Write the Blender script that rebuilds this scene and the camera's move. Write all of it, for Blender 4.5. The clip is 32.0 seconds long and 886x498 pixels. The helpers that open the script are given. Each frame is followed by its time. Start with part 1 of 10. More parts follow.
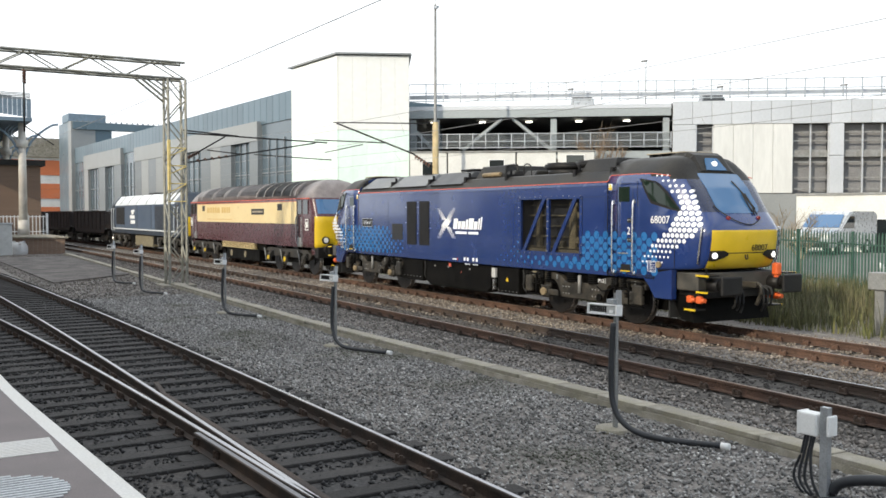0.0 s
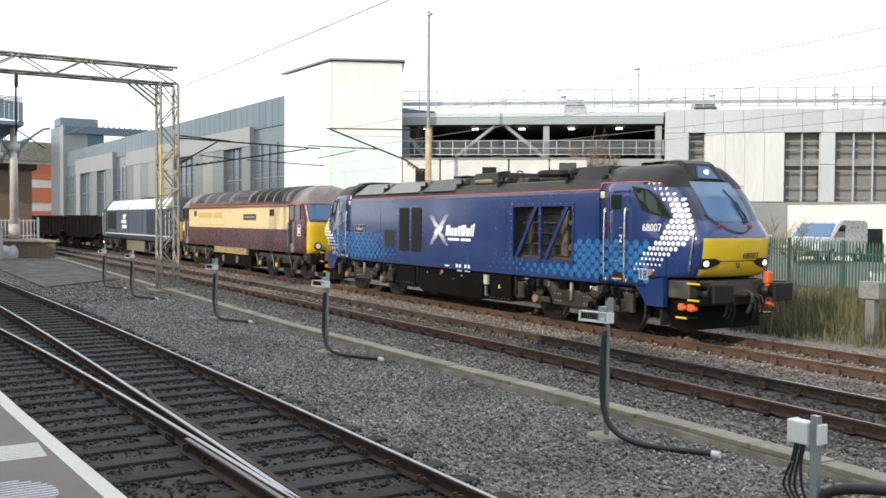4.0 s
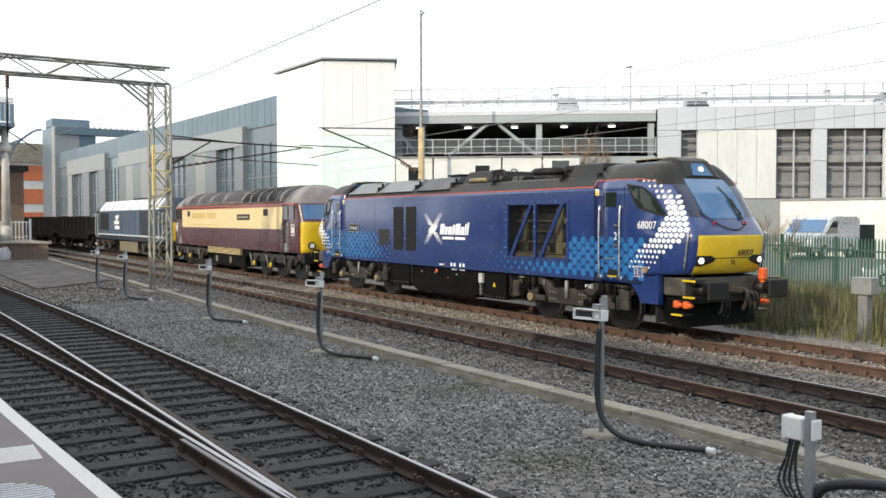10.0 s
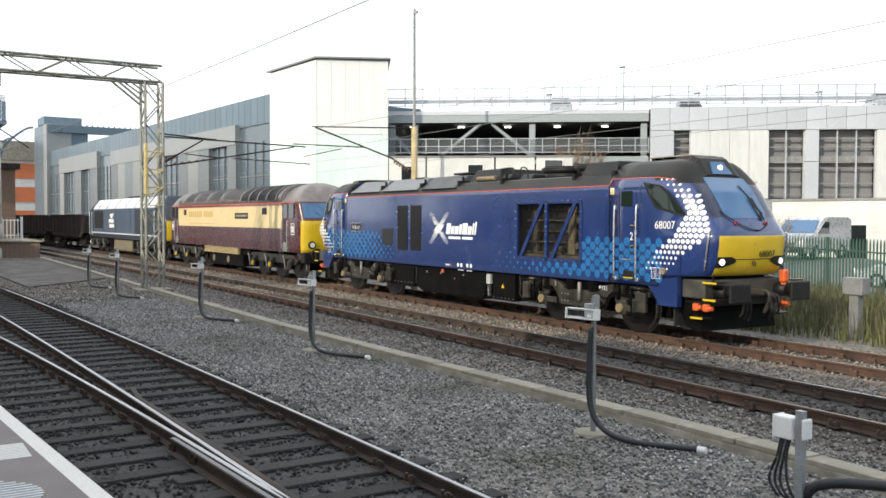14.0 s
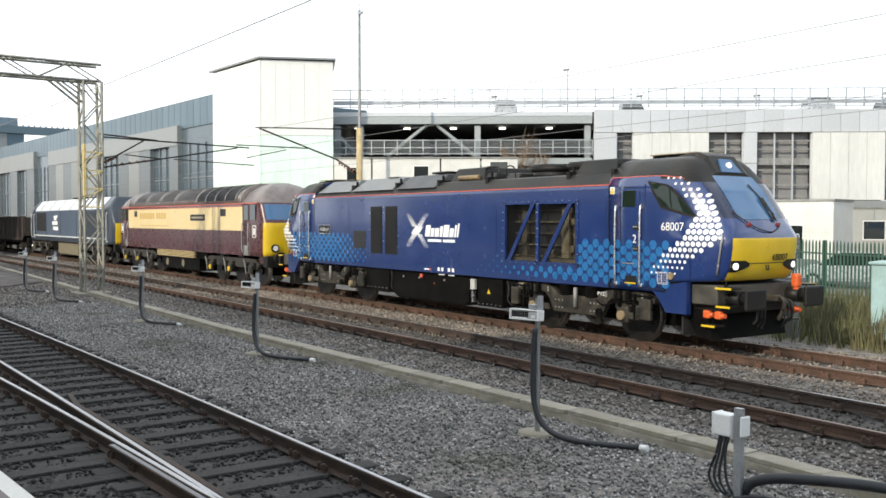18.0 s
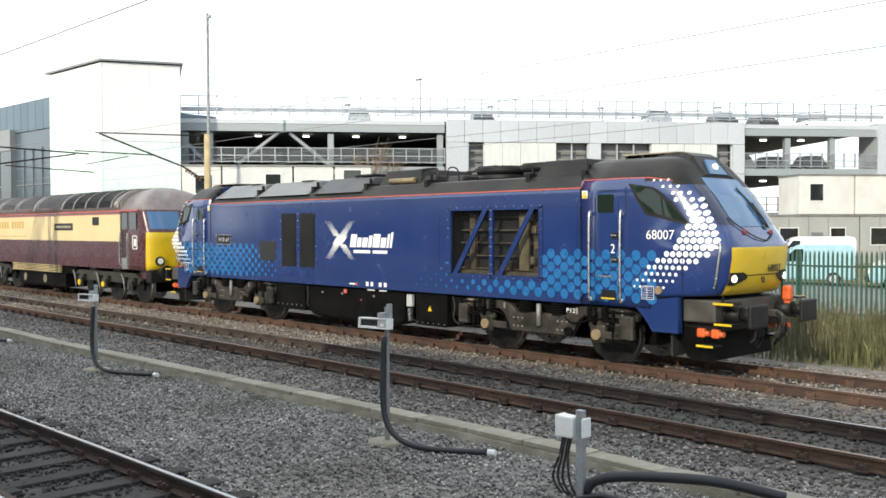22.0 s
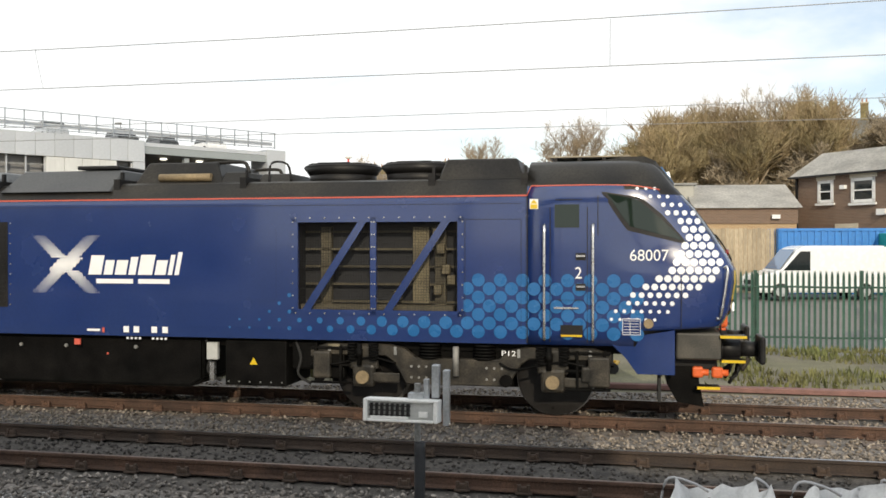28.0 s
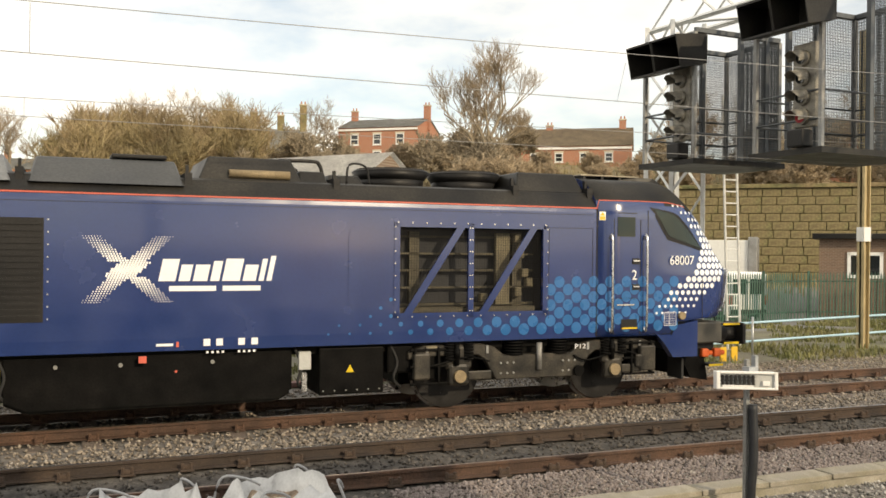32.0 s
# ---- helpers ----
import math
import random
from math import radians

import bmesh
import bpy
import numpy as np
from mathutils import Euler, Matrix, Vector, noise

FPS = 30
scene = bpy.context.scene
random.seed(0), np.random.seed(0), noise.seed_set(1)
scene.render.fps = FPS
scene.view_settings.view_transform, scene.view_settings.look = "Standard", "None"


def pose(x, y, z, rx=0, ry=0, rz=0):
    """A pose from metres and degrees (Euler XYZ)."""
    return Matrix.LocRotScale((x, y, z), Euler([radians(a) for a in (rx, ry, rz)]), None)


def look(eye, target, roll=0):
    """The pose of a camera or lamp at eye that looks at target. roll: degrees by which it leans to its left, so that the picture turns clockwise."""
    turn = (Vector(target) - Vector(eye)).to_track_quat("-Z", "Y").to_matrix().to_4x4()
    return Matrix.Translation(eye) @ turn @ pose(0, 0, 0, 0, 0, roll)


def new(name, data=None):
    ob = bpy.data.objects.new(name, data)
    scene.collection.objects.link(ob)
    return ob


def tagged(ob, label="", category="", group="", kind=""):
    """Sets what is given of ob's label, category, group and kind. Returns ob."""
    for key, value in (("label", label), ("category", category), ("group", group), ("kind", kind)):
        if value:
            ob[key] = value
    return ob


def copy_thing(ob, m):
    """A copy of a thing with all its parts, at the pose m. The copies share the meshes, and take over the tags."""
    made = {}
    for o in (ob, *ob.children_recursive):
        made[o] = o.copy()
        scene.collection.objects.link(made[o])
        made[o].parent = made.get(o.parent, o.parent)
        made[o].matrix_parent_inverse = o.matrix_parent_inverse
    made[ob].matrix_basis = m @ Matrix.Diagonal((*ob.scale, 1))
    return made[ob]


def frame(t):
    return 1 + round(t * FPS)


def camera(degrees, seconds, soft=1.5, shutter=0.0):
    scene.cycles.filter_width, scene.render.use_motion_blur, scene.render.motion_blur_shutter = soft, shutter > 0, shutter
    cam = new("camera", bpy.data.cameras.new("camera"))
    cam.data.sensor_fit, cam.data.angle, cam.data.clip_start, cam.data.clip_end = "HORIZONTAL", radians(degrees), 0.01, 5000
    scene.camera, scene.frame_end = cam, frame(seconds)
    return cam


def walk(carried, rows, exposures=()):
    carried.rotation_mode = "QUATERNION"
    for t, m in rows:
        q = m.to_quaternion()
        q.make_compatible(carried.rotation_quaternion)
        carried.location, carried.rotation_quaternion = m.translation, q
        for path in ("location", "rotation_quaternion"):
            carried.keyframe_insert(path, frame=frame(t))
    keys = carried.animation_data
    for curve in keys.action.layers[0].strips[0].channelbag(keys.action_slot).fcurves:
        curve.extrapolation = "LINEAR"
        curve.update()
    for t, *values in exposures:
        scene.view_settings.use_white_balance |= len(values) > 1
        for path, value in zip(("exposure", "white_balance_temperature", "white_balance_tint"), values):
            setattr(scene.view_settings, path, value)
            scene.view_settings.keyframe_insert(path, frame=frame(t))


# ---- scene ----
cam = camera(51.48, 32.0, soft=1.6)
PATH = [
    (0.0, pose(-0.000, -0.000, 2.450, 87.82, -0.02, 59.00)),
    (0.5, pose(0.007, -0.010, 2.452, 87.89, -0.10, 58.94)),
    (1.0, pose(0.008, -0.006, 2.453, 87.96, -0.08, 58.89)),
    (1.5, pose(0.003, 0.004, 2.452, 88.03, -0.02, 58.81)),
    (2.0, pose(0.005, 0.003, 2.450, 88.08, -0.09, 58.76)),
    (2.5, pose(0.002, -0.002, 2.451, 88.10, -0.20, 58.70)),
    (3.0, pose(0.003, 0.004, 2.448, 88.17, -0.31, 58.65)),
    (3.5, pose(0.003, 0.001, 2.450, 88.24, -0.39, 58.53)),
    (5.5, pose(-0.006, 0.010, 2.446, 88.09, -0.25, 58.56)),
    (6.0, pose(-0.002, 0.004, 2.442, 88.05, -0.18, 58.56)),
    (6.5, pose(0.000, 0.006, 2.447, 88.06, -0.08, 58.56)),
    (7.0, pose(0.001, 0.002, 2.448, 88.09, -0.01, 58.51)),
    (7.5, pose(-0.004, 0.008, 2.445, 88.13, -0.03, 58.44)),
    (8.0, pose(-0.002, 0.002, 2.447, 88.17, -0.04, 58.36)),
    (8.5, pose(-0.001, 0.003, 2.447, 88.20, -0.08, 58.27)),
    (9.0, pose(-0.002, 0.001, 2.447, 88.21, -0.07, 58.20)),
    (9.5, pose(0.001, -0.002, 2.448, 88.18, -0.00, 58.13)),
    (10.0, pose(0.001, -0.008, 2.452, 88.15, 0.01, 58.11)),
    (10.5, pose(-0.003, -0.002, 2.446, 88.10, 0.04, 58.10)),
    (11.0, pose(-0.005, 0.001, 2.444, 88.05, 0.13, 58.10)),
    (11.5, pose(-0.004, 0.000, 2.451, 88.01, 0.18, 58.07)),
    (12.0, pose(-0.002, 0.001, 2.444, 88.04, 0.10, 58.03)),
    (12.5, pose(-0.002, 0.002, 2.449, 88.04, 0.07, 57.94)),
    (13.0, pose(-0.000, 0.000, 2.445, 88.06, 0.02, 57.85)),
    (13.5, pose(0.002, 0.001, 2.445, 88.09, -0.10, 57.80)),
    (15.5, pose(-0.009, 0.011, 2.443, 88.19, -0.21, 57.08)),
    (16.0, pose(-0.006, 0.007, 2.443, 88.17, -0.19, 56.79)),
    (16.5, pose(-0.005, 0.017, 2.445, 88.16, -0.10, 56.25)),
    (17.0, pose(-0.004, 0.017, 2.445, 88.13, -0.06, 55.66)),
    (17.5, pose(0.002, 0.022, 2.447, 88.17, -0.02, 55.32)),
    (18.0, pose(0.004, 0.029, 2.448, 88.21, -0.06, 54.33)),
    (18.5, pose(0.001, 0.033, 2.447, 88.28, -0.05, 53.38)),
    (19.0, pose(-0.002, 0.038, 2.444, 88.30, -0.11, 52.41)),
    (19.5, pose(0.002, 0.046, 2.446, 88.33, -0.05, 51.75)),
    (20.0, pose(0.002, 0.058, 2.446, 88.36, 0.01, 50.93)),
    (20.5, pose(0.009, 0.074, 2.447, 88.43, 0.06, 49.50)),
    (21.0, pose(0.018, 0.077, 2.449, 88.53, 0.07, 48.14)),
    (21.5, pose(0.014, 0.092, 2.448, 88.64, 0.09, 46.95)),
    (22.0, pose(0.020, 0.125, 2.446, 88.73, 0.16, 45.32)),
    (22.5, pose(0.019, 0.154, 2.442, 88.89, 0.46, 43.30)),
    (23.0, pose(0.025, 0.165, 2.448, 89.77, 0.75, 41.63)),
    (23.5, pose(0.045, 0.177, 2.450, 90.22, 0.92, 39.12)),
    (24.0, pose(0.077, 0.194, 2.446, 90.40, 1.03, 36.25)),
    (24.5, pose(0.086, 0.215, 2.447, 90.55, 1.04, 33.21)),
    (25.0, pose(0.090, 0.241, 2.446, 90.67, 0.72, 30.02)),
    (25.5, pose(0.105, 0.262, 2.446, 90.62, 0.49, 26.72)),
    (27.5, pose(0.265, 0.239, 2.490, 90.23, 0.08, 13.94)),
    (28.0, pose(0.233, 0.272, 2.478, 89.74, 0.02, 9.40)),
    (28.5, pose(0.189, 0.275, 2.484, 89.34, 0.15, 4.82)),
    (29.0, pose(0.153, 0.286, 2.494, 89.10, 0.25, 0.71)),
    (29.5, pose(0.115, 0.261, 2.504, 89.10, 0.19, -2.96)),
    (30.0, pose(0.089, 0.246, 2.513, 89.25, 0.39, -7.06)),
    (30.5, pose(0.075, 0.232, 2.515, 89.70, 0.41, -11.30)),
    (31.0, pose(0.108, 0.266, 2.506, 89.84, 0.41, -15.29)),
    (31.5, pose(0.170, 0.291, 2.499, 89.83, 0.16, -20.10)),
    (32.0, pose(0.215, 0.288, 2.504, 89.93, -0.57, -25.32)),
]
walk(cam, PATH, exposures=[(0, 0.2, 6150, 8), (19, 0.22, 6100, 7), (22.2, 0.3, 6050, 6), (23, 0.12, 6050, 6), (24, -0.2, 6050, 6), (25.5, -0.15, 6200, 7), (28, -0.1, 6450, 8), (29.5, 0.05, 6800, 9), (32, 0.0, 7300, 9)])

# ---- light ----
SUN_AZ, SUN_EL = 196.0, 25.0   # degrees left of +Y, above the horizon
world = bpy.data.worlds.new("sky")
scene.world = world
world.use_nodes = True
wn, wl = world.node_tree.nodes, world.node_tree.links
wn.clear()
w_out, w_bg = wn.new("ShaderNodeOutputWorld"), wn.new("ShaderNodeBackground")
w_sky = wn.new("ShaderNodeTexSky")
w_sky.sky_type, w_sky.sun_disc = "NISHITA", False
w_sky.sun_elevation, w_sky.sun_rotation = radians(SUN_EL), radians(-SUN_AZ)
w_co, w_map = wn.new("ShaderNodeTexCoord"), wn.new("ShaderNodeMapping")
w_map.inputs["Scale"].default_value = (1.0, 1.0, 2.6)
w_noise, w_ramp = wn.new("ShaderNodeTexNoise"), wn.new("ShaderNodeValToRGB")
w_noise.inputs["Scale"].default_value, w_noise.inputs["Detail"].default_value = 3.1, 7.0
w_noise.inputs["Roughness"].default_value = 0.56
w_ramp.color_ramp.elements[0].color = (0.30, 0.30, 0.30, 1)
w_ramp.color_ramp.elements[0].position, w_ramp.color_ramp.elements[1].position = 0.30, 0.52
w_mul, w_mix = wn.new("ShaderNodeVectorMath"), wn.new("ShaderNodeMix")
w_mul.operation = "SCALE"
w_mul.inputs["Scale"].default_value = 0.16
w_mix.data_type = "RGBA"
w_mix.inputs["B"].default_value = (1.25, 1.25, 1.24, 1)
wl.new(w_co.outputs["Generated"], w_map.inputs["Vector"])
wl.new(w_map.outputs["Vector"], w_noise.inputs["Vector"])
w_sep, w_clear, w_sum = wn.new("ShaderNodeSeparateXYZ"), wn.new("ShaderNodeMath"), wn.new("ShaderNodeMath")
w_clear.operation, w_sum.operation = "MULTIPLY", "ADD"
w_clear.inputs[1].default_value = -0.20   # the cloud thins out towards +X
wl.new(w_co.outputs["Generated"], w_sep.inputs[0])
wl.new(w_sep.outputs["X"], w_clear.inputs[0])
wl.new(w_clear.outputs[0], w_sum.inputs[0])
wl.new(w_noise.outputs["Fac"], w_sum.inputs[1])
wl.new(w_sum.outputs[0], w_ramp.inputs["Fac"])
wl.new(w_sky.outputs["Color"], w_mul.inputs[0])
wl.new(w_ramp.outputs["Color"], w_mix.inputs["Factor"])
wl.new(w_mul.outputs["Vector"], w_mix.inputs["A"])
wl.new(w_mix.outputs["Result"], w_bg.inputs["Color"])
wl.new(w_bg.outputs["Background"], w_out.inputs["Surface"])
w_bg.inputs["Strength"].default_value = 1.0

sun = new("sun", bpy.data.lights.new("sun", "SUN"))
sun.data.energy, sun.data.angle, sun.data.color = 3.0, radians(0.6), (1.0, 0.86, 0.66)
sa, se = radians(SUN_AZ), radians(SUN_EL)
sun.matrix_world = look((-60 * math.sin(sa) * math.cos(se), 60 * math.cos(sa) * math.cos(se), 60 * math.sin(se)), (0, 0, 0))


# ---- materials ----
def mat(name, color, rough=0.6, metal=0.0, var=0.12, scale=6.0, fine=60.0, bump=0.0, bump_scale=90.0, tint=None, tint_amount=0.0,
        tint_scale=1.2, random_amount=0.0, spec=0.5, stretch=(1, 1, 1), coat=0.0):
    """A surface with colour variation at two scales, stains of a second colour, and fine relief."""
    m = bpy.data.materials.new(name)
    m.use_nodes = True
    n, l = m.node_tree.nodes, m.node_tree.links
    b = n["Principled BSDF"]
    b.inputs["Roughness"].default_value, b.inputs["Metallic"].default_value = rough, metal
    b.inputs["Specular IOR Level"].default_value = spec
    b.inputs["Coat Weight"].default_value = coat
    b.inputs["Coat Roughness"].default_value = 0.08
    co, mp = n.new("ShaderNodeTexCoord"), n.new("ShaderNodeMapping")
    mp.inputs["Scale"].default_value = stretch
    l.new(co.outputs["Object"], mp.inputs["Vector"])

    def grain(s, detail=5.0):
        t = n.new("ShaderNodeTexNoise")
        t.inputs["Scale"].default_value, t.inputs["Detail"].default_value = s, detail
        l.new(mp.outputs["Vector"], t.inputs["Vector"])
        return t

    def mixed(kind, fac, a, c):
        x = n.new("ShaderNodeMix")
        x.data_type, x.blend_type = "RGBA", kind
        for socket, v in (("Factor", fac), ("A", a), ("B", c)):
            if isinstance(v, (int, float)):
                x.inputs[socket].default_value = v
            elif isinstance(v, tuple):
                x.inputs[socket].default_value = (*v, 1)
            else:
                l.new(v, x.inputs[socket])
        return x.outputs["Result"]

    def ranged(value, lo, hi):
        r = n.new("ShaderNodeMapRange")
        r.inputs["From Min"].default_value, r.inputs["From Max"].default_value = 0.3, 0.7
        r.inputs["To Min"].default_value, r.inputs["To Max"].default_value = lo, hi
        l.new(value, r.inputs["Value"])
        return r.outputs["Result"]

    big, small = grain(scale, 6), grain(fine, 3)
    c = tuple(color)
    if tint:
        t = grain(tint_scale, 7)
        c = mixed("MIX", ranged(t.outputs["Fac"], 0.0, tint_amount), c, tuple(tint))
    g1 = ranged(big.outputs["Fac"], 1 - var, 1 + var)
    g2 = ranged(small.outputs["Fac"], 1 - var, 1 + var)
    mul = n.new("ShaderNodeMath")
    mul.operation = "MULTIPLY"
    l.new(g1, mul.inputs[0]), l.new(g2, mul.inputs[1])
    val = mul.outputs[0]
    if random_amount:
        oi = n.new("ShaderNodeObjectInfo")
        r = n.new("ShaderNodeMapRange")
        r.inputs["To Min"].default_value, r.inputs["To Max"].default_value = 1 - random_amount, 1 + random_amount
        l.new(oi.outputs["Random"], r.inputs["Value"])
        m2 = n.new("ShaderNodeMath")
        m2.operation = "MULTIPLY"
        l.new(val, m2.inputs[0]), l.new(r.outputs["Result"], m2.inputs[1])
        val = m2.outputs[0]
    sc = n.new("ShaderNodeVectorMath")
    sc.operation = "SCALE"
    if isinstance(c, tuple):
        sc.inputs[0].default_value = c
    else:
        l.new(c, sc.inputs[0])
    l.new(val, sc.inputs["Scale"])
    l.new(sc.outputs["Vector"], b.inputs["Base Color"])
    rr = ranged(big.outputs["Fac"], max(rough - 0.08, 0.02), min(rough + 0.08, 1))
    l.new(rr, b.inputs["Roughness"])
    if bump:
        bp, t = n.new("ShaderNodeBump"), grain(bump_scale, 4)
        bp.inputs["Strength"].default_value, bp.inputs["Distance"].default_value = bump, 0.02
        l.new(t.outputs["Fac"], bp.inputs["Height"])
        l.new(bp.outputs["Normal"], b.inputs["Normal"])
    return m


def glow(name, color, strength):
    m = bpy.data.materials.new(name)
    m.use_nodes = True
    b = m.node_tree.nodes["Principled BSDF"]
    b.inputs["Base Color"].default_value = (*color, 1)
    b.inputs["Emission Color"].default_value = (*color, 1)
    b.inputs["Emission Strength"].default_value = strength
    return m


def glassy(name, color, rough=0.04, alpha=1.0, ior=1.5):
    m = bpy.data.materials.new(name)
    m.use_nodes = True
    b = m.node_tree.nodes["Principled BSDF"]
    b.inputs["Base Color"].default_value = (*color, 1)
    b.inputs["Roughness"].default_value = rough
    b.inputs["IOR"].default_value = ior
    b.inputs["Alpha"].default_value = alpha
    b.inputs["Specular IOR Level"].default_value = 0.9
    return m


M = {}
M["ballast"] = mat("ballast", (0.170, 0.160, 0.149), 0.95, var=0.45, scale=5, fine=26, bump=1.0, bump_scale=30, tint=(0.20, 0.172, 0.15), tint_amount=0.6, tint_scale=0.35)
M["ballast_dark"] = mat("ballast_dark", (0.05, 0.05, 0.052), 0.95, var=0.45, scale=5, fine=26, bump=1.0, bump_scale=30, tint=(0.10, 0.085, 0.07), tint_amount=0.5, tint_scale=0.5)
M["ballast_darker"] = mat("ballast_darker", (0.075, 0.069, 0.063), 0.9, var=0.45, scale=5, fine=26, bump=1.0, bump_scale=30, tint=(0.09, 0.078, 0.066), tint_amount=0.5, tint_scale=0.5)
M["rail_side"] = mat("rail_side", (0.058, 0.035, 0.026), 0.85, var=0.35, scale=3, fine=50, bump=0.4, bump_scale=70, tint=(0.12, 0.066, 0.042), tint_amount=0.8, tint_scale=0.7)
M["rail_dark"] = mat("rail_dark", (0.035, 0.026, 0.022), 0.8, var=0.35, scale=3, fine=50, bump=0.4, tint=(0.07, 0.045, 0.03), tint_amount=0.8)
M["rail_worn"] = mat("rail_worn", (0.16, 0.16, 0.17), 0.4, 0.8, var=0.2, scale=2, fine=80, stretch=(0.15, 1, 1))
M["rail_top"] = mat("rail_top", (0.42, 0.42, 0.44), 0.32, 1.0, var=0.08, scale=2, fine=80, stretch=(0.15, 1, 1))
M["rail_top_dull"] = mat("rail_top_dull", (0.30, 0.24, 0.20), 0.45, 0.8, var=0.2, scale=2, fine=80, stretch=(0.15, 1, 1))
M["sleeper_wood"] = mat("sleeper_wood", (0.036, 0.033, 0.031), 0.9, var=0.35, scale=8, fine=70, bump=0.6, bump_scale=60, random_amount=0.3, stretch=(1, 0.3, 1))
M["sleeper_concrete"] = mat("sleeper_concrete", (0.17, 0.14, 0.12), 0.92, var=0.25, scale=5, fine=60, bump=0.3, random_amount=0.2, tint=(0.08, 0.05, 0.035), tint_amount=0.8)
M["concrete"] = mat("concrete", (0.36, 0.33, 0.28), 0.92, var=0.2, scale=4, fine=70, bump=0.3, tint=(0.17, 0.155, 0.10), tint_amount=0.8, tint_scale=2.6, random_amount=0.12)
M["tarmac"] = mat("tarmac", (0.19, 0.165, 0.16), 0.9, var=0.10, scale=3, fine=120, bump=0.25, bump_scale=140, tint=(0.25, 0.22, 0.215), tint_amount=0.5, tint_scale=0.6)
M["white_paint"] = mat("white_paint", (0.74, 0.72, 0.68), 0.6, var=0.10, scale=5, fine=60, tint=(0.42, 0.40, 0.36), tint_amount=0.45, tint_scale=5)
M["white_metal"] = mat("white_metal", (0.74, 0.75, 0.75), 0.45, var=0.06, scale=3, fine=50, tint=(0.50, 0.49, 0.45), tint_amount=0.25)
M["galv"] = mat("galv", (0.46, 0.48, 0.50), 0.45, 0.75, var=0.15, scale=6, fine=60)
M["galv_dull"] = mat("galv_dull", (0.30, 0.31, 0.31), 0.6, 0.4, var=0.2, scale=5, fine=60, tint=(0.16, 0.13, 0.10), tint_amount=0.5)
M["mast_steel"] = mat("mast_steel", (0.24, 0.245, 0.23), 0.65, 0.3, var=0.25, scale=5, fine=50, tint=(0.36, 0.32, 0.20), tint_amount=0.4, tint_scale=0.8)
M["cable"] = mat("cable", (0.018, 0.02, 0.024), 0.5, var=0.2)
M["wire"] = mat("wire", (0.30, 0.30, 0.30), 0.5, 0.5, var=0.1)
M["loco_blue"] = mat("loco_blue", (0.010, 0.030, 0.140), 0.22, var=0.05, scale=1.5, fine=20, spec=0.7, coat=1.0, tint=(0.026, 0.048, 0.13), tint_amount=0.35, tint_scale=0.6)
M["dot_blue"] = mat("dot_blue", (0.022, 0.13, 0.34), 0.28, var=0.08, scale=3, fine=40, coat=0.4)
M["dot_white"] = mat("dot_white", (0.80, 0.82, 0.86), 0.35, var=0.04)
M["letter_white"] = mat("letter_white", (0.86, 0.86, 0.87), 0.45, var=0.03)
M["loco_yellow"] = mat("loco_yellow", (0.72, 0.50, 0.015), 0.35, var=0.06, coat=0.3, tint=(0.45, 0.30, 0.03), tint_amount=0.3, tint_scale=3)
M["loco_black"] = mat("loco_black", (0.009, 0.009, 0.010), 0.5, var=0.25, scale=2, fine=30, tint=(0.03, 0.027, 0.024), tint_amount=0.4, spec=0.3)
M["roof_black"] = mat("roof_black", (0.009, 0.009, 0.010), 0.45, var=0.35, scale=1.5, fine=30, tint=(0.045, 0.04, 0.03), tint_amount=0.5, tint_scale=1.0, spec=0.28)
M["red_line"] = mat("red_line", (0.60, 0.12, 0.08), 0.4, var=0.05)
M["orange"] = mat("orange", (0.68, 0.12, 0.025), 0.5, var=0.1)
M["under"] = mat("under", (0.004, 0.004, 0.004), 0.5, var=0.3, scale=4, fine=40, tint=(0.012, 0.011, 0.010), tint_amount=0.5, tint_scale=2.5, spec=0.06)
M["bogie"] = mat("bogie", (0.027, 0.026, 0.024), 0.42, 0.0, var=0.35, scale=4, fine=40, tint=(0.062, 0.052, 0.038), tint_amount=0.6, tint_scale=4, spec=0.3)
M["wheel"] = mat("wheel", (0.010, 0.009, 0.009), 0.35, 0.2, var=0.3, scale=4, fine=40, tint=(0.03, 0.026, 0.022), tint_amount=0.5)
M["tread"] = mat("tread", (0.45, 0.43, 0.41), 0.3, 0.9, var=0.1)
M["axlebox"] = mat("axlebox", (0.25, 0.19, 0.11), 0.6, 0.2, var=0.2, scale=9)
M["steel_bright"] = mat("steel_bright", (0.72, 0.72, 0.72), 0.25, 0.9, var=0.05)
M["mesh_dark"] = mat("mesh_dark", (0.020, 0.021, 0.024), 0.6, var=0.2)
M["interior"] = mat("interior", (0.19, 0.165, 0.11), 0.7, var=0.3, scale=6)
def dull(m, level):
    m.node_tree.nodes["Principled BSDF"].inputs["Specular IOR Level"].default_value = level
    return m


M["pillar_navy"] = mat("pillar_navy", (0.012, 0.018, 0.050), 0.28, var=0.06, coat=0.6)
M["headframe"] = mat("headframe", (0.050, 0.048, 0.042), 0.55, var=0.25, scale=3, tint=(0.085, 0.075, 0.06), tint_amount=0.6, tint_scale=3)
M["tail_red"] = mat("tail_red", (0.20, 0.016, 0.016), 0.25, var=0.1, coat=0.5)
M["glass_dark"] = glassy("glass_dark", (0.015, 0.02, 0.022))
# windscreen glass; the blue is the sky's reflection put into the colour
M["glass_screen"] = glassy("glass_screen", (0.06, 0.14, 0.28), 0.03)
# cab side glass; its dark green is a reflection put into the colour
M["glass_green"] = dull(glassy("glass_green", (0.014, 0.024, 0.018), 0.03), 0.5)
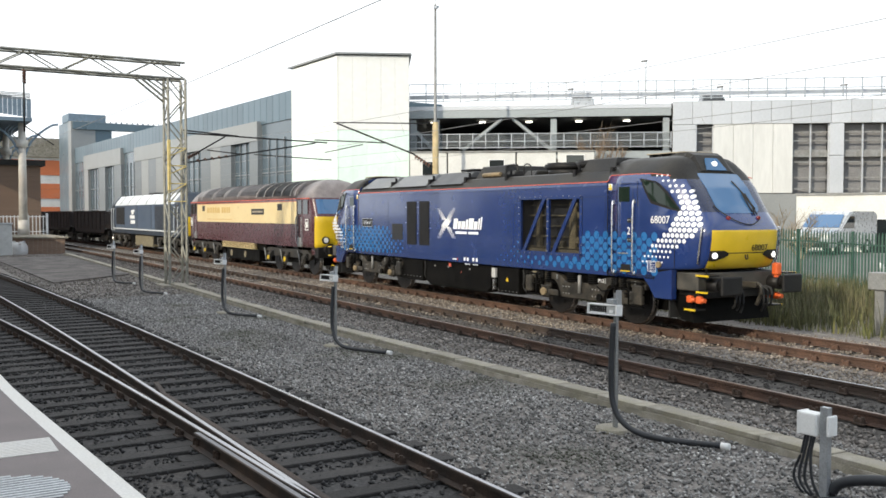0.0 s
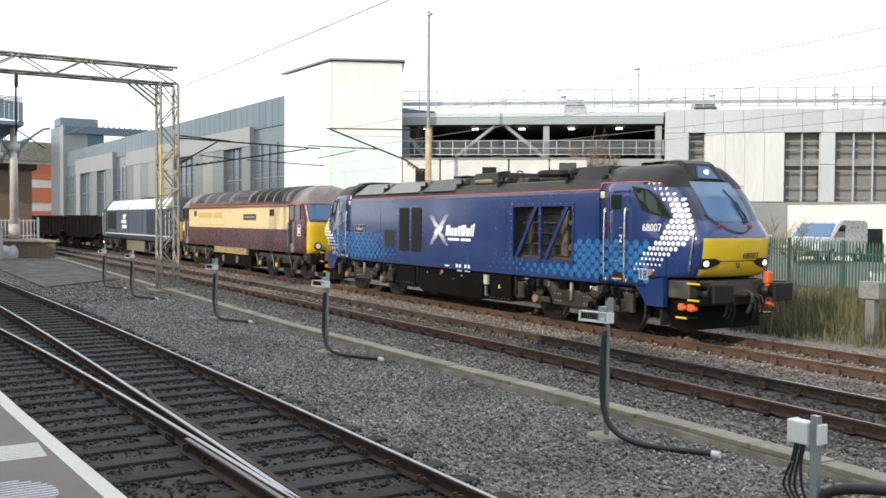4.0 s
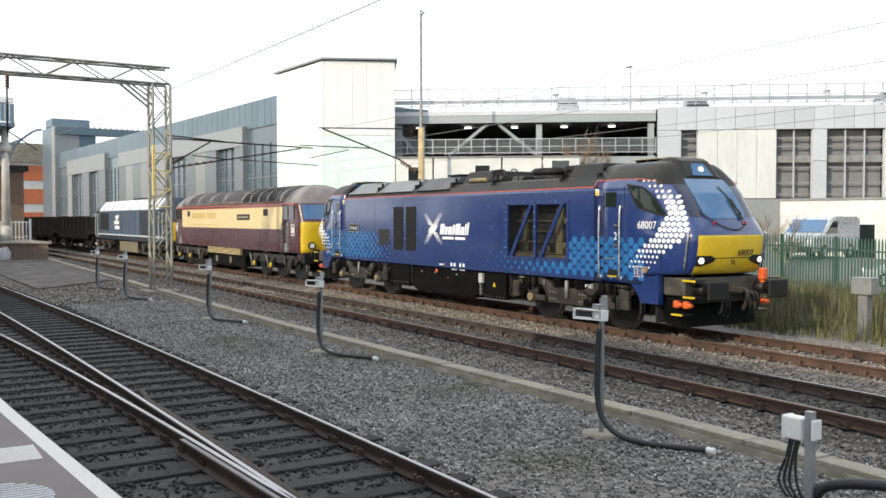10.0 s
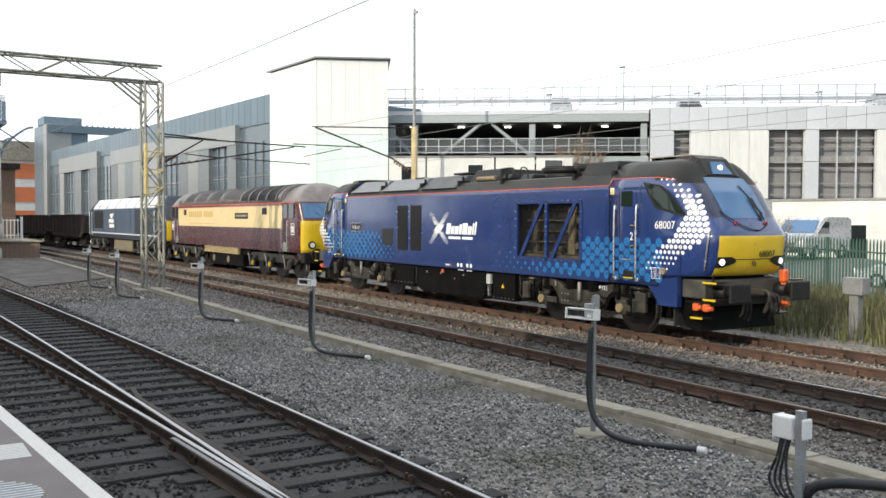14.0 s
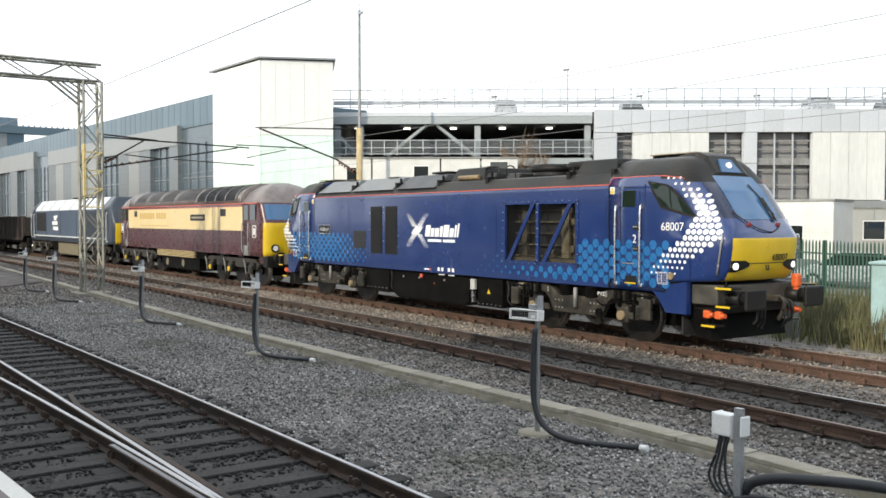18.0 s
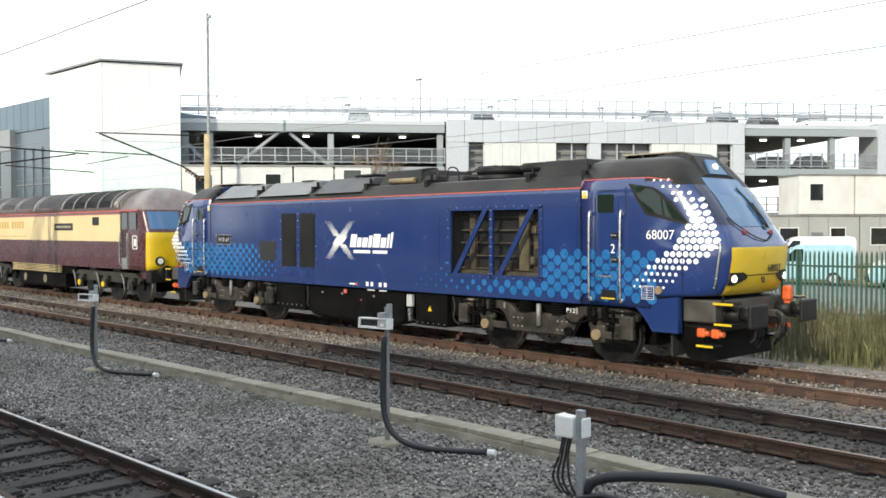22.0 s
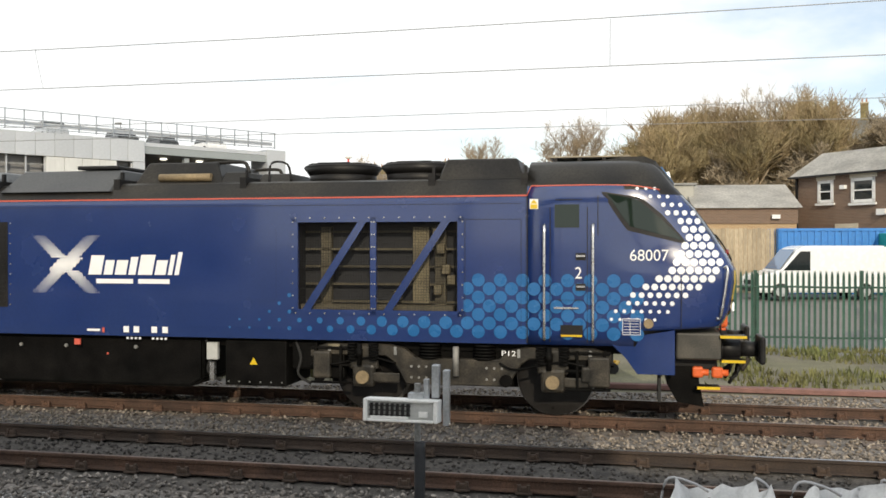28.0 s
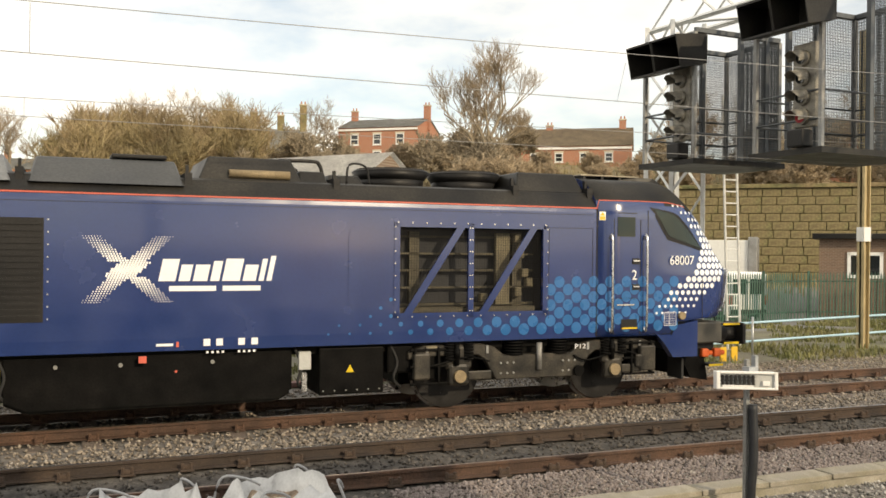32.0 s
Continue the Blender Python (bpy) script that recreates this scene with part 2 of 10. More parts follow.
M["lamp_on"] = glow("lamp_on", (1.0, 0.97, 0.9), 0.9)
M["maroon"] = mat("maroon", (0.075, 0.026, 0.034), 0.28, var=0.08, coat=0.4, tint=(0.10, 0.05, 0.05), tint_amount=0.4)
M["cream"] = mat("cream", (0.74, 0.60, 0.33), 0.35, var=0.05, tint=(0.6, 0.42, 0.16), tint_amount=0.3)
M["loco_roof_grey"] = mat("loco_roof_grey", (0.15, 0.125, 0.122), 0.45, var=0.2, scale=2, fine=30, tint=(0.33, 0.31, 0.30), tint_amount=0.5)
M["drs_blue"] = mat("drs_blue", (0.03, 0.042, 0.062), 0.35, var=0.1, tint=(0.06, 0.07, 0.085), tint_amount=0.5)
M["drs_grey"] = mat("drs_grey", (0.62, 0.65, 0.68), 0.4, var=0.06)
M["wagon"] = mat("wagon", (0.03, 0.024, 0.024), 0.75, var=0.3, scale=3, fine=30, tint=(0.07, 0.045, 0.035), tint_amount=0.6)
M["coal"] = mat("coal", (0.10, 0.095, 0.09), 0.95, var=0.4, scale=6, fine=30, bump=0.8)
M["clad_dark"] = mat("clad_dark", (0.13, 0.18, 0.215), 0.35, 0.4, var=0.06, scale=0.5, fine=8, random_amount=0.12)
M["clad_light"] = mat("clad_light", (0.30, 0.31, 0.31), 0.4, 0.3, var=0.05, scale=0.5, fine=8, random_amount=0.06)
M["clad_mid"] = mat("clad_mid", (0.20, 0.22, 0.235), 0.45, 0.3, var=0.06, scale=0.5, fine=8, random_amount=0.08)
M["tower_glass"] = mat("tower_glass", (0.74, 0.90, 0.81), 0.3, 0.0, var=0.03, scale=0.3, fine=3, random_amount=0.03)
M["panel_grey"] = mat("panel_grey", (0.56, 0.58, 0.61), 0.4, 0.3, var=0.04, scale=0.4, fine=6, random_amount=0.06)
M["panel_white"] = mat("panel_white", (0.66, 0.665, 0.65), 0.4, 0.1, var=0.06, scale=0.4, fine=5, stretch=(1, 1, 0.2))
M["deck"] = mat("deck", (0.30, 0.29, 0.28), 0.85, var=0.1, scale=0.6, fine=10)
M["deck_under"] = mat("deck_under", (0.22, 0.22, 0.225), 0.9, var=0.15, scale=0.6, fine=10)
M["beam"] = mat("beam", (0.34, 0.37, 0.38), 0.5, 0.2, var=0.08)
M["cabin"] = mat("cabin", (0.68, 0.68, 0.65), 0.5, var=0.06, scale=0.7, fine=10, tint=(0.45, 0.44, 0.40), tint_amount=0.3)
M["palisade"] = mat("palisade", (0.024, 0.088, 0.062), 0.5, var=0.2, scale=4, fine=40, random_amount=0.2, tint=(0.06, 0.08, 0.06), tint_amount=0.4)
M["grass"] = mat("grass", (0.13, 0.14, 0.035), 0.9, var=0.35, scale=1.5, fine=20, tint=(0.24, 0.20, 0.09), tint_amount=0.8, tint_scale=0.5)
M["grass_blade"] = mat("grass_blade", (0.065, 0.08, 0.028), 0.8, var=0.3, scale=2, fine=9, tint=(0.15, 0.125, 0.07), tint_amount=0.9, tint_scale=0.7)
M["dirt"] = mat("dirt", (0.17, 0.15, 0.12), 0.95, var=0.25, scale=1.5, fine=20, bump=0.6, bump_scale=30, tint=(0.13, 0.14, 0.05), tint_amount=0.6, tint_scale=0.4)
M["yard"] = mat("yard", (0.17, 0.165, 0.16), 0.9, var=0.15, scale=0.8, fine=25)
def brick_mat(name, one, two, mortar):
    """Coursed brickwork at true size, on walls that face along y."""
    m = mat(name, one, 0.9, var=0.15, scale=1, fine=14)
    n, l = m.node_tree.nodes, m.node_tree.links
    b = n["Principled BSDF"]
    co, mp, br, mx = n.new("ShaderNodeTexCoord"), n.new("ShaderNodeMapping"), n.new("ShaderNodeTexBrick"), n.new("ShaderNodeMix")
    mp.inputs["Rotation"].default_value = (radians(-90), 0, 0)
    br.inputs["Color1"].default_value, br.inputs["Color2"].default_value, br.inputs["Mortar"].default_value = (*one, 1), (*two, 1), (*mortar, 1)
    br.inputs["Scale"].default_value, br.inputs["Mortar Size"].default_value = 1.0, 0.012
    br.inputs["Brick Width"].default_value, br.inputs["Row Height"].default_value = 0.225, 0.075
    mx.data_type = "RGBA"
    mx.inputs["Factor"].default_value = 0.75
    old = b.inputs["Base Color"].links[0].from_socket
    l.new(co.outputs["Object"], mp.inputs["Vector"])
    l.new(mp.outputs["Vector"], br.inputs["Vector"])
    l.new(old, mx.inputs["A"])
    l.new(br.outputs["Color"], mx.inputs["B"])
    l.new(mx.outputs["Result"], b.inputs["Base Color"])
    return m


M["brick_red"] = brick_mat("brick_red", (0.42, 0.16, 0.09), (0.33, 0.13, 0.08), (0.40, 0.32, 0.24))
M["brick_brown"] = brick_mat("brick_brown", (0.19, 0.115, 0.08), (0.12, 0.078, 0.058), (0.26, 0.22, 0.17))
M["slate"] = mat("slate", (0.26, 0.26, 0.25), 0.7, var=0.2, scale=0.8, fine=9, tint=(0.20, 0.19, 0.14), tint_amount=0.5)
M["window_white"] = mat("window_white", (0.78, 0.78, 0.76), 0.5, var=0.04)
M["bark"] = mat("bark", (0.30, 0.25, 0.18), 0.95, var=0.3, scale=3, fine=20)
M["twig"] = mat("twig", (0.33, 0.26, 0.175), 0.9, var=0.3, scale=0.5, fine=4)
M["scrub"] = mat("scrub", (0.32, 0.235, 0.14), 0.9, var=0.35, scale=0.25, fine=2.5, tint=(0.19, 0.18, 0.08), tint_amount=0.8, tint_scale=0.12)
M["evergreen"] = mat("evergreen", (0.13, 0.15, 0.045), 0.8, var=0.35, scale=0.5, fine=3)
M["bank"] = mat("bank", (0.24, 0.17, 0.09), 0.95, var=0.3, scale=0.2, fine=2, tint=(0.12, 0.13, 0.05), tint_amount=0.7, tint_scale=0.1)
M["teal"] = mat("teal", (0.36, 0.52, 0.53), 0.5, var=0.1, scale=3, tint=(0.25, 0.33, 0.32), tint_amount=0.4)
M["cab_grey"] = mat("cab_grey", (0.50, 0.51, 0.50), 0.55, var=0.08, tint=(0.28, 0.27, 0.24), tint_amount=0.4)
M["bag"] = mat("bag", (0.72, 0.72, 0.72), 0.7, var=0.08, scale=4, fine=40, tint=(0.50, 0.50, 0.48), tint_amount=0.4, bump=0.3, bump_scale=20)
M["rubble"] = mat("rubble", (0.33, 0.25, 0.18), 0.95, var=0.4, scale=8, fine=30, bump=0.8)
M["yellow_plant"] = mat("yellow_plant", (0.70, 0.42, 0.03), 0.45, var=0.1)
M["rail_blue"] = mat("rail_blue", (0.42, 0.62, 0.74), 0.5, var=0.05)
M["rubber"] = mat("rubber", (0.02, 0.02, 0.02), 0.8, var=0.2)
M["car_white"] = mat("car_white", (0.82, 0.83, 0.84), 0.25, var=0.03, coat=0.5)
M["car_blue"] = mat("car_blue", (0.36, 0.55, 0.62), 0.25, var=0.03, coat=0.5)
M["car_silver"] = mat("car_silver", (0.50, 0.52, 0.54), 0.3, 0.4, var=0.03, coat=0.5)
M["car_dark"] = mat("car_dark", (0.04, 0.045, 0.05), 0.25, var=0.05, coat=0.5)
M["box_blue"] = mat("box_blue", (0.03, 0.20, 0.55), 0.5, var=0.1)
M["box_red"] = mat("box_red", (0.48, 0.10, 0.045), 0.5, var=0.1)
M["plastic_white"] = mat("plastic_white", (0.86, 0.86, 0.84), 0.45, var=0.05, tint=(0.5, 0.48, 0.44), tint_amount=0.3, tint_scale=6)
M["stone_wall"] = mat("stone_wall", (0.25, 0.185, 0.10), 0.95, var=0.35, scale=1.0, fine=6, bump=0.7, bump_scale=4, tint=(0.11, 0.125, 0.05), tint_amount=0.9, tint_scale=0.7)
M["wood_post"] = mat("wood_post", (0.45, 0.36, 0.20), 0.8, var=0.2, scale=3, fine=20, stretch=(1, 1, 0.2))


# ---- mesh helpers ----
def box(bm, x0, x1, y0, y1, z0, z1, bevel=0.0, mi=0):
    r = bmesh.ops.create_cube(bm, size=1.0, matrix=Matrix.Translation(((x0 + x1) / 2, (y0 + y1) / 2, (z0 + z1) / 2)) @ Matrix.Diagonal((abs(x1 - x0), abs(y1 - y0), abs(z1 - z0), 1)))
    fs = list({f for v in r["verts"] for f in v.link_faces})
    for f in fs:
        f.material_index = mi
    if bevel:
        es = list({e for v in r["verts"] for e in v.link_edges})
        bmesh.ops.bevel(bm, geom=es, offset=bevel, segments=2, affect="EDGES", profile=0.5)


def cyl(bm, a, b, r0, r1=None, seg=10, mi=0):
    a, b = Vector(a), Vector(b)
    d = b - a
    m = Matrix.Translation((a + b) / 2) @ d.to_track_quat("Z", "Y").to_matrix().to_4x4()
    r = bmesh.ops.create_cone(bm, cap_ends=True, segments=seg, radius1=r0, radius2=r0 if r1 is None else r1, depth=d.length, matrix=m)
    for f in {f for v in r["verts"] for f in v.link_faces}:
        f.material_index = mi
        f.smooth = len(f.verts) == 4 and seg > 6


def tube(bm, pts, r, seg=8):
    """A bent tube along points."""
    rings = []
    pts = [Vector(p) for p in pts]
    for i, p in enumerate(pts):
        d = (pts[min(i + 1, len(pts) - 1)] - pts[max(i - 1, 0)]).normalized()
        up = Vector((0, 0, 1)) if abs(d.z) < 0.95 else Vector((1, 0, 0))
        s = d.cross(up).normalized()
        u = s.cross(d)
        rings.append([bm.verts.new(p + s * (r * math.cos(k * math.tau / seg)) + u * (r * math.sin(k * math.tau / seg))) for k in range(seg)])
    for a, b in zip(rings, rings[1:]):
        for k in range(seg):
            f = bm.faces.new((a[k], a[(k + 1) % seg], b[(k + 1) % seg], b[k]))
            f.smooth = True
    bm.faces.new(rings[0][::-1])
    bm.faces.new(rings[-1])


def bent(points, steps=6):
    """A smooth line through points."""
    out, n = [], len(points)
    ps = [Vector(p) for p in points]
    for i in range(n - 1):
        a, b, c, d = ps[max(i - 1, 0)], ps[i], ps[i + 1], ps[min(i + 2, n - 1)]
        for k in range(steps):
            t = k / steps
            out.append(0.5 * ((2 * b) + (c - a) * t + (2 * a - 5 * b + 4 * c - d) * t * t + (3 * b - a - 3 * c + d) * t ** 3))
    out.append(ps[-1])
    return out


def prism(bm, poly, y0, y1, mi=0):
    """A polygon in x and z, given thickness along y."""
    a = [bm.verts.new((x, y0, z)) for x, z in poly]
    b = [bm.verts.new((x, y1, z)) for x, z in poly]
    fs = [bm.faces.new(a), bm.faces.new(b[::-1])]
    for i in range(len(poly)):
        fs.append(bm.faces.new((a[i], b[i], b[(i + 1) % len(poly)], a[(i + 1) % len(poly)])))
    for f in fs:
        f.material_index = mi
    bmesh.ops.recalc_face_normals(bm, faces=fs)


def part(name, bm, material, parent=None, label="", smooth=False):
    me = bpy.data.meshes.new(name)
    bm.to_mesh(me)
    bm.free()
    for m in material if isinstance(material, (list, tuple)) else [material]:
        me.materials.append(M[m] if isinstance(m, str) else m)
    if smooth:
        for p in me.polygons:
            p.use_smooth = True
    ob = new(name, me)
    if parent:
        ob.parent = parent
    if label:
        ob["label"] = label
    return ob


def boxes(name, material, parent, *bs, bevel=0.0, label=""):
    bm = bmesh.new()
    for b in bs:
        box(bm, *b, bevel=bevel)
    return part(name, bm, material, parent, label)


def share(name, me, parent, m):
    """One more object on a mesh that is already there."""
    ob = new(name, me)
    ob.parent = parent
    ob.matrix_basis = m
    return ob


def thing(name, label, category, group="", kind="", at=None):
    ob = new(name)
    ob.empty_display_size = 0.2
    if at is not None:
        ob.matrix_basis = at
    return tagged(ob, label, category, group, kind)


def writing(name, text, size, material, parent, m, label="", shear=0.0, space=1.0):
    """Flat lettering as a mesh."""
    cu = bpy.data.curves.new(name, "FONT")
    cu.body, cu.size, cu.extrude, cu.shear, cu.space_character = text, size, 0.002, shear, space
    cu.align_x, cu.align_y = "CENTER", "CENTER"
    cu.resolution_u = 4
    tmp = bpy.data.objects.new(name, cu)
    scene.collection.objects.link(tmp)
    me = bpy.data.meshes.new_from_object(tmp.evaluated_get(bpy.context.evaluated_depsgraph_get()))
    bpy.data.objects.remove(tmp)
    me.name = name
    me.materials.clear()
    me.materials.append(M[material])
    ob = new(name, me)
    ob.parent, ob.matrix_basis = parent, m
    if label:
        ob["label"] = label
    return ob


def thing_part(name, parent):
    ob = new(name)
    ob.parent = parent
    ob.empty_display_size = 0.1
    return ob


# ---- the plan ----
def line_mid(x):
    return 10.82 - 0.047 * x - 0.0006 * x * x + 0.0002 * max(0, -20 - x) ** 2


def line_train(x):
    return 14.50 - 0.047 * x - 0.0007 * x * x + 0.0004 * max(0, -14 - x) ** 2


def line_near(x):
    return 3.83 - 0.010 * x - 0.0007 * x * x


def line_platform(x):
    return 2.47 + 0.006 * x - 0.0017 * x * x if x < -6 else 2.42 - 0.0017 * x


def smooth(a, b, v):
    t = min(max((v - a) / (b - a), 0), 1)   # b below a runs the other way
    return t * t * (3 - 2 * t)


# ---- ground: one sheet to the horizon ----
def ground_z(x, y):
    z = -0.19 + 0.018 * noise.noise((x * 1.7, y * 1.7, 0)) + 0.012 * noise.noise((x * 5, y * 5, 3))
    z -= 0.35 * smooth(22.5, 30, y) * smooth(-30, -5, x)
    z += 0.88 * (smooth(31, 36, y) * smooth(-21, -25, x) * smooth(42, 39, y) if x < -8 else smooth(33, 38.5, y))
    hill = smooth(52, 165, y + 0.35 * (x - 10)) * (0.45 + 0.55 * smooth(-60, 60, x)) * smooth(-75, -25, x)
    z += 16.5 * hill
    if x > 25 and y > 10:
        z = max(z, -0.5 + 6.6 * smooth(0.3, 5.0, 0.72 * x + 0.69 * y - 62) + 0.06 * max(0, 0.72 * x + 0.69 * y - 66))
    if y > 40:
        z += 0.8 * hill * noise.noise((x * 0.06, y * 0.06, 7))
    return z


def build_ground():
    far = [60, 80, 110, 150, 200, 300, 600, 1500]
    xs = [-v for v in far[::-1]] + [-60 + 0.75 * i for i in range(161)] + far
    xs = sorted({round(v, 3) for v in xs})
    ys = [-1500, -600, -200, -80, -40, -20, -8, -3] + [0.4 * i for i in range(64)] + [25.6 + 1.5 * i for i in range(18)] + [54, 60, 68, 76, 85, 95, 106, 118, 130, 142, 155, 175, 200, 260, 400, 800, 1500]
    bm = bmesh.new()
    g = [[bm.verts.new((x, y, ground_z(x, y))) for y in ys] for x in xs]
    for i in range(len(xs) - 1):
        for j in range(len(ys) - 1):
            f = bm.faces.new((g[i][j], g[i + 1][j], g[i + 1][j + 1], g[i][j + 1]))
            x, y = (xs[i] + xs[i + 1]) / 2, (ys[j] + ys[j + 1]) / 2
            t = line_train(x)
            if y > 45 or (x > 28 and 0.72 * x + 0.69 * y > 60):
                f.material_index = 4
            elif y > 24.2:
                f.material_index = 3
            elif y > t + 2.9:
                f.material_index = 2
            elif y < 4.9 - 0.0007 * x * x and x < 30:
                f.material_index = 1
            # darker ballast along the middle track and the train's track
            if -60 < x < 40 and (abs(y - line_mid(x)) < 1.5 or abs(y - t) < 0.9):
                f.material_index = 5
            f.smooth = True
    ob = part("ground", bm, ["ballast", "ballast_dark", "dirt", "yard", "bank", "ballast_darker"])
    tagged(ob, "grey stone ballast, dirt and yard ground", "ground", kind="structure")


build_ground()


# ---- tracks ----
def rail_strip(name, pts, parent, side_mat, top_mat):
    """A rail of flat-bottom section along points of the running edge's middle, top at z 0."""
    prof = [(-0.070, -0.158), (-0.070, -0.145), (-0.010, -0.128), (-0.010, -0.045), (-0.035, -0.036), (-0.035, -0.006), (-0.022, 0.0),
            (0.022, 0.0), (0.035, -0.006), (0.035, -0.036), (0.010, -0.045), (0.010, -0.128), (0.070, -0.145), (0.070, -0.158)]
    bm = bmesh.new()
    rings = []
    for i, (x, y) in enumerate(pts):
        x0, y0 = pts[max(i - 1, 0)]
        x1, y1 = pts[min(i + 1, len(pts) - 1)]
        d = math.hypot(x1 - x0, y1 - y0)
        nx, ny = -(y1 - y0) / d, (x1 - x0) / d
        rings.append([bm.verts.new((x + nx * a, y + ny * a, b)) for a, b in prof])
    n = len(prof)
    for a, b in zip(rings, rings[1:]):
        for k in range(n):
            f = bm.faces.new((a[k], b[k], b[(k + 1) % n], a[(k + 1) % n]))
            f.material_index = 1 if k in (6, 7) else 0
    bm.faces.new(rings[0])
    bm.faces.new(rings[-1][::-1])
    bmesh.ops.recalc_face_normals(bm, faces=bm.faces[:])
    return part(name, bm, [side_mat, top_mat], parent)


def sampled(line, x0, x1, off=0.0, step=2.0):
    n = max(int((x1 - x0) / step), 1)
    return [(x0 + (x1 - x0) * i / n, line(x0 + (x1 - x0) * i / n) + off) for i in range(n + 1)]


def heading(line, x):
    return math.degrees(math.atan(line(x + 0.5) - line(x - 0.5)))


GAUGE = 0.7525
TRACKS = []


def track(name, line, x0, x1, near_mats, far_mats, sleeper, chair, label, s0, s1, pitch=0.66, length=2.55, lift=0.0):
    top = tagged(new(name), label, "railway track", kind="structure")
    rail_strip("rail", sampled(line, x0, x1, -GAUGE), top, *near_mats)
    rail_strip("rail", sampled(line, x0, x1, GAUGE), top, *far_mats)
    TRACKS.append((top, line, s0, s1, sleeper, chair, pitch, length, lift))
    return top


RUST, DARK = ("rail_side", "rail_top_dull"), ("rail_dark", "rail_top")
track_train = track("track_train", line_train, -140, 90, RUST, RUST, "sleeper_concrete", "rail_side", "rusty brown railway track on pale ballast", -62, 32, lift=-0.012)
track_mid = track("track_mid", line_mid, -140, 90, RUST, DARK, "sleeper_concrete", "rail_dark", "rusty railway track beside a concrete cable trough", -62, 30, lift=-0.045)
track_near = track("track_near", line_near, -140, 60, DARK, DARK, "sleeper_wood", "rail_dark", "shiny railway track with dark timber sleepers", -60, 6, lift=0.008)
track_platform = track("track_platform", line_platform, -140, 60, DARK, DARK, "sleeper_wood", "rail_dark", "railway track beside the platform with dark sleepers", -45, -9, lift=0.004)


def build_turnout():
    bm_top = track_platform
    pts = sampled(line_near, -13.6, -4.0, -GAUGE + 0.075, 0.8)
    pts[0] = (pts[0][0], pts[0][1] + 0.12)
    rail_strip("check_rail", pts, bm_top, "rail_dark", "rail_dark")
    pts = sampled(line_platform, -10.2, -4.0, GAUGE - 0.085, 0.8)
    rail_strip("wing_rail", pts, bm_top, "rail_dark", "rail_worn")
    bm = bmesh.new()
    for i in range(14):
        x = -12.6 + i * 0.19
        a, b = line_platform(x) + GAUGE, line_near(x) - GAUGE
        if abs(a - b) < 0.11:
            box(bm, x, x + 0.188, min(a, b) - 0.004, max(a, b) + 0.004, -0.05, 0.001)
    part("crossing_nose", bm, "rail_top", bm_top)


build_turnout()


# ---- platform ----
def edge_platform(x):
    if x < -8.65:
        return 3.267 + 0.00075 * x - 0.00178 * x * x - 2.21
    return 1.52 + 0.0695 * x if x < 1 else 1.59


def build_platform():
    xs = [-70 + 1.0 * i for i in range(131)]
    bm = bmesh.new()
    rows = []
    for x in xs:
        e = edge_platform(x)
        rows.append([bm.verts.new((x, y, z)) for y, z in ((e, -0.3), (e - 0.10, 0.80), (e, 0.80), (e, 0.90), (e - 0.02, 0.915), (e - 0.12, 0.9155), (-6.2, 0.9155), (-6.2, -0.3))])
    for a, b in zip(rows, rows[1:]):
        for k in range(7):
            f = bm.faces.new((a[k], b[k], b[k + 1], a[k + 1]))
            f.material_index = 1 if k in (2, 3, 4) else (2 if k < 2 else 0)
    bmesh.ops.recalc_face_normals(bm, faces=bm.faces[:])
    top = tagged(part("platform", bm, ["tarmac", "white_paint", "concrete"]), "grey tarmac station platform with a worn white edge", "platform", kind="structure")
    part_bm = bmesh.new()
    for i in range(10):
        box(part_bm, -6.74 + 0.042 * i, -6.712 + 0.042 * i, -1.5, edge_platform(-7) - 0.13, 0.916, 0.921)
    part("drain_cover", part_bm, "white_paint", top, "ribbed metal cover strip across the platform")
    part_bm = bmesh.new()
    for i in range(15):
        x = -5.86 + 0.05 * i
        h = 0.42 * math.sqrt(max(0.0, 1 - ((i - 7) / 7.5) ** 2))
        box(part_bm, x, x + 0.028, 0.42 - h, 0.42 + h, 0.916, 0.923)
    part("manhole_cover", part_bm, "galv", top, "round ribbed metal manhole cover")


build_platform()

# unseen station roof, walls and columns, added behind to shade tracks and darken reflections
M["brick_wall_dark"] = mat("brick_wall_dark", (0.10, 0.075, 0.06), 0.9, var=0.2, scale=2, fine=20)
tagged(boxes("station_roof", "concrete", None, (-90, 10.0, -27, -7.6, 8.6, 8.9)), "unseen station roof slab, added to shade the near tracks", "roof", kind="structure")
tagged(boxes("wall_station", "brick_wall_dark", None, (-90, -24.0, -27, -26.6, -0.3, 5.2)), "unseen dark brick wall, added to darken reflections on the train", "wall", kind="structure")
for k in range(9):
    tagged(boxes("station_column", "concrete", None, (-85.3 + 11 * k, -84.7 + 11 * k, -16.3, -15.7, -0.3, 8.6)), "unseen column under the added station roof", "column", kind="structure")
tagged(boxes("wall_station_upper", "concrete", None, (-10, 6.0, -8.1, -7.7, 8.9, 10.2)), "unseen upper wall, added to shade the ground by the middle track", "wall", kind="structure")


# ---- multi-storey car park, set at 52 degrees to the line ----
PARK = pose(-53.585, 41.865, 0, 0, 0, 52)


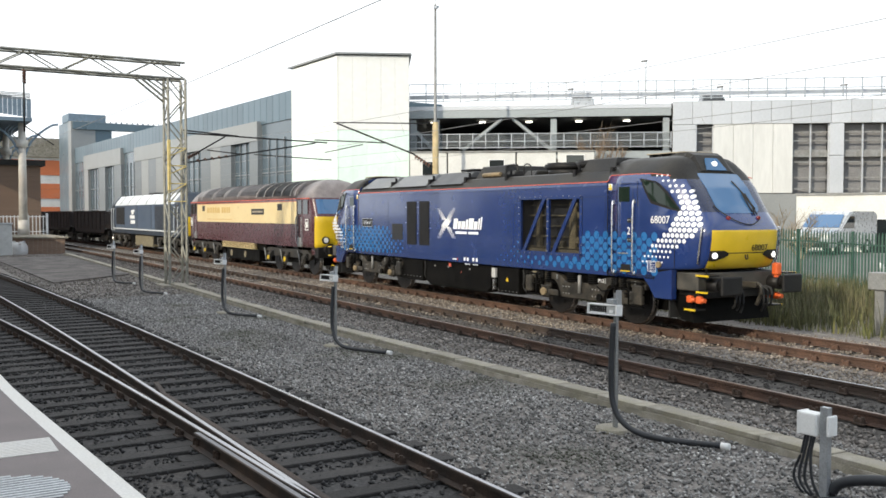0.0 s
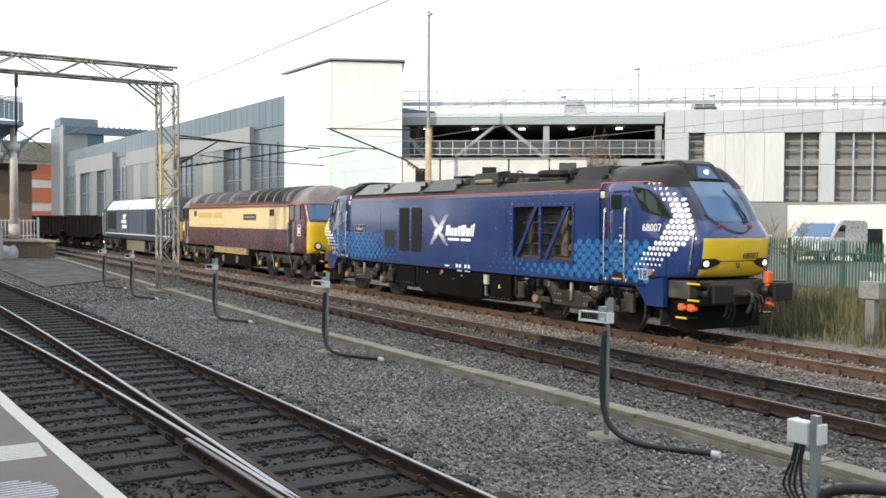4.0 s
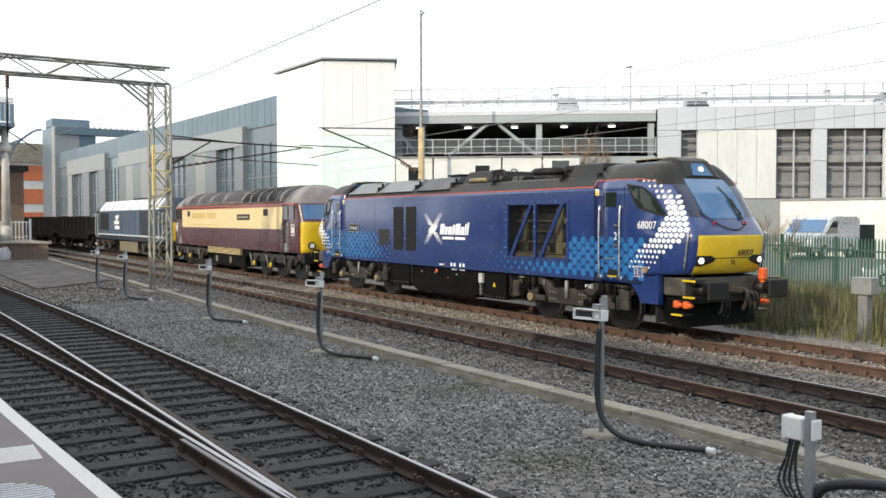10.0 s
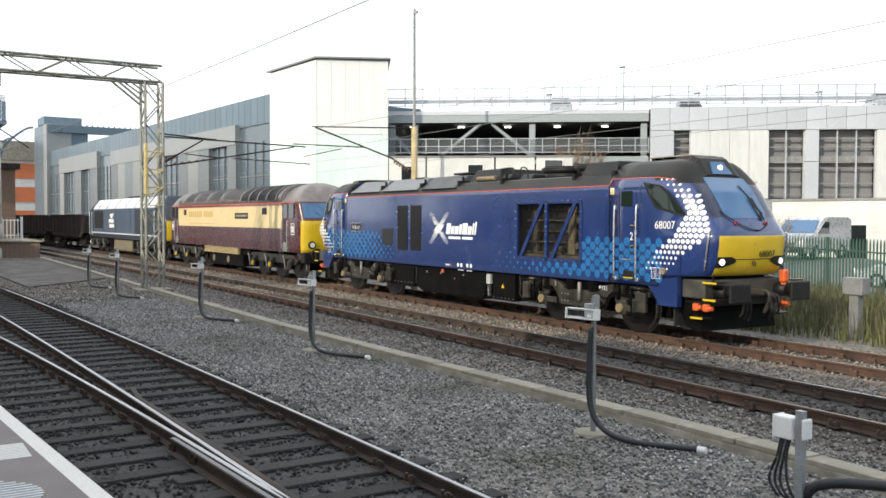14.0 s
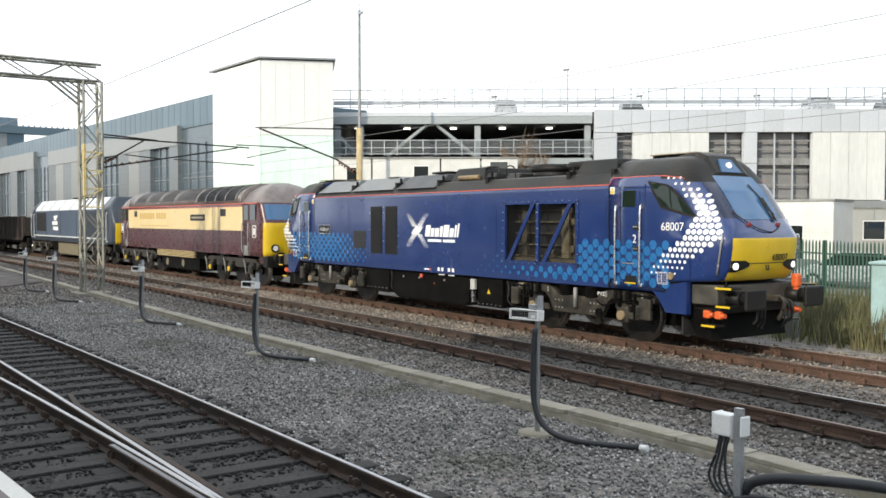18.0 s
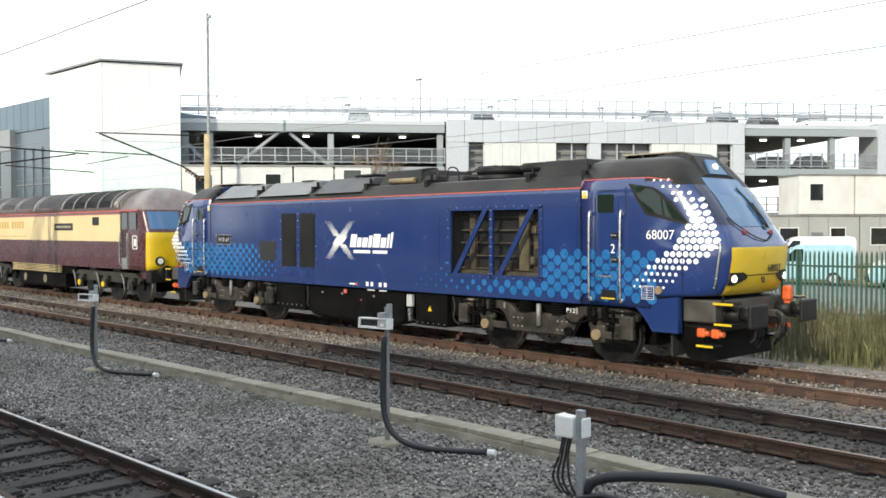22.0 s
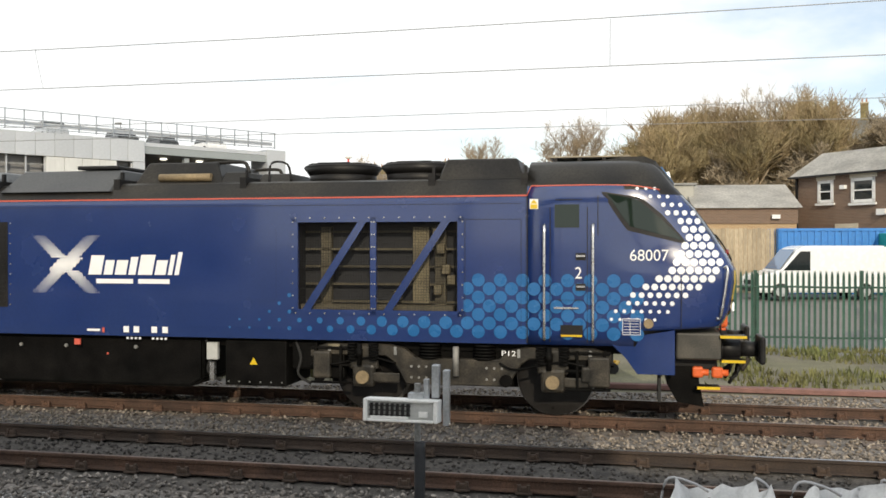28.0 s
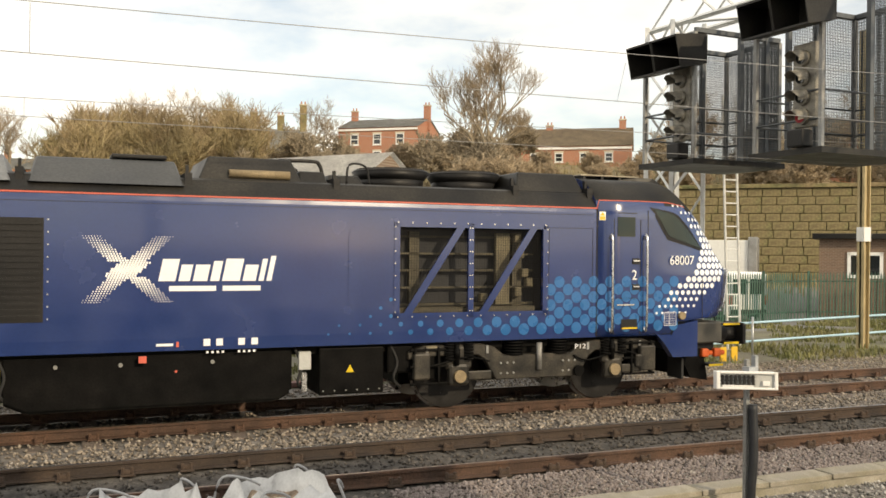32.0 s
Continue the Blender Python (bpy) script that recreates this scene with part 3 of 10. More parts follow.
def build_car_park():
    top = thing("car_park", "grey multi-storey car park with open decks and metal panels", "car park", at=PARK)
    # decks
    for z, x0 in ((10.45, -11.0), (6.95, -11.0), (3.5, -11.0)):
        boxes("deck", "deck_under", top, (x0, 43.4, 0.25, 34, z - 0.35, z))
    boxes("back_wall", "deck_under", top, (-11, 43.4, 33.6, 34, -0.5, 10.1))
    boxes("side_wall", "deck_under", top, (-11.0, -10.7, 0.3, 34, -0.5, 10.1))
    # edge beams
    for x0, x1 in ((-10.9, 8.2), (31.5, 42.4)):
        for z in (9.42, 6.35, 2.95):
            boxes("edge_beam", "beam", top, (x0, x1, 0.0, 0.26, z + 0.14, z + 0.68))
        boxes("kerb", "panel_grey", top, (x0, x1, -0.02, 0.2, 10.12, 10.42))
    # columns and braces
    for x in (-10.6, -8.9, -0.2, 7.9, 35.2, 38.9):
        boxes("column", "beam", top, (x - 0.22, x + 0.22, 0.28, 0.7, -0.5, 9.45))
    for a, b in (((-6.9, 7.2), (-4.0, 9.5)), ((-3.2, 9.5), (-0.4, 7.2)), ((-10.4, 8.6), (-9.1, 7.2))):
        bm = bmesh.new()
        cyl(bm, (a[0], 0.45, a[1]), (b[0], 0.45, b[1]), 0.14, seg=6)
        part("brace", bm, "beam", top)
    # balustrades: rail, posts
    def rail(x0, x1, z0, z1, n, y=-0.05):
        bm = bmesh.new()
        for z in (z0 + 0.1, (z0 + z1) / 2, z1):
            box(bm, x0, x1, y - 0.03, y + 0.03, z - 0.03, z + 0.03)
        r = part("guard_rail", bm, "galv", top)
        me = None
        for i in range(n + 1):
            x = x0 + (x1 - x0) * i / n
            if me is None:
                bm = bmesh.new()
                box(bm, -0.035, 0.035, -0.05, 0.05, 0, z1 - z0 + 0.05)
                o = part("post", bm, "galv", top)
                me = o.data
                o.matrix_basis = pose(x, y, z0)
            else:
                share("post", me, top, pose(x, y, z0))
    rail(-10.9, 8.2, 7.25, 8.35, 20)
    rail(31.5, 42.4, 7.1, 8.2, 12)
    rail(-10.9, 43.2, 10.7, 12.05, 42)
    rail(31.5, 37.0, 3.7, 4.8, 6)
    boxes("crash_barrier", "panel_grey", top, (-10.9, 43.2, 0.35, 0.45, 11.0, 11.3))
    boxes("mesh_screen", "glass_clear", top, (-10.9, 8.2, -0.03, -0.02, 7.4, 8.3))
    boxes("mesh_screen", "glass_clear", top, (31.5, 42.4, -0.03, -0.02, 7.2, 8.15))
    # metal panel block
    pw = 23.1 / 17
    me = None
    for i in range(17):
        x = 8.3 + i * pw
        if me is None:
            bm = bmesh.new()
            box(bm, 0.012, pw - 0.012, -0.35, 0.1, 8.86, 10.52, bevel=0.015)
            o = part("panel", bm, "panel_grey", top)
            me = o.data
            o.matrix_basis = pose(x, 0, 0)
        else:
            share("panel", me, top, pose(x, 0, 0))
    for x0, x1 in ((8.3, 9.95), (19.1, 20.05), (30.45, 31.4)):
        for z0, z1 in ((6.6, 8.84), (3.9, 6.57), (-0.4, 3.87)):
            boxes("pillar_panel", "panel_grey", top, (x0, x1, -0.33, 0.1, z0, z1), bevel=0.015)
    for x0, x1 in ((11.15, 16.6), (24.0, 29.2)):
        n = 4
        for i in range(n):
            a, b = x0 + (x1 - x0) * i / n, x0 + (x1 - x0) * (i + 1) / n
            boxes("white_panel", "panel_white", top, (a + 0.01, b - 0.01, -0.30, 0.1, 3.95, 8.84), bevel=0.01)
    boxes("plinth_wall", "clad_light", top, (8.3, 31.4, -0.28, 0.1, -0.5, 3.9))
    # glazed and slatted openings between
    for x0, x1 in ((9.97, 11.13), (16.62, 19.08), (20.07, 23.98), (29.22, 30.43)):
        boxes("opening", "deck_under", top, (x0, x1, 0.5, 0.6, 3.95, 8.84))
        for z in (4.2, 5.0, 6.1, 6.5, 7.6, 8.2):
            boxes("louvre_rail", "galv_dull", top, (x0, x1, 0.0, 0.08, z, z + (0.49 if z == 6.5 else 0.09)))
        bm = bmesh.new()
        k = max(1, int((x1 - x0) / 1.2))
        for i in range(k + 1):
            x = x0 + (x1 - x0) * i / k
            box(bm, x - 0.04, x + 0.04, -0.1, 0.1, 3.95, 8.84)
        part("mullion", bm, "panel_grey", top)
    # ceiling lights
    me = None
    for x in (-10.0, -6.0, -2.2, 1.8, 5.6, 33.5, 36.6, 40.0):
        for z in (10.03, 6.55):
            if me is None:
                bm = bmesh.new()
                box(bm, -0.26, 0.26, 7.2, 7.45, -0.15, -0.04)
                o = part("ceiling_lamp", bm, "lamp_deck", top)
                me = o.data
                o.matrix_basis = pose(x, 0, z)
            else:
                share("ceiling_lamp", me, top, pose(x, 0, z))
    boxes("end_pier", "panel_grey", top, (42.4, 44.2, -0.2, 2.5, -0.5, 10.6))


M["glass_clear"] = glassy("glass_clear", (0.30, 0.33, 0.34), 0.2, 0.14)
M["lamp_deck"] = glow("lamp_deck", (1.0, 0.93, 0.75), 3.5)
build_car_park()


def build_lamp_mast(x, y, h, r=0.14, name="lighting_mast"):
    top = thing(name, "tall thin grey steel lighting mast", "mast", at=pose(x, y, -0.3))
    bm = bmesh.new()
    cyl(bm, (0, 0, 0), (0, 0, h), r, r * 0.55, 10)
    part("pole", bm, "galv_dull", top)
    bm = bmesh.new()
    cyl(bm, (0, 0, h), (0, 0, h + 0.5), 0.05, 0.03, 6)
    box(bm, -0.1, 0.35, -0.08, 0.08, h - 0.3, h - 0.15)
    part("lamp_head", bm, "galv", top)


build_lamp_mast(-53.6, 31.6, 16.8)
for x, z in ((1.4, 3.2), (14.5, 3.2), (25.0, 3.2), (36.5, 3.4), (7.9, 5.6)):
    p = PARK @ Vector((x, 16.0, 10.45))
    t = thing("deck_lamp", "thin lamp post on the open top deck", "lamp post", "deck lamp posts", at=Matrix.Translation(p))
    bm = bmesh.new()
    cyl(bm, (0, 0, 0), (0, 0, z), 0.06, 0.04, 8)
    part("pole", bm, "galv_dull", t)
    bm = bmesh.new()
    box(bm, -0.55, 0.1, -0.12, 0.12, z - 0.02, z + 0.12, bevel=0.03)
    part("lamp_head", bm, "galv_dull", t)


# the white cabin colour darkened, with shade put into it, for ground-level cabins
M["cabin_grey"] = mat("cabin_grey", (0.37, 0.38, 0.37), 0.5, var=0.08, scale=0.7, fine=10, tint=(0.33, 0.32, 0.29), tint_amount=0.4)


def build_cabin(x0, x1, y, z0, z1, at, d=3.0, window=None):
    top = thing("site_cabin", "white flat-roofed modular site cabin", "cabin", "site cabins", at=at)
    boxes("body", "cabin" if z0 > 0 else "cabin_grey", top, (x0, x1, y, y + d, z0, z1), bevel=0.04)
    boxes("roof_edge", "galv_dull", top, (x0 - 0.06, x1 + 0.06, y - 0.06, y + d + 0.06, z1, z1 + 0.12))
    if z0 < 0:
        for k in range(1, int((x1 - x0) / 1.5)):
            boxes("wall_seam", "galv_dull", top, (x0 + 1.5 * k - 0.03, x0 + 1.5 * k + 0.03, y - 0.012, y + 0.02, z0 + 0.3, z1 - 0.1))
        boxes("door", "clad_mid", top, (x0 + 3.2, x0 + 4.1, y - 0.03, y + 0.02, z0 + 0.5, z0 + 2.6))
    spots = [window] if window else []
    if z0 < 0:
        spots.append((x0 + 4.7, x0 + 5.8, 1.2, 2.4))
    for a, b, c, e in spots:
        w = boxes("window", "glass_dark", top, (a, b, y - 0.02, y + 0.02, c, e))
        boxes("window_frame", "window_white", w, (a - 0.06, b + 0.06, y - 0.035, y - 0.02, e, e + 0.06), (a - 0.06, b + 0.06, y - 0.035, y - 0.02, c - 0.06, c), (a - 0.06, a, y - 0.035, y - 0.02, c, e), (b, b + 0.06, y - 0.035, y - 0.02, c, e))


for x0, x1, w in ((-10.2, -7.6, (-9.3, -8.2, 4.9, 6.1)), (-7.5, -2.8, (-4.6, -3.6, 4.6, 6.2)), (-2.7, 0.0, None), (0.1, 2.6, (0.7, 1.9, 5.6, 6.5))):
    build_cabin(x0, x1, -4.0, 3.0, 6.72, PARK, window=w)
for x0, x1, w in ((33.4, 37.6, (34.2, 35.2, 4.4, 5.6)), (37.7, 43.2, None), (43.3, 45.4, (43.8, 44.6, 3.6, 5.6))):
    build_cabin(x0, x1, -5.0, 3.4, 6.2, PARK, 3.2, w)
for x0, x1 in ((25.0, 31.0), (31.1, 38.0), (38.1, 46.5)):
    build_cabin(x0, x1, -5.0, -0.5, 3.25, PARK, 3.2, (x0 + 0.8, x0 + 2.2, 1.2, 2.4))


# ---- station building along the line: pale tower and long clad wall ----
def along(a, out=0.0):
    """A point a metres along the long wall, out metres in front of it."""
    return Vector((-67.8 - 0.999 * a + 0.045 * out, 27.05 - 0.045 * a - 0.999 * out, 0))


def build_tower():
    top = thing("stair_tower", "tall pale green and white glazed stair tower", "tower")
    plan = [(-67.8, 27.05), (-60.0, 27.4), (-57.8, 31.9), (-66.0, 36.0)]
    n_side = {0: 6, 1: 5, 2: 4, 3: 4}
    bm = bmesh.new()
    lo = [bm.verts.new((x, y, -0.5)) for x, y in plan]
    hi = [bm.verts.new((x, y, 13.7)) for x, y in plan]
    for k in range(4):
        bm.faces.new((lo[k], lo[(k + 1) % 4], hi[(k + 1) % 4], hi[k]))
    bm.faces.new(hi)
    bmesh.ops.recalc_face_normals(bm, faces=bm.faces[:])
    part("core", bm, "panel_white", top)
    for k in (0, 1):
        (xa, ya), (xb, yb) = plan[k], plan[k + 1]
        L = math.hypot(xb - xa, yb - ya)
        rot = math.degrees(math.atan2(yb - ya, xb - xa))
        n = n_side[k]
        for i in range(n):
            for j, (z0, z1) in enumerate(((-0.4, 4.4), (4.43, 8.4), (8.43, 13.65))):
                bm = bmesh.new()
                box(bm, L * i / n + 0.005, L * (i + 1) / n - 0.005, -0.10, -0.01, z0, z1, bevel=0.01)
                o = part("panel", bm, "tower_glass" if j < 2 else "panel_pale", top)
                o.matrix_basis = pose(xa, ya, 0, 0, 0, rot)
    bm = bmesh.new()
    prism_h(bm, [(-68.1, 26.75), (-59.8, 27.1), (-57.4, 31.9), (-66.0, 36.3)], 13.74, 13.86)
    part("roof_slab", bm, "clad_light", top)


def prism_h(bm, plan, z0, z1):
    a = [bm.verts.new((x, y, z0)) for x, y in plan]
    b = [bm.verts.new((x, y, z1)) for x, y in plan]
    fs = [bm.faces.new(a[::-1]), bm.faces.new(b)]
    for k in range(len(plan)):
        fs.append(bm.faces.new((a[k], a[(k + 1) % len(plan)], b[(k + 1) % len(plan)], b[k])))
    bmesh.ops.recalc_face_normals(bm, faces=fs)


M["panel_pale"] = mat("panel_pale", (0.80, 0.81, 0.79), 0.35, 0.0, var=0.03, scale=0.3, fine=3)
build_tower()


def build_long_building():
    at = Matrix.Translation((-67.8, 27.05, 0)) @ pose(0, 0, 0, 0, 0, 180 + 2.58)
    # in this frame x runs along the wall, away to the far end, and -y... +y is behind seen from the line
    top = thing("station_building", "long grey metal-clad building beside the railway", "building", at=at)
    F = 1  # the face towards the line lies on +y
    boxes("core", "clad_dark", top, (0, 88, -14, -0.3, -0.5, 11.9))
    # tall vertical cladding strips
    me = {}
    for i in range(62):
        x = i * 1.3
        if x > 79:
            break
        key = "a"
        if key not in me:
            bm = bmesh.new()
            box(bm, 0.02, 1.28, -0.3, 0.0, 9.9, 12.15, bevel=0.03)
            o = part("clad_strip", bm, "clad_dark", top)
            me[key] = o.data
            o.matrix_basis = pose(x, 0, 0)
        else:
            share("clad_strip", me[key], top, pose(x, 0, 0))
    # pale portals with dark glazing set back
    for x0, x1, zt in ((6.4, 44.1, 10.2), (50.2, 70.2, 10.6)):
        boxes("portal_head", "clad_light", top, (x0, x1, -0.2, 0.35, 8.6, zt))
    for x0, x1 in ((6.4, 8.3), (12.6, 20.7), (27.0, 44.1), (50.2, 53.7), (58.2, 61.7), (67.7, 70.2)):
        n = max(1, round((x1 - x0) / 3.0))
        for i in range(n):
            a, b = x0 + (x1 - x0) * i / n, x0 + (x1 - x0) * (i + 1) / n
            boxes("wall_panel", "clad_light" if (i + int(x0)) % 2 else "clad_mid", top, (a + 0.015, b - 0.015, -0.2, 0.3, -0.5, 8.58), bevel=0.015)
    for x0, x1 in ((8.3, 12.6), (20.7, 27.0), (53.7, 58.2), (61.7, 67.7), (0.1, 6.4), (44.1, 50.2), (70.2, 79.0)):
        w = boxes("glazing", "glass_wall", top, (x0, x1, -0.28, -0.1, -0.5, 8.6 if x0 > 7 and x0 != 44.1 and x0 < 70 else 9.9))
        bm = bmesh.new()
        n = max(1, round((x1 - x0) / 1.6))
        for i in range(n + 1):
            x = x0 + (x1 - x0) * i / n
            box(bm, x - 0.04, x + 0.04, -0.12, 0.0, -0.5, 8.6)
        for z in (3.0, 5.8):
            box(bm, x0, x1, -0.12, -0.02, z, z + 0.1)
        part("window_frame", bm, "clad_mid", w)
    boxes("end_tower", "clad_dark", top, (79.4, 87, -3.0, 0.3, -0.5, 16.3), bevel=0.05)
    boxes("end_fin", "clad_light", top, (77.4, 79.4, -3.0, 0.5, -0.5, 16.2), bevel=0.05)
    boxes("roof_beam", "clad_dark", top, (77.0, 78.4, -13.5, -3.0, 15.0, 16.1), (77.0, 77.4, -3.0, 0.3, 15.0, 16.1), bevel=0.03)
    boxes("roof_panel", "clad_dark", top, (77.6, 78.2, -5.4, -3.0, 11.9, 15.0), bevel=0.02)
    bm = bmesh.new()
    for i in range(16):
        box(bm, 76.94, 77.0, -0.4 - 0.8 * i, -0.2 - 0.8 * i, 16.1, 16.32)
    part("roof_edge", bm, "clad_mid", top, "ribbed roof edge")
    boxes("roof_plant", "canopy_blue", top, (79.5, 84, -5.0, 0.4, 16.3, 17.5), bevel=0.05)


M["canopy_blue"] = mat("canopy_blue", (0.16, 0.22, 0.28), 0.6, var=0.15, scale=2, fine=20)
M["glass_wall"] = glassy("glass_wall", (0.085, 0.115, 0.14), 0.22)
build_long_building()


def build_far_brick():
    top = thing("office_building", "orange brick office building with pale bands", "building", at=pose(-190, 18, 0, 0, 0, 10))
    for k in range(3):
        boxes("storey", "brick_orange", top, (-12, 12, -8, 8, 1.0 + 4.2 * k, 3.7 + 4.2 * k))
        w = boxes("window_band", "cabin", top, (-11.9, 11.9, -7.9, 7.9, 3.7 + 4.2 * k, 5.2 + 4.2 * k))
    boxes("parapet", "concrete", top, (-12.5, 12.5, -8.5, 8.5, 12.6, 16.0))


M["brick_orange"] = mat("brick_orange", (0.55, 0.17, 0.07), 0.85, var=0.1, scale=0.5, fine=6)
build_far_brick()


# ---- station canopy, island platform end ----
def build_canopy():
    top = thing("station_canopy", "old station canopy with blue-grey valance on iron columns", "canopy")
    bm = bmesh.new()
    prism_h(bm, [(-70, 8.6), (-70, -2.0), (-140, -2.0), (-140, 8.6)], 8.9, 9.15)
    part("roof", bm, "canopy_blue", top)
    me = None
    for i in range(34):
        y = 8.4 - 0.30 * i
        if me is None:
            bm = bmesh.new()
            box(bm, -0.03, 0.03, -0.14, 0.14, 0, 1.3, bevel=0.015)
            o = part("valance_board", bm, "canopy_blue", top)
            me = o.data
            o.matrix_basis = pose(-69.95, y, 9.15)
        else:
            share("valance_board", me, top, pose(-69.95, y, 9.15 + 0.035 * min(i, 16)))
    bm = bmesh.new()
    for i in range(5):
        box(bm, -70.0, -69.9, -1.8, 8.5, 10.4 + 0.1 * i, 10.45 + 0.1 * i)
    part("parapet_rail", bm, "galv_dull", top)
    for x in (-71.5, -82, -93, -104):
        bm = bmesh.new()
        cyl(bm, (x, 8.1, 0.8), (x, 8.1, 8.9), 0.30, 0.24, 12)
        cyl(bm, (x, 8.1, 0.8), (x, 8.1, 2.0), 0.36, 0.34, 12)
        cyl(bm, (x, 8.1, 7.2), (x, 8.1, 7.7), 0.42, 0.42, 12)
        c = part("column", bm, "column_pale", top, "pale cast-iron column")
        bm = bmesh.new()
        for s in (-1, 1):
            tube(bm, bent([(x, 8.1, 6.0), (x, 8.1 + s * 0.6, 7.6), (x, 8.1 + s * 1.8, 8.7), (x, 8.1 + s * 2.4, 8.9)], 5), 0.09, 6)
        for k in range(3):
            tube(bm, bent([(x, 7.9 - 0.2 * k, 7.7), (x, 7.4 - 0.2 * k, 8.2), (x, 7.9 - 0.3 * k, 8.7)], 4), 0.04, 5)
        part("bracket", bm, "canopy_blue", c)
    boxes("back_wall", "brick_brown", top, (-140, -74, 4.0, 9.6, 0.5, 6.0))
    boxes("shade_roof", "roof_black", top, (-140, -73.6, -2, 9.9, 6.0, 6.4))


M["column_pale"] = mat("column_pale", (0.55, 0.54, 0.50), 0.6, var=0.15, scale=2, fine=20, tint=(0.30, 0.22, 0.16), tint_amount=0.5)
build_canopy()


def build_island_end():
    bm = bmesh.new()
    prism_h(bm, [(-65.6, 7.4), (-64.6, 9.8), (-140, 9.9), (-140, 2.0), (-75, 4.4)], -0.3, 0.86)
    tagged(part("platform_island", bm, "brick_brown"), "brick-faced end of an island platform", "platform", kind="structure")
    bm = bmesh.new()
    prism_h(bm, [(-65.4, 7.3), (-64.4, 10.0), (-140, 10.1), (-140, 1.9), (-75, 4.2)], 0.862, 0.95)
    tagged(part("platform_island_top", bm, "concrete"), "pale paved top of an island platform", "platform", kind="structure")
    top = thing("paling_fence", "white metal paling fence on the platform end", "fence")
    me = None
    for i in range(26):
        y = 3.75 + 0.24 * i
        x = -72.2
        if me is None:
            bm = bmesh.new()
            box(bm, -0.02, 0.02, -0.03, 0.03, 0, 1.4)
            o = part("pale", bm, "white_metal", top)
            me = o.data
            o.matrix_basis = pose(x, y, 0.95)
        else:
            share("pale", me, top, pose(x, y, 0.95))
    boxes("rail", "white_metal", top, (-72.26, -72.2, 3.7, 9.8, 1.15, 1.21), (-72.26, -72.2, 3.7, 9.8, 2.22, 2.28))
    boxes("end_post", "white_metal", top, (-72.3, -72.15, 8.35, 8.5, 0.95, 2.5), (-72.3, -72.15, 9.68, 9.83, 0.95, 2.5))
    c = thing("cabinet", "grey metal lineside cabinet", "cabinet", at=pose(-64.5, 6.1, -0.2))
    boxes("body", "cab_grey", c, (-0.4, 0.4, -0.5, 0.5, 0.0, 2.0), bevel=0.03)
    boxes("lid", "galv", c, (-0.45, 0.45, -0.55, 0.55, 2.0, 2.08))


build_island_end()
# dark mud with ballast in it, for the dirt path across the lines
M["tarmac_dark"] = mat("tarmac_dark", (0.085, 0.076, 0.070), 0.95, var=0.45, scale=1.2, fine=14, bump=0.8, bump_scale=14, tint=(0.16, 0.14, 0.13), tint_amount=0.5)
bm = bmesh.new()
prism_h(bm, [(-60, 5.0), (-37, 5.2), (-41, 8.9), (-60, 9.6)], -0.175, -0.12)
tagged(part("crossing", bm, "tarmac_dark"), "dark muddy dirt path across the lines", "crossing", kind="structure")


# ---- overhead line: lattice portal, cantilever mast, wires ----
def lattice(bm, a, b, w, h, n, leg=0.045, web=0.022):
    """A four-legged lattice girder from a to b, w wide and h deep."""
    a, b = Vector(a), Vector(b)
    d = (b - a).normalized()
    up = Vector((0, 0, 1)) if abs(d.z) < 0.9 else Vector((1, 0, 0))
    s = d.cross(up).normalized()
    u = s.cross(d).normalized()
    cs = [(s * (w / 2 * i) + u * (h / 2 * j)) for i, j in ((-1, -1), (1, -1), (1, 1), (-1, 1))]
    for c in cs:
        cyl(bm, a + c, b + c, leg, seg=4)
    L = (b - a).length
    for k in range(n):
        p, q = a + d * (L * k / n), a + d * (L * (k + 1) / n)
        for i in range(4):
            c0, c1 = cs[i], cs[(i + 1) % 4]
            if (k + i // 2) % 2:
                c0, c1 = c1, c0
            cyl(bm, p + c0, q + c1, web, seg=4)


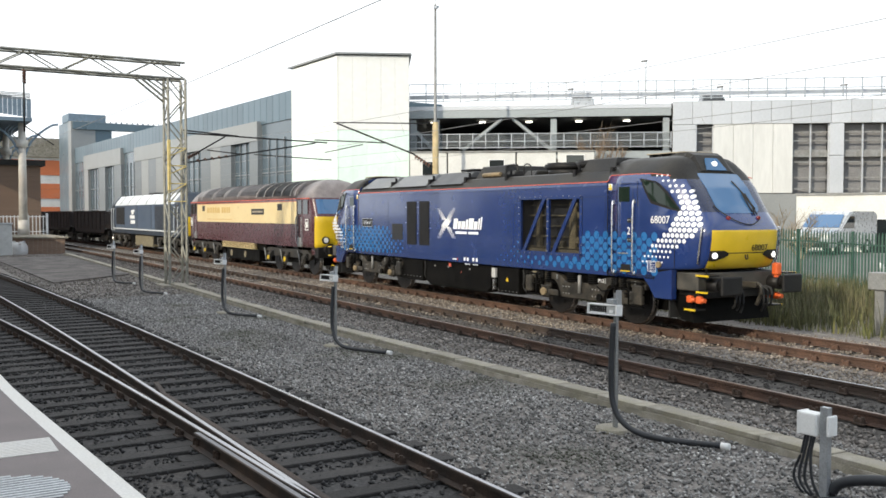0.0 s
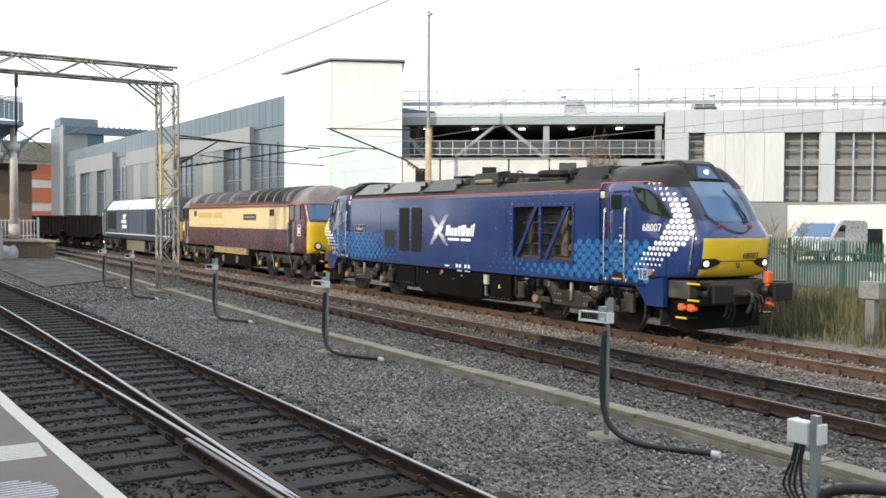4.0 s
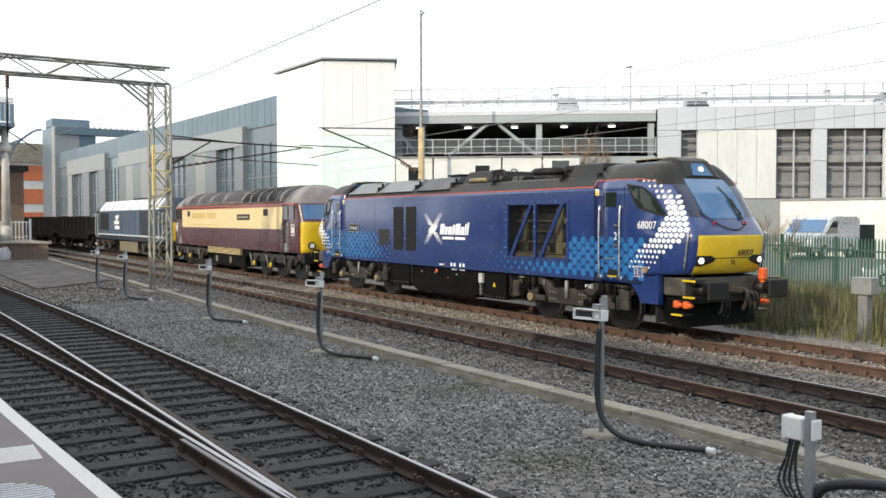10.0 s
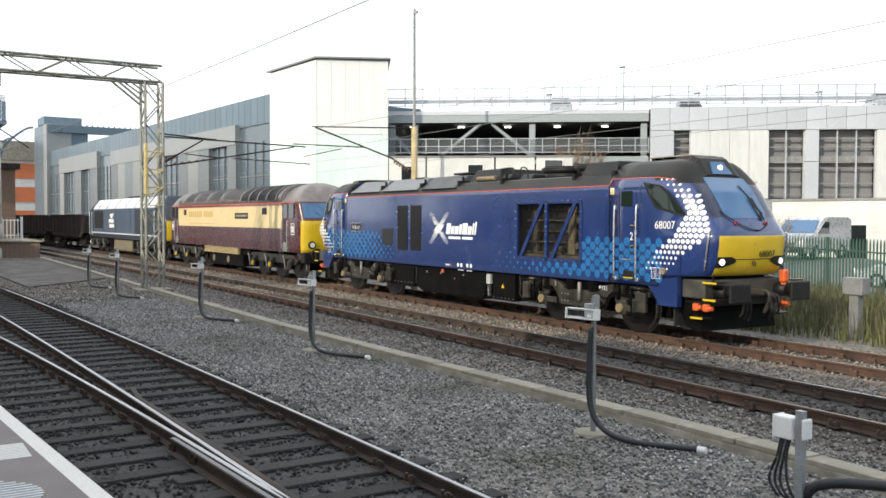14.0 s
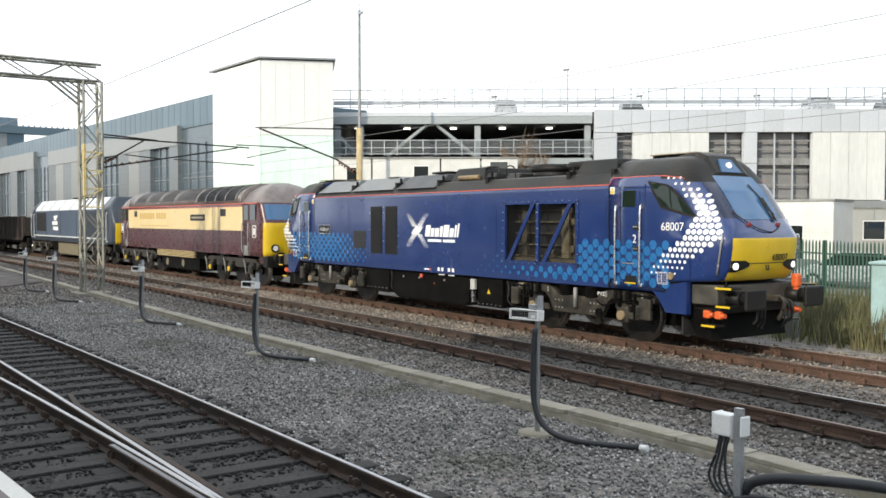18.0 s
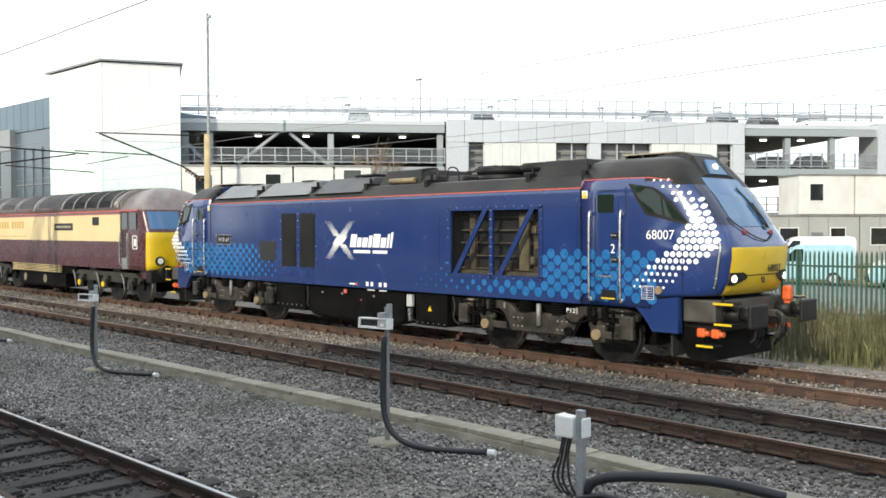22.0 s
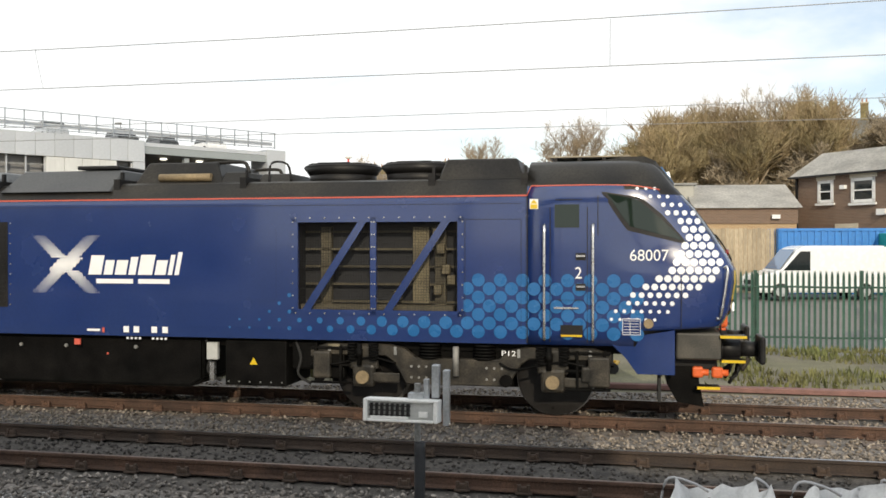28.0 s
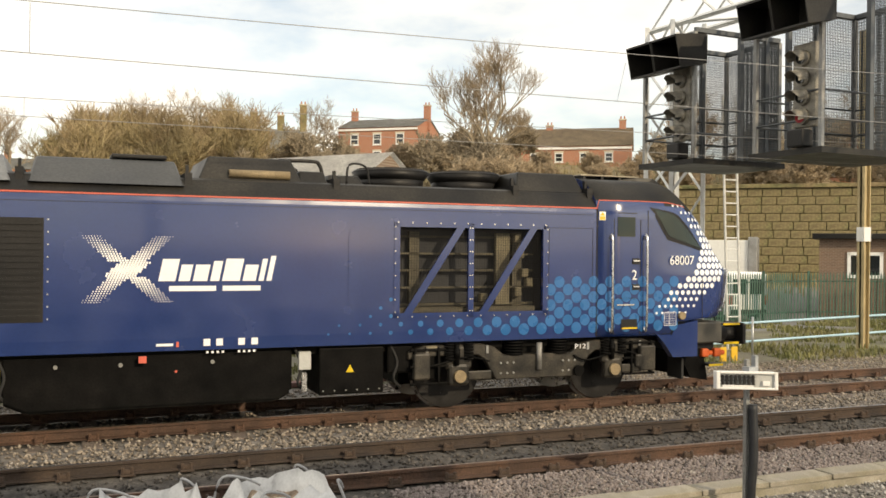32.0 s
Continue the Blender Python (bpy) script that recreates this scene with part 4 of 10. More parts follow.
def build_portal():
    top = thing("catenary_portal", "riveted steel lattice portal over the tracks", "gantry")
    bm = bmesh.new()
    lattice(bm, (-33.7, 8.9, -0.15), (-33.7, 8.9, 7.3), 0.62, 0.62, 10, 0.05, 0.024)
    part("mast", bm, "mast_steel", top, "lattice mast with a yellow band")
    bm = bmesh.new()
    lattice(bm, (-33.7, 9.2, 7.6), (-33.7, -6.5, 7.6), 0.6, 0.58, 15, 0.045, 0.022)
    part("beam", bm, "mast_steel", top)
    bm = bmesh.new()
    for s in (-0.3, 0.3):
        cyl(bm, (-33.7 + s, 8.6, 6.5), (-33.7 + s, 7.5, 7.35), 0.04, seg=4)
        cyl(bm, (-33.7 + s, 8.6, 6.9), (-33.7 + s, 8.0, 7.3), 0.03, seg=4)
    part("knee_brace", bm, "mast_steel", top)
    # yellow lattice strip up one corner of the mast
    bm = bmesh.new()
    lattice(bm, (-33.32, 8.58, 3.3), (-33.32, 8.58, 5.1), 0.05, 0.05, 3, 0.03, 0.015)
    for k in range(7):
        z = 2.9 + 0.32 * k
        cyl(bm, (-33.35, 8.57, z), (-33.35, 9.2, z + (0.3 if k % 2 else -0.0)), 0.02, seg=4)
    tagged(part("painted_band", bm, "yellow_dull", top), kind="stuff")
    boxes("footing", "concrete", top, (-34.3, -33.1, 8.3, 9.5, -0.35, -0.10), bevel=0.03)
    # cantilevers for two lines
    for y0, y1, z in ((9.2, 10.9, 4.6), (9.2, 14.5, 4.5), (3.9, 3.9, 4.7)):
        bm = bmesh.new()
        if y0 != y1:
            tube(bm, [(-33.7, y0, z + 0.9), (-33.5, y1 + 0.3, z + 0.75)], 0.03, 6)
            tube(bm, [(-33.7, y0, z - 0.2), (-33.5, y1 - 0.2, z + 0.72)], 0.03, 6)
            tube(bm, [(-33.6, (y0 + y1) / 2, z + 0.2), (-33.5, y1 + 0.5, z + 0.08)], 0.022, 6)
        else:
            tube(bm, [(-33.7, y0, 7.3), (-33.7, y0, z + 0.5)], 0.03, 6)
            tube(bm, [(-33.7, y0, z + 0.7), (-33.7, y0 + 0.9, z + 0.1)], 0.022, 6)
        part("cantilever", bm, "loco_black", top)
        bm = bmesh.new()
        for k in range(5):
            q = 0.10 + 0.05 * k
            c = Vector((-33.7, y0 + (y1 - y0) * q, z - 0.2 + 0.92 * q)) if y0 != y1 else Vector((-33.7, y0, 7.2 - 0.09 * k))
            cyl(bm, c, c + Vector((0, 0.03, 0.05)), 0.085, 0.06, 8)
        part("insulator", bm, "insulator", top)


M["yellow_dull"] = mat("yellow_dull", (0.62, 0.50, 0.20), 0.6, var=0.15)
M["insulator"] = mat("insulator", (0.13, 0.06, 0.035), 0.35, var=0.1)
build_portal()


def build_cantilever_mast():
    top = thing("catenary_mast", "pale catenary mast with black registration arms", "mast", "catenary masts", at=pose(-29.5, 17.4, -0.2))
    bm = bmesh.new()
    cyl(bm, (0, 0, 0), (0, 0, 6.05), 0.13, 0.11, 10)
    part("post", bm, "wood_post", top)
    bm = bmesh.new()
    tube(bm, [(0, -0.05, 4.35), (-0.5, -0.7, 4.9), (-2.2, -3.0, 6.05)], 0.035, 6)
    tube(bm, [(0, -0.05, 6.0), (-2.3, -3.1, 6.08)], 0.025, 6)
    tube(bm, [(-1.1, -1.5, 5.3), (-2.9, -3.6, 5.45)], 0.025, 6)
    tube(bm, [(-1.6, -2.2, 5.25), (-2.4, -3.4, 4.95)], 0.018, 6)
    part("cantilever", bm, "loco_black", top)
    bm = bmesh.new()
    for k in range(6):
        c = Vector((-0.10 - 0.06 * k, -0.2 - 0.075 * k, 4.45 + 0.062 * k))
        cyl(bm, c, c + Vector((-0.03, -0.04, 0.03)), 0.09, 0.06, 8)
    part("insulator", bm, "insulator", top)


build_cantilever_mast()


def build_wires():
    for nm, fn, z0, sag in (("contact_wire", line_mid, 4.53, 0.0), ("carrier_wire", line_mid, 5.08, 0.18), ("contact_wire", line_train, 4.32, 0.0), ("carrier_wire", line_train, 4.58, 0.10),
                            ("contact_wire", line_near, 4.50, 0.0)):
        bm = bmesh.new()
        pts = []
        for i in range(121):
            x = -140 + 2.0 * i
            span = ((x + 33.5) % 50) / 50
            pts.append((x, fn(x) + (0.2 if nm == "contact_wire" else 0.0), z0 + sag * (4 * (span - 0.5) ** 2) * 2 - sag * 0.5))
        tube(bm, pts, 0.0055, 5)
        tagged(part(nm, bm, "wire"), "thin overhead electric wire above a track", "wire", "overhead wires")
    for fn, za, zb in ((line_mid, 4.53, 5.02), (line_train, 4.32, 4.55)):
        for i in range(12):
            x = -58 + 7.3 * i
            bm = bmesh.new()
            cyl(bm, (x, fn(x) + 0.18, za), (x, fn(x), zb), 0.003, seg=4)
            tagged(part("dropper", bm, "wire"), "short dropper between two overhead wires", "wire", "droppers")


build_wires()


# ---- lineside: trough, lamps, bags ----
def build_trough():
    top = tagged(new("cable_trough"), "concrete cable trough with pale lids", "trough", kind="structure")
    meshes = []
    for k in range(3):
        bm = bmesh.new()
        box(bm, -0.455, 0.455, -0.14, 0.14, -0.03, 0.03, bevel=0.008)
        for v in bm.verts:
            v.co += Vector((0, 0, 0.005 * noise.noise(v.co * 3 + Vector((k * 9, 0, 0)))))
        o = part("lid", bm, "concrete", top)
        meshes.append(o.data)
        bpy.data.objects.remove(o)
    bm = bmesh.new()
    x = -62.0
    i = 0
    while x < 20:
        y = trough_y(x)
        a = math.degrees(math.atan(trough_y(x + 0.5) - trough_y(x - 0.5)))
        o = new("lid", meshes[i % 3])
        o.parent = top
        o.matrix_basis = pose(x, y + 0.012 * random.uniform(-1, 1), -0.075 + 0.006 * random.uniform(-1, 1), random.uniform(-1, 1), random.uniform(-0.6, 0.6), a + random.uniform(-0.5, 0.5))
        x += 0.925
        i += 1
    pts = [-63 + 2 * k for k in range(43)]
    rows = [[bm.verts.new((x, trough_y(x) + d, z)) for d, z in ((-0.155, -0.3), (-0.155, -0.108), (0.155, -0.108), (0.155, -0.3))] for x in pts]
    for p, q in zip(rows, rows[1:]):
        for k in range(3):
            bm.faces.new((p[k], q[k], q[k + 1], p[k + 1]))
    part("trough_body", bm, "concrete", top)


def trough_y(x):
    return 8.50 + 0.0105 * (x + 8) if x < -8 and x > -20 else (8.37 - 0.028 * (x + 20) if x <= -20 else 8.50 - 0.030 * (x + 8))


build_trough()


def build_lamp(x, y, turn, h=1.22, mound=True, cable=True, tail=1.55, size=0.66):
    """A ground lamp on a short post: louvred head, bracket, black hose to the trough."""
    top = thing("platform_lamp", "low pale grey louvred lamp on a galvanised post", "lamp", "low lamps", at=pose(x, y, -0.18, 0, 0, 0))
    bm = bmesh.new()
    box(bm, -0.022, 0.022, -0.022, 0.022, 0, h + 0.34)
    part("post", bm, "galv_dull", top)
    head = thing_part("lamp_head", top)
    head.matrix_basis = pose(-0.10, -0.08, h + 0.14, -4, 0, turn) @ Matrix.Scale(size, 4)
    bm = bmesh.new()
    for q in ((-0.34, -0.30, -0.12, 0.06, -0.10, 0.10), (0.30, 0.34, -0.12, 0.06, -0.10, 0.10), (-0.30, 0.30, -0.12, 0.06, 0.075, 0.10), (-0.30, 0.30, -0.12, 0.06, -0.10, -0.075)):
        box(bm, *q, bevel=0.008)
    box(bm, -0.30, 0.30, 0.0, 0.05, -0.075, 0.075)
    part("case", bm, "plastic_white", head)
    bm = bmesh.new()
    for i in range(8):
        box(bm, -0.28 + 0.048 * i, -0.256 + 0.048 * i, -0.105, 0.0, -0.05, 0.06)
    for j in range(3):
        box(bm, -0.29, 0.09, -0.10, 0.02, -0.045 + 0.04 * j, -0.037 + 0.04 * j)
    part("louvre", bm, "loco_black", head)
    boxes("louvre_backing", "cab_grey", head, (-0.30, 0.30, -0.085, -0.01, -0.076, 0.076))
    boxes("reflector", "plastic_white", head, (-0.27, 0.07, -0.112, -0.10, -0.072, -0.050), (0.17, 0.25, -0.118, -0.10, -0.05, 0.0))
    boxes("blank_plate", "cab_grey", head, (0.09, 0.30, -0.09, 0.02, -0.075, 0.075))
    bm = bmesh.new()
    box(bm, 0.06, 0.10, -0.06, 0.0, h + 0.20, h + 0.38)
    box(bm, -0.06, 0.06, -0.10, 0.0, h + 0.22, h + 0.27)
    part("bracket", bm, "galv", top)
    if cable:
        bm = bmesh.new()
        tube(bm, bent([(0.02, -0.06, h - 0.02), (0.01, -0.08, h * 0.6), (0.06, -0.09, 0.35), (0.28, -0.08, 0.12), (0.7, 0.0, 0.045), (tail, 0.35, 0.05)], 7), 0.036, 10)
        ho = part("hose", bm, "cable", top, "thick black cable hose")
        bm = bmesh.new()
        cyl(bm, (tail, 0.35, 0.05), (tail + 0.09, 0.39, 0.05), 0.04, seg=8)
        part("hose_end", bm, "plastic_white", ho)
    else:
        bm = bmesh.new()
        tube(bm, bent([(0.03, -0.06, h - 0.12), (0.03, -0.08, h * 0.5), (0.0, -0.08, 0.2), (0.0, -0.06, 0.0)], 6), 0.045, 8)
        part("hose", bm, "cable", top, "thick black cable hose")
    if mound:
        bm = bmesh.new()
        cyl(bm, (0, 0, -0.05), (0, 0, 0.035), 0.26, 0.23, 14)
        for v in bm.verts:
            v.co += Vector((noise.noise(v.co * 4), noise.noise(v.co * 4 + Vector((5, 0, 0))), 0)) * 0.03
        part("footing", bm, "concrete", top)
    return top


build_lamp(-8.45, 7.53, 12, h=1.33, tail=1.35)
build_lamp(-16.69, 7.54, 14)
build_lamp(-23.81, 7.57, 14)
build_lamp(-31.79, 7.25, 16, mound=False)
build_lamp(-36.76, 7.35, 16, mound=False)
build_lamp(-1.18, 7.55, -4, h=1.20, mound=True, cable=False, size=0.9)
build_lamp(7.15, 7.55, -30, h=1.22, mound=True, cable=False, size=0.9)
bm = bmesh.new()
box(bm, 0.24, 0.34, -0.05, 0.02, -0.10, 0.26)
for q in (0.36, 0.44):
    pass
t = thing("lamp_stay", "short galvanised stay beside a low lamp", "bracket", at=pose(-1.18, 7.5, 0.94))
boxes("stay", "galv", t, (0.13, 0.19, -0.04, 0.04, 0.32, 0.58), (0.22, 0.27, -0.04, 0.04, 0.10, 0.54), bevel=0.006)
bm.free()


def build_switch_box():
    top = thing("junction_box", "white plastic junction box on a steel post with cables", "junction box", at=pose(-5.45, 7.33, -0.18))
    boxes("post", "galv", top, (0.05, 0.13, -0.04, 0.02, 0, 0.86))
    boxes("box", "plastic_white", top, (-0.16, 0.035, -0.08, 0.06, 0.58, 0.79), bevel=0.015)
    boxes("side_box", "plastic_white", top, (0.135, 0.165, -0.07, 0.06, 0.60, 0.79), bevel=0.012)
    boxes("lid", "plastic_white", top, (-0.17, -0.145, -0.085, 0.065, 0.575, 0.795), bevel=0.006)
    for k, (dx, end) in enumerate(((-0.13, -0.22), (-0.10, -0.16), (-0.06, -0.10), (-0.03, -0.02))):
        bm = bmesh.new()
        tube(bm, bent([(dx, 0, 0.58), (dx - 0.02, -0.03, 0.4), (end, -0.05, 0.18), (end + 0.06, -0.04, 0.05), (end + 0.1, 0.0, 0.0)], 5), 0.014, 6)
        part("cable", bm, "cable", top)
    bm = bmesh.new()
    tube(bm, bent([(0.12, 0.02, 0.02), (0.2, 0.06, 0.17), (0.5, 0.2, 0.25), (1.2, 0.55, 0.27), (1.75, 0.85, 0.17)], 7), 0.05, 10)
    part("hose", bm, "cable", top)
    bm = bmesh.new()
    tube(bm, bent([(0.10, -0.1, 0.02), (0.35, 0.0, 0.07), (0.7, 0.1, 0.03), (0.95, 0.0, 0.05)], 6), 0.022, 6)
    part("loose_cable", bm, "cable", top)


build_switch_box()


def bulk_bag(x, y, s, h, seed, folded=0.2, z=-0.18, sides=True):
    """A woven bulk bag, slumped, with its top edge folded open and rubble in it."""
    top = thing("bulk_bag", "white woven bulk bag, open and creased", "bag", "bulk bags", at=pose(x, y, z, 0, 0, 7 * seed))
    bm = bmesh.new()
    n, m = 28, 9
    rows = []
    for j in range(m + 1):
        t = j / m
        row = []
        for i in range(n):
            a = i * math.tau / n
            c, q = math.cos(a), math.sin(a)
            k = 1 / max(abs(c), abs(q)) * 0.55 + 0.45
            r = s * k * (0.92 + 0.10 * math.sin(math.pi * t) - 0.12 * t * t)
            v = Vector((r * c, r * q, h * t))
            v += Vector((c, q, 0)) * (0.06 * noise.noise((c * 2.2 + seed * 7, q * 2.2, t * 2.5)) + 0.03 * noise.noise((c * 6 + seed, q * 6, t * 5)))
            if j == m:
                v.z += 0.13 * noise.noise((c * 2.6 + seed * 3, q * 2.6, 1.0))
            row.append(bm.verts.new(v))
        rows.append(row)
    inner = [bm.verts.new(v.co * 0.86 + Vector((0, 0, -0.06))) for v in rows[-1]]
    low = [bm.verts.new(Vector((v.co.x * 0.84, v.co.y * 0.84, h * 0.78))) for v in rows[-1]]
    rows += [inner, low]
    for a, b in zip(rows, rows[1:]):
        for i in range(n):
            bm.faces.new((a[i], a[(i + 1) % n], b[(i + 1) % n], b[i])).smooth = True
    part("fabric", bm, "bag", top)
    bm = bmesh.new()
    g = 8
    vs = [[bm.verts.new((s * 1.05 * (i / g - 0.5) * 1.5, s * 1.05 * (j / g - 0.5) * 1.5, h * 0.80 + 0.10 * noise.noise((i * 0.9, j * 0.9, seed)))) for j in range(g + 1)] for i in range(g + 1)]
    for i in range(g):
        for j in range(g):
            bm.faces.new((vs[i][j], vs[i + 1][j], vs[i + 1][j + 1], vs[i][j + 1]))
    part("rubble_fill", bm, "rubble", top)
    for k in range(4):
        a = math.pi / 4 + k * math.pi / 2
        c, q = math.cos(a), math.sin(a)
        bm = bmesh.new()
        tube(bm, bent([(c * s * 1.30, q * s * 1.30, h * 0.45), (c * s * 1.26, q * s * 1.26, h * 0.80), (c * s * 1.10, q * s * 1.10, h * 1.03), (c * s * 0.92 + 0.12, q * s * 0.92, h * 1.0), (c * s * 0.8 + 0.2, q * s * 0.8, h * 0.92)], 4), 0.011, 4)
        part("strap", bm, "strap_grey", top)


M["strap_grey"] = mat("strap_grey", (0.42, 0.42, 0.43), 0.7, var=0.1)
bulk_bag(1.20, 7.55, 0.44, 0.76, 1)
bulk_bag(2.20, 7.50, 0.43, 0.79, 2)
bulk_bag(-2.95, 19.3, 0.48, 0.95, 3)
bulk_bag(-1.85, 19.2, 0.50, 1.00, 4)
bulk_bag(-0.95, 20.9, 0.46, 0.80, 5)
bulk_bag(-66.0, 7.2, 0.7, 0.8, 6)


M["rail_pinkish"] = mat("rail_pinkish", (0.22, 0.12, 0.105), 0.85, var=0.2)
M["teal_deep"] = mat("teal_deep", (0.02, 0.30, 0.26), 0.5, var=0.1)
M["olive"] = mat("olive", (0.12, 0.13, 0.075), 0.6, var=0.15)
M["timber_pale"] = mat("timber_pale", (0.40, 0.33, 0.23), 0.85, var=0.2, scale=3, fine=20, stretch=(1, 1, 0.2), random_amount=0.2)
M["slate_brown"] = mat("slate_brown", (0.27, 0.215, 0.15), 0.8, var=0.2, scale=0.8, fine=9)
M["lamp_red"] = mat("lamp_red", (0.62, 0.06, 0.045), 0.5, var=0.06)


# ---- far side: fence, yard, cabinets ----
FENCE = [(-46, 34), (-22, 29.3), (-15, 27.6), (-4, 24.9), (4.4, 26.0), (13.7, 26.6), (31, 30.0), (46, 27.0)]


def fence_point(x):
    return float(np.interp(x, [p[0] for p in FENCE], [p[1] for p in FENCE]))


def build_fence():
    top = thing("palisade_fence", "green steel palisade fence along the railway", "fence")
    bm = bmesh.new()
    w = 0.034
    vs = [(-w, 0, 0), (w, 0, 0), (w, 0, 1.95), (w * 0.5, 0, 2.12), (0, 0, 2.02), (-w * 0.5, 0, 2.12), (-w, 0, 1.95)]
    a = [bm.verts.new((x, 0.016 - 0.5 * abs(x), z)) for x, y, z in vs]
    b = [bm.verts.new((x, 0.022 - 0.5 * abs(x) + 0.006, z)) for x, y, z in vs]
    bm.faces.new(a), bm.faces.new(b[::-1])
    for k in range(7):
        bm.faces.new((a[k], b[k], b[(k + 1) % 7], a[(k + 1) % 7]))
    first = part("pale", bm, "palisade", top)
    me = first.data
    first.matrix_basis = pose(-24.0, fence_point(-24.0), ground_z(-24, fence_point(-24)))
    x, n = -23.87, 1
    while x < 14.5 and n < 296:
        y = fence_point(x)
        share("pale", me, top, pose(x, y, ground_z(x, y) + 0.03, 0, 0, math.degrees(math.atan(fence_point(x + 0.1) - fence_point(x - 0.1)) / 0.2 * 0.2)))
        x += 0.148
        n += 1
    rest = bmesh.new()
    for x0, x1 in ((-45.5, -24.1), (x, 45.5)):
        q = x0
        while q < x1:
            y = fence_point(q)
            z = ground_z(q, y)
            prism(rest, [(q - w, z), (q + w, z), (q + w, z + 1.95), (q, z + 2.12), (q - w, z + 1.95)], y, y + 0.012)
            q += 0.16
    tagged(part("far_pale", rest, "palisade", top), kind="stuff")
    for dz in (0.35, 1.70):
        bm = bmesh.new()
        pts = []
        q = -45.5
        while q < 45.5:
            pts.append((q, fence_point(q) + 0.05, ground_z(q, fence_point(q)) + dz))
            q += 1.0
        tube(bm, pts, 0.028, 4)
        part("fence_rail", bm, "palisade", top)
    q = -45
    while q < 45:
        y = fence_point(q)
        boxes("fence_post", "palisade", top, (q - 0.045, q + 0.045, y + 0.06, y + 0.14, ground_z(q, y) - 0.1, ground_z(q, y) + 2.15))
        q += 2.75


build_fence()


def cabinet(name, label, x, y, w, d, h, m, turn=0.0, plinth=False):
    top = thing(name, label, "cabinet", "lineside cabinets", at=pose(x, y, -0.22, 0, 0, turn))
    z0 = 0.0
    if plinth:
        boxes("plinth", "concrete", top, (-w / 2 - 0.06, w / 2 + 0.06, -d / 2 - 0.06, d / 2 + 0.06, 0, 0.45), bevel=0.02)
        z0 = 0.45
    boxes("body", m, top, (-w / 2, w / 2, -d / 2, d / 2, z0, z0 + h), bevel=0.02)
    boxes("lid", m, top, (-w / 2 - 0.05, w / 2 + 0.05, -d / 2 - 0.05, d / 2 + 0.05, z0 + h, z0 + h + 0.06), bevel=0.012)
    boxes("door_joint", "loco_black", top, (-0.006, 0.006, -d / 2 - 0.004, -d / 2, z0 + 0.06, z0 + h - 0.05))
    for s in (-0.12, 0.10):
        boxes("catch", "galv", top, (s, s + 0.03, -d / 2 - 0.03, -d / 2, z0 + h * 0.5, z0 + h * 0.5 + 0.12))
    return top


cabinet("cabinet", "pale turquoise metal cabinet beside the track", -10.25, 19.75, 1.25, 0.85, 1.72, "teal", 14)
cabinet("cabinet", "tall pale grey cabinet on a concrete base", -5.6, 21.4, 1.3, 0.8, 2.0, "cab_grey", 8, True)
cabinet("cabinet", "white slim lineside cabinet", 10.45, 17.6, 0.62, 0.5, 1.72, "plastic_white", 5)
t = thing("switch_post", "grey box on a square steel post", "post", at=pose(-12.2, 18.5, -0.2))
boxes("post", "galv_dull", t, (-0.11, 0.11, -0.10, 0.10, 0, 1.0), bevel=0.01)
boxes("box", "galv_dull", t, (-0.24, 0.24, -0.16, 0.16, 1.0, 1.38), bevel=0.02)
t = thing("step_stool", "white wooden step stool by the fence", "stool", at=pose(7.35, 23.2, -0.25))
boxes("seat", "plastic_white", t, (-0.35, 0.35, -0.2, 0.2, 0.45, 0.52), bevel=0.01)
for s in (-1, 1):
    boxes("leg", "plastic_white", t, (s * 0.3 - 0.04, s * 0.3 + 0.04, -0.16, 0.16, 0, 0.45))
t = thing("sign_board", "back of a grey metal sign on two posts", "sign", at=pose(-2.7, 22.6, -0.25))
boxes("board", "galv_dull", t, (-0.62, 0.62, -0.02, 0.0, 0.75, 2.1), bevel=0.01)
boxes("stiffener", "galv", t, (-0.6, 0.6, -0.05, -0.02, 1.05, 1.10), (-0.6, 0.6, -0.05, -0.02, 1.75, 1.80))
for s in (-0.38, 0.38):
    boxes("post", "galv", t, (s - 0.04, s + 0.04, -0.12, -0.05, 0, 2.2))


def trolley(x, y, turn):
    top = thing("rail_trolley", "yellow hand trolley frame for track work", "trolley", "track trolleys", at=pose(x, y, -0.2, 0, 0, turn))
    for a, b in (((-0.4, 0, 0.2), (0.4, 0, 0.2)), ((-0.4, 0.5, 0.2), (0.4, 0.5, 0.2)), ((-0.4, 0, 0.2), (-0.4, 0.5, 0.2)), ((0.4, 0, 0.2), (0.4, 0.5, 0.2)), ((-0.1, 0.2, 0.2), (-0.1, 0.25, 1.35)), ((0.1, 0.2, 0.2), (0.1, 0.25, 1.25)), ((-0.1, 0.22, 0.8), (0.1, 0.22, 0.8))):
        bm = bmesh.new()
        cyl(bm, a, b, 0.035, seg=8)
        part("frame_tube", bm, "yellow_plant", top)
    for s in (-0.35, 0.35):
        bm = bmesh.new()
        cyl(bm, (s, -0.05, 0.12), (s, 0.05, 0.12), 0.12, seg=12)
        part("wheel", bm, "rubber", top)
    boxes("clamp", "orange", top, (-0.14, 0.14, 0.14, 0.30, 1.25, 1.42), bevel=0.02)


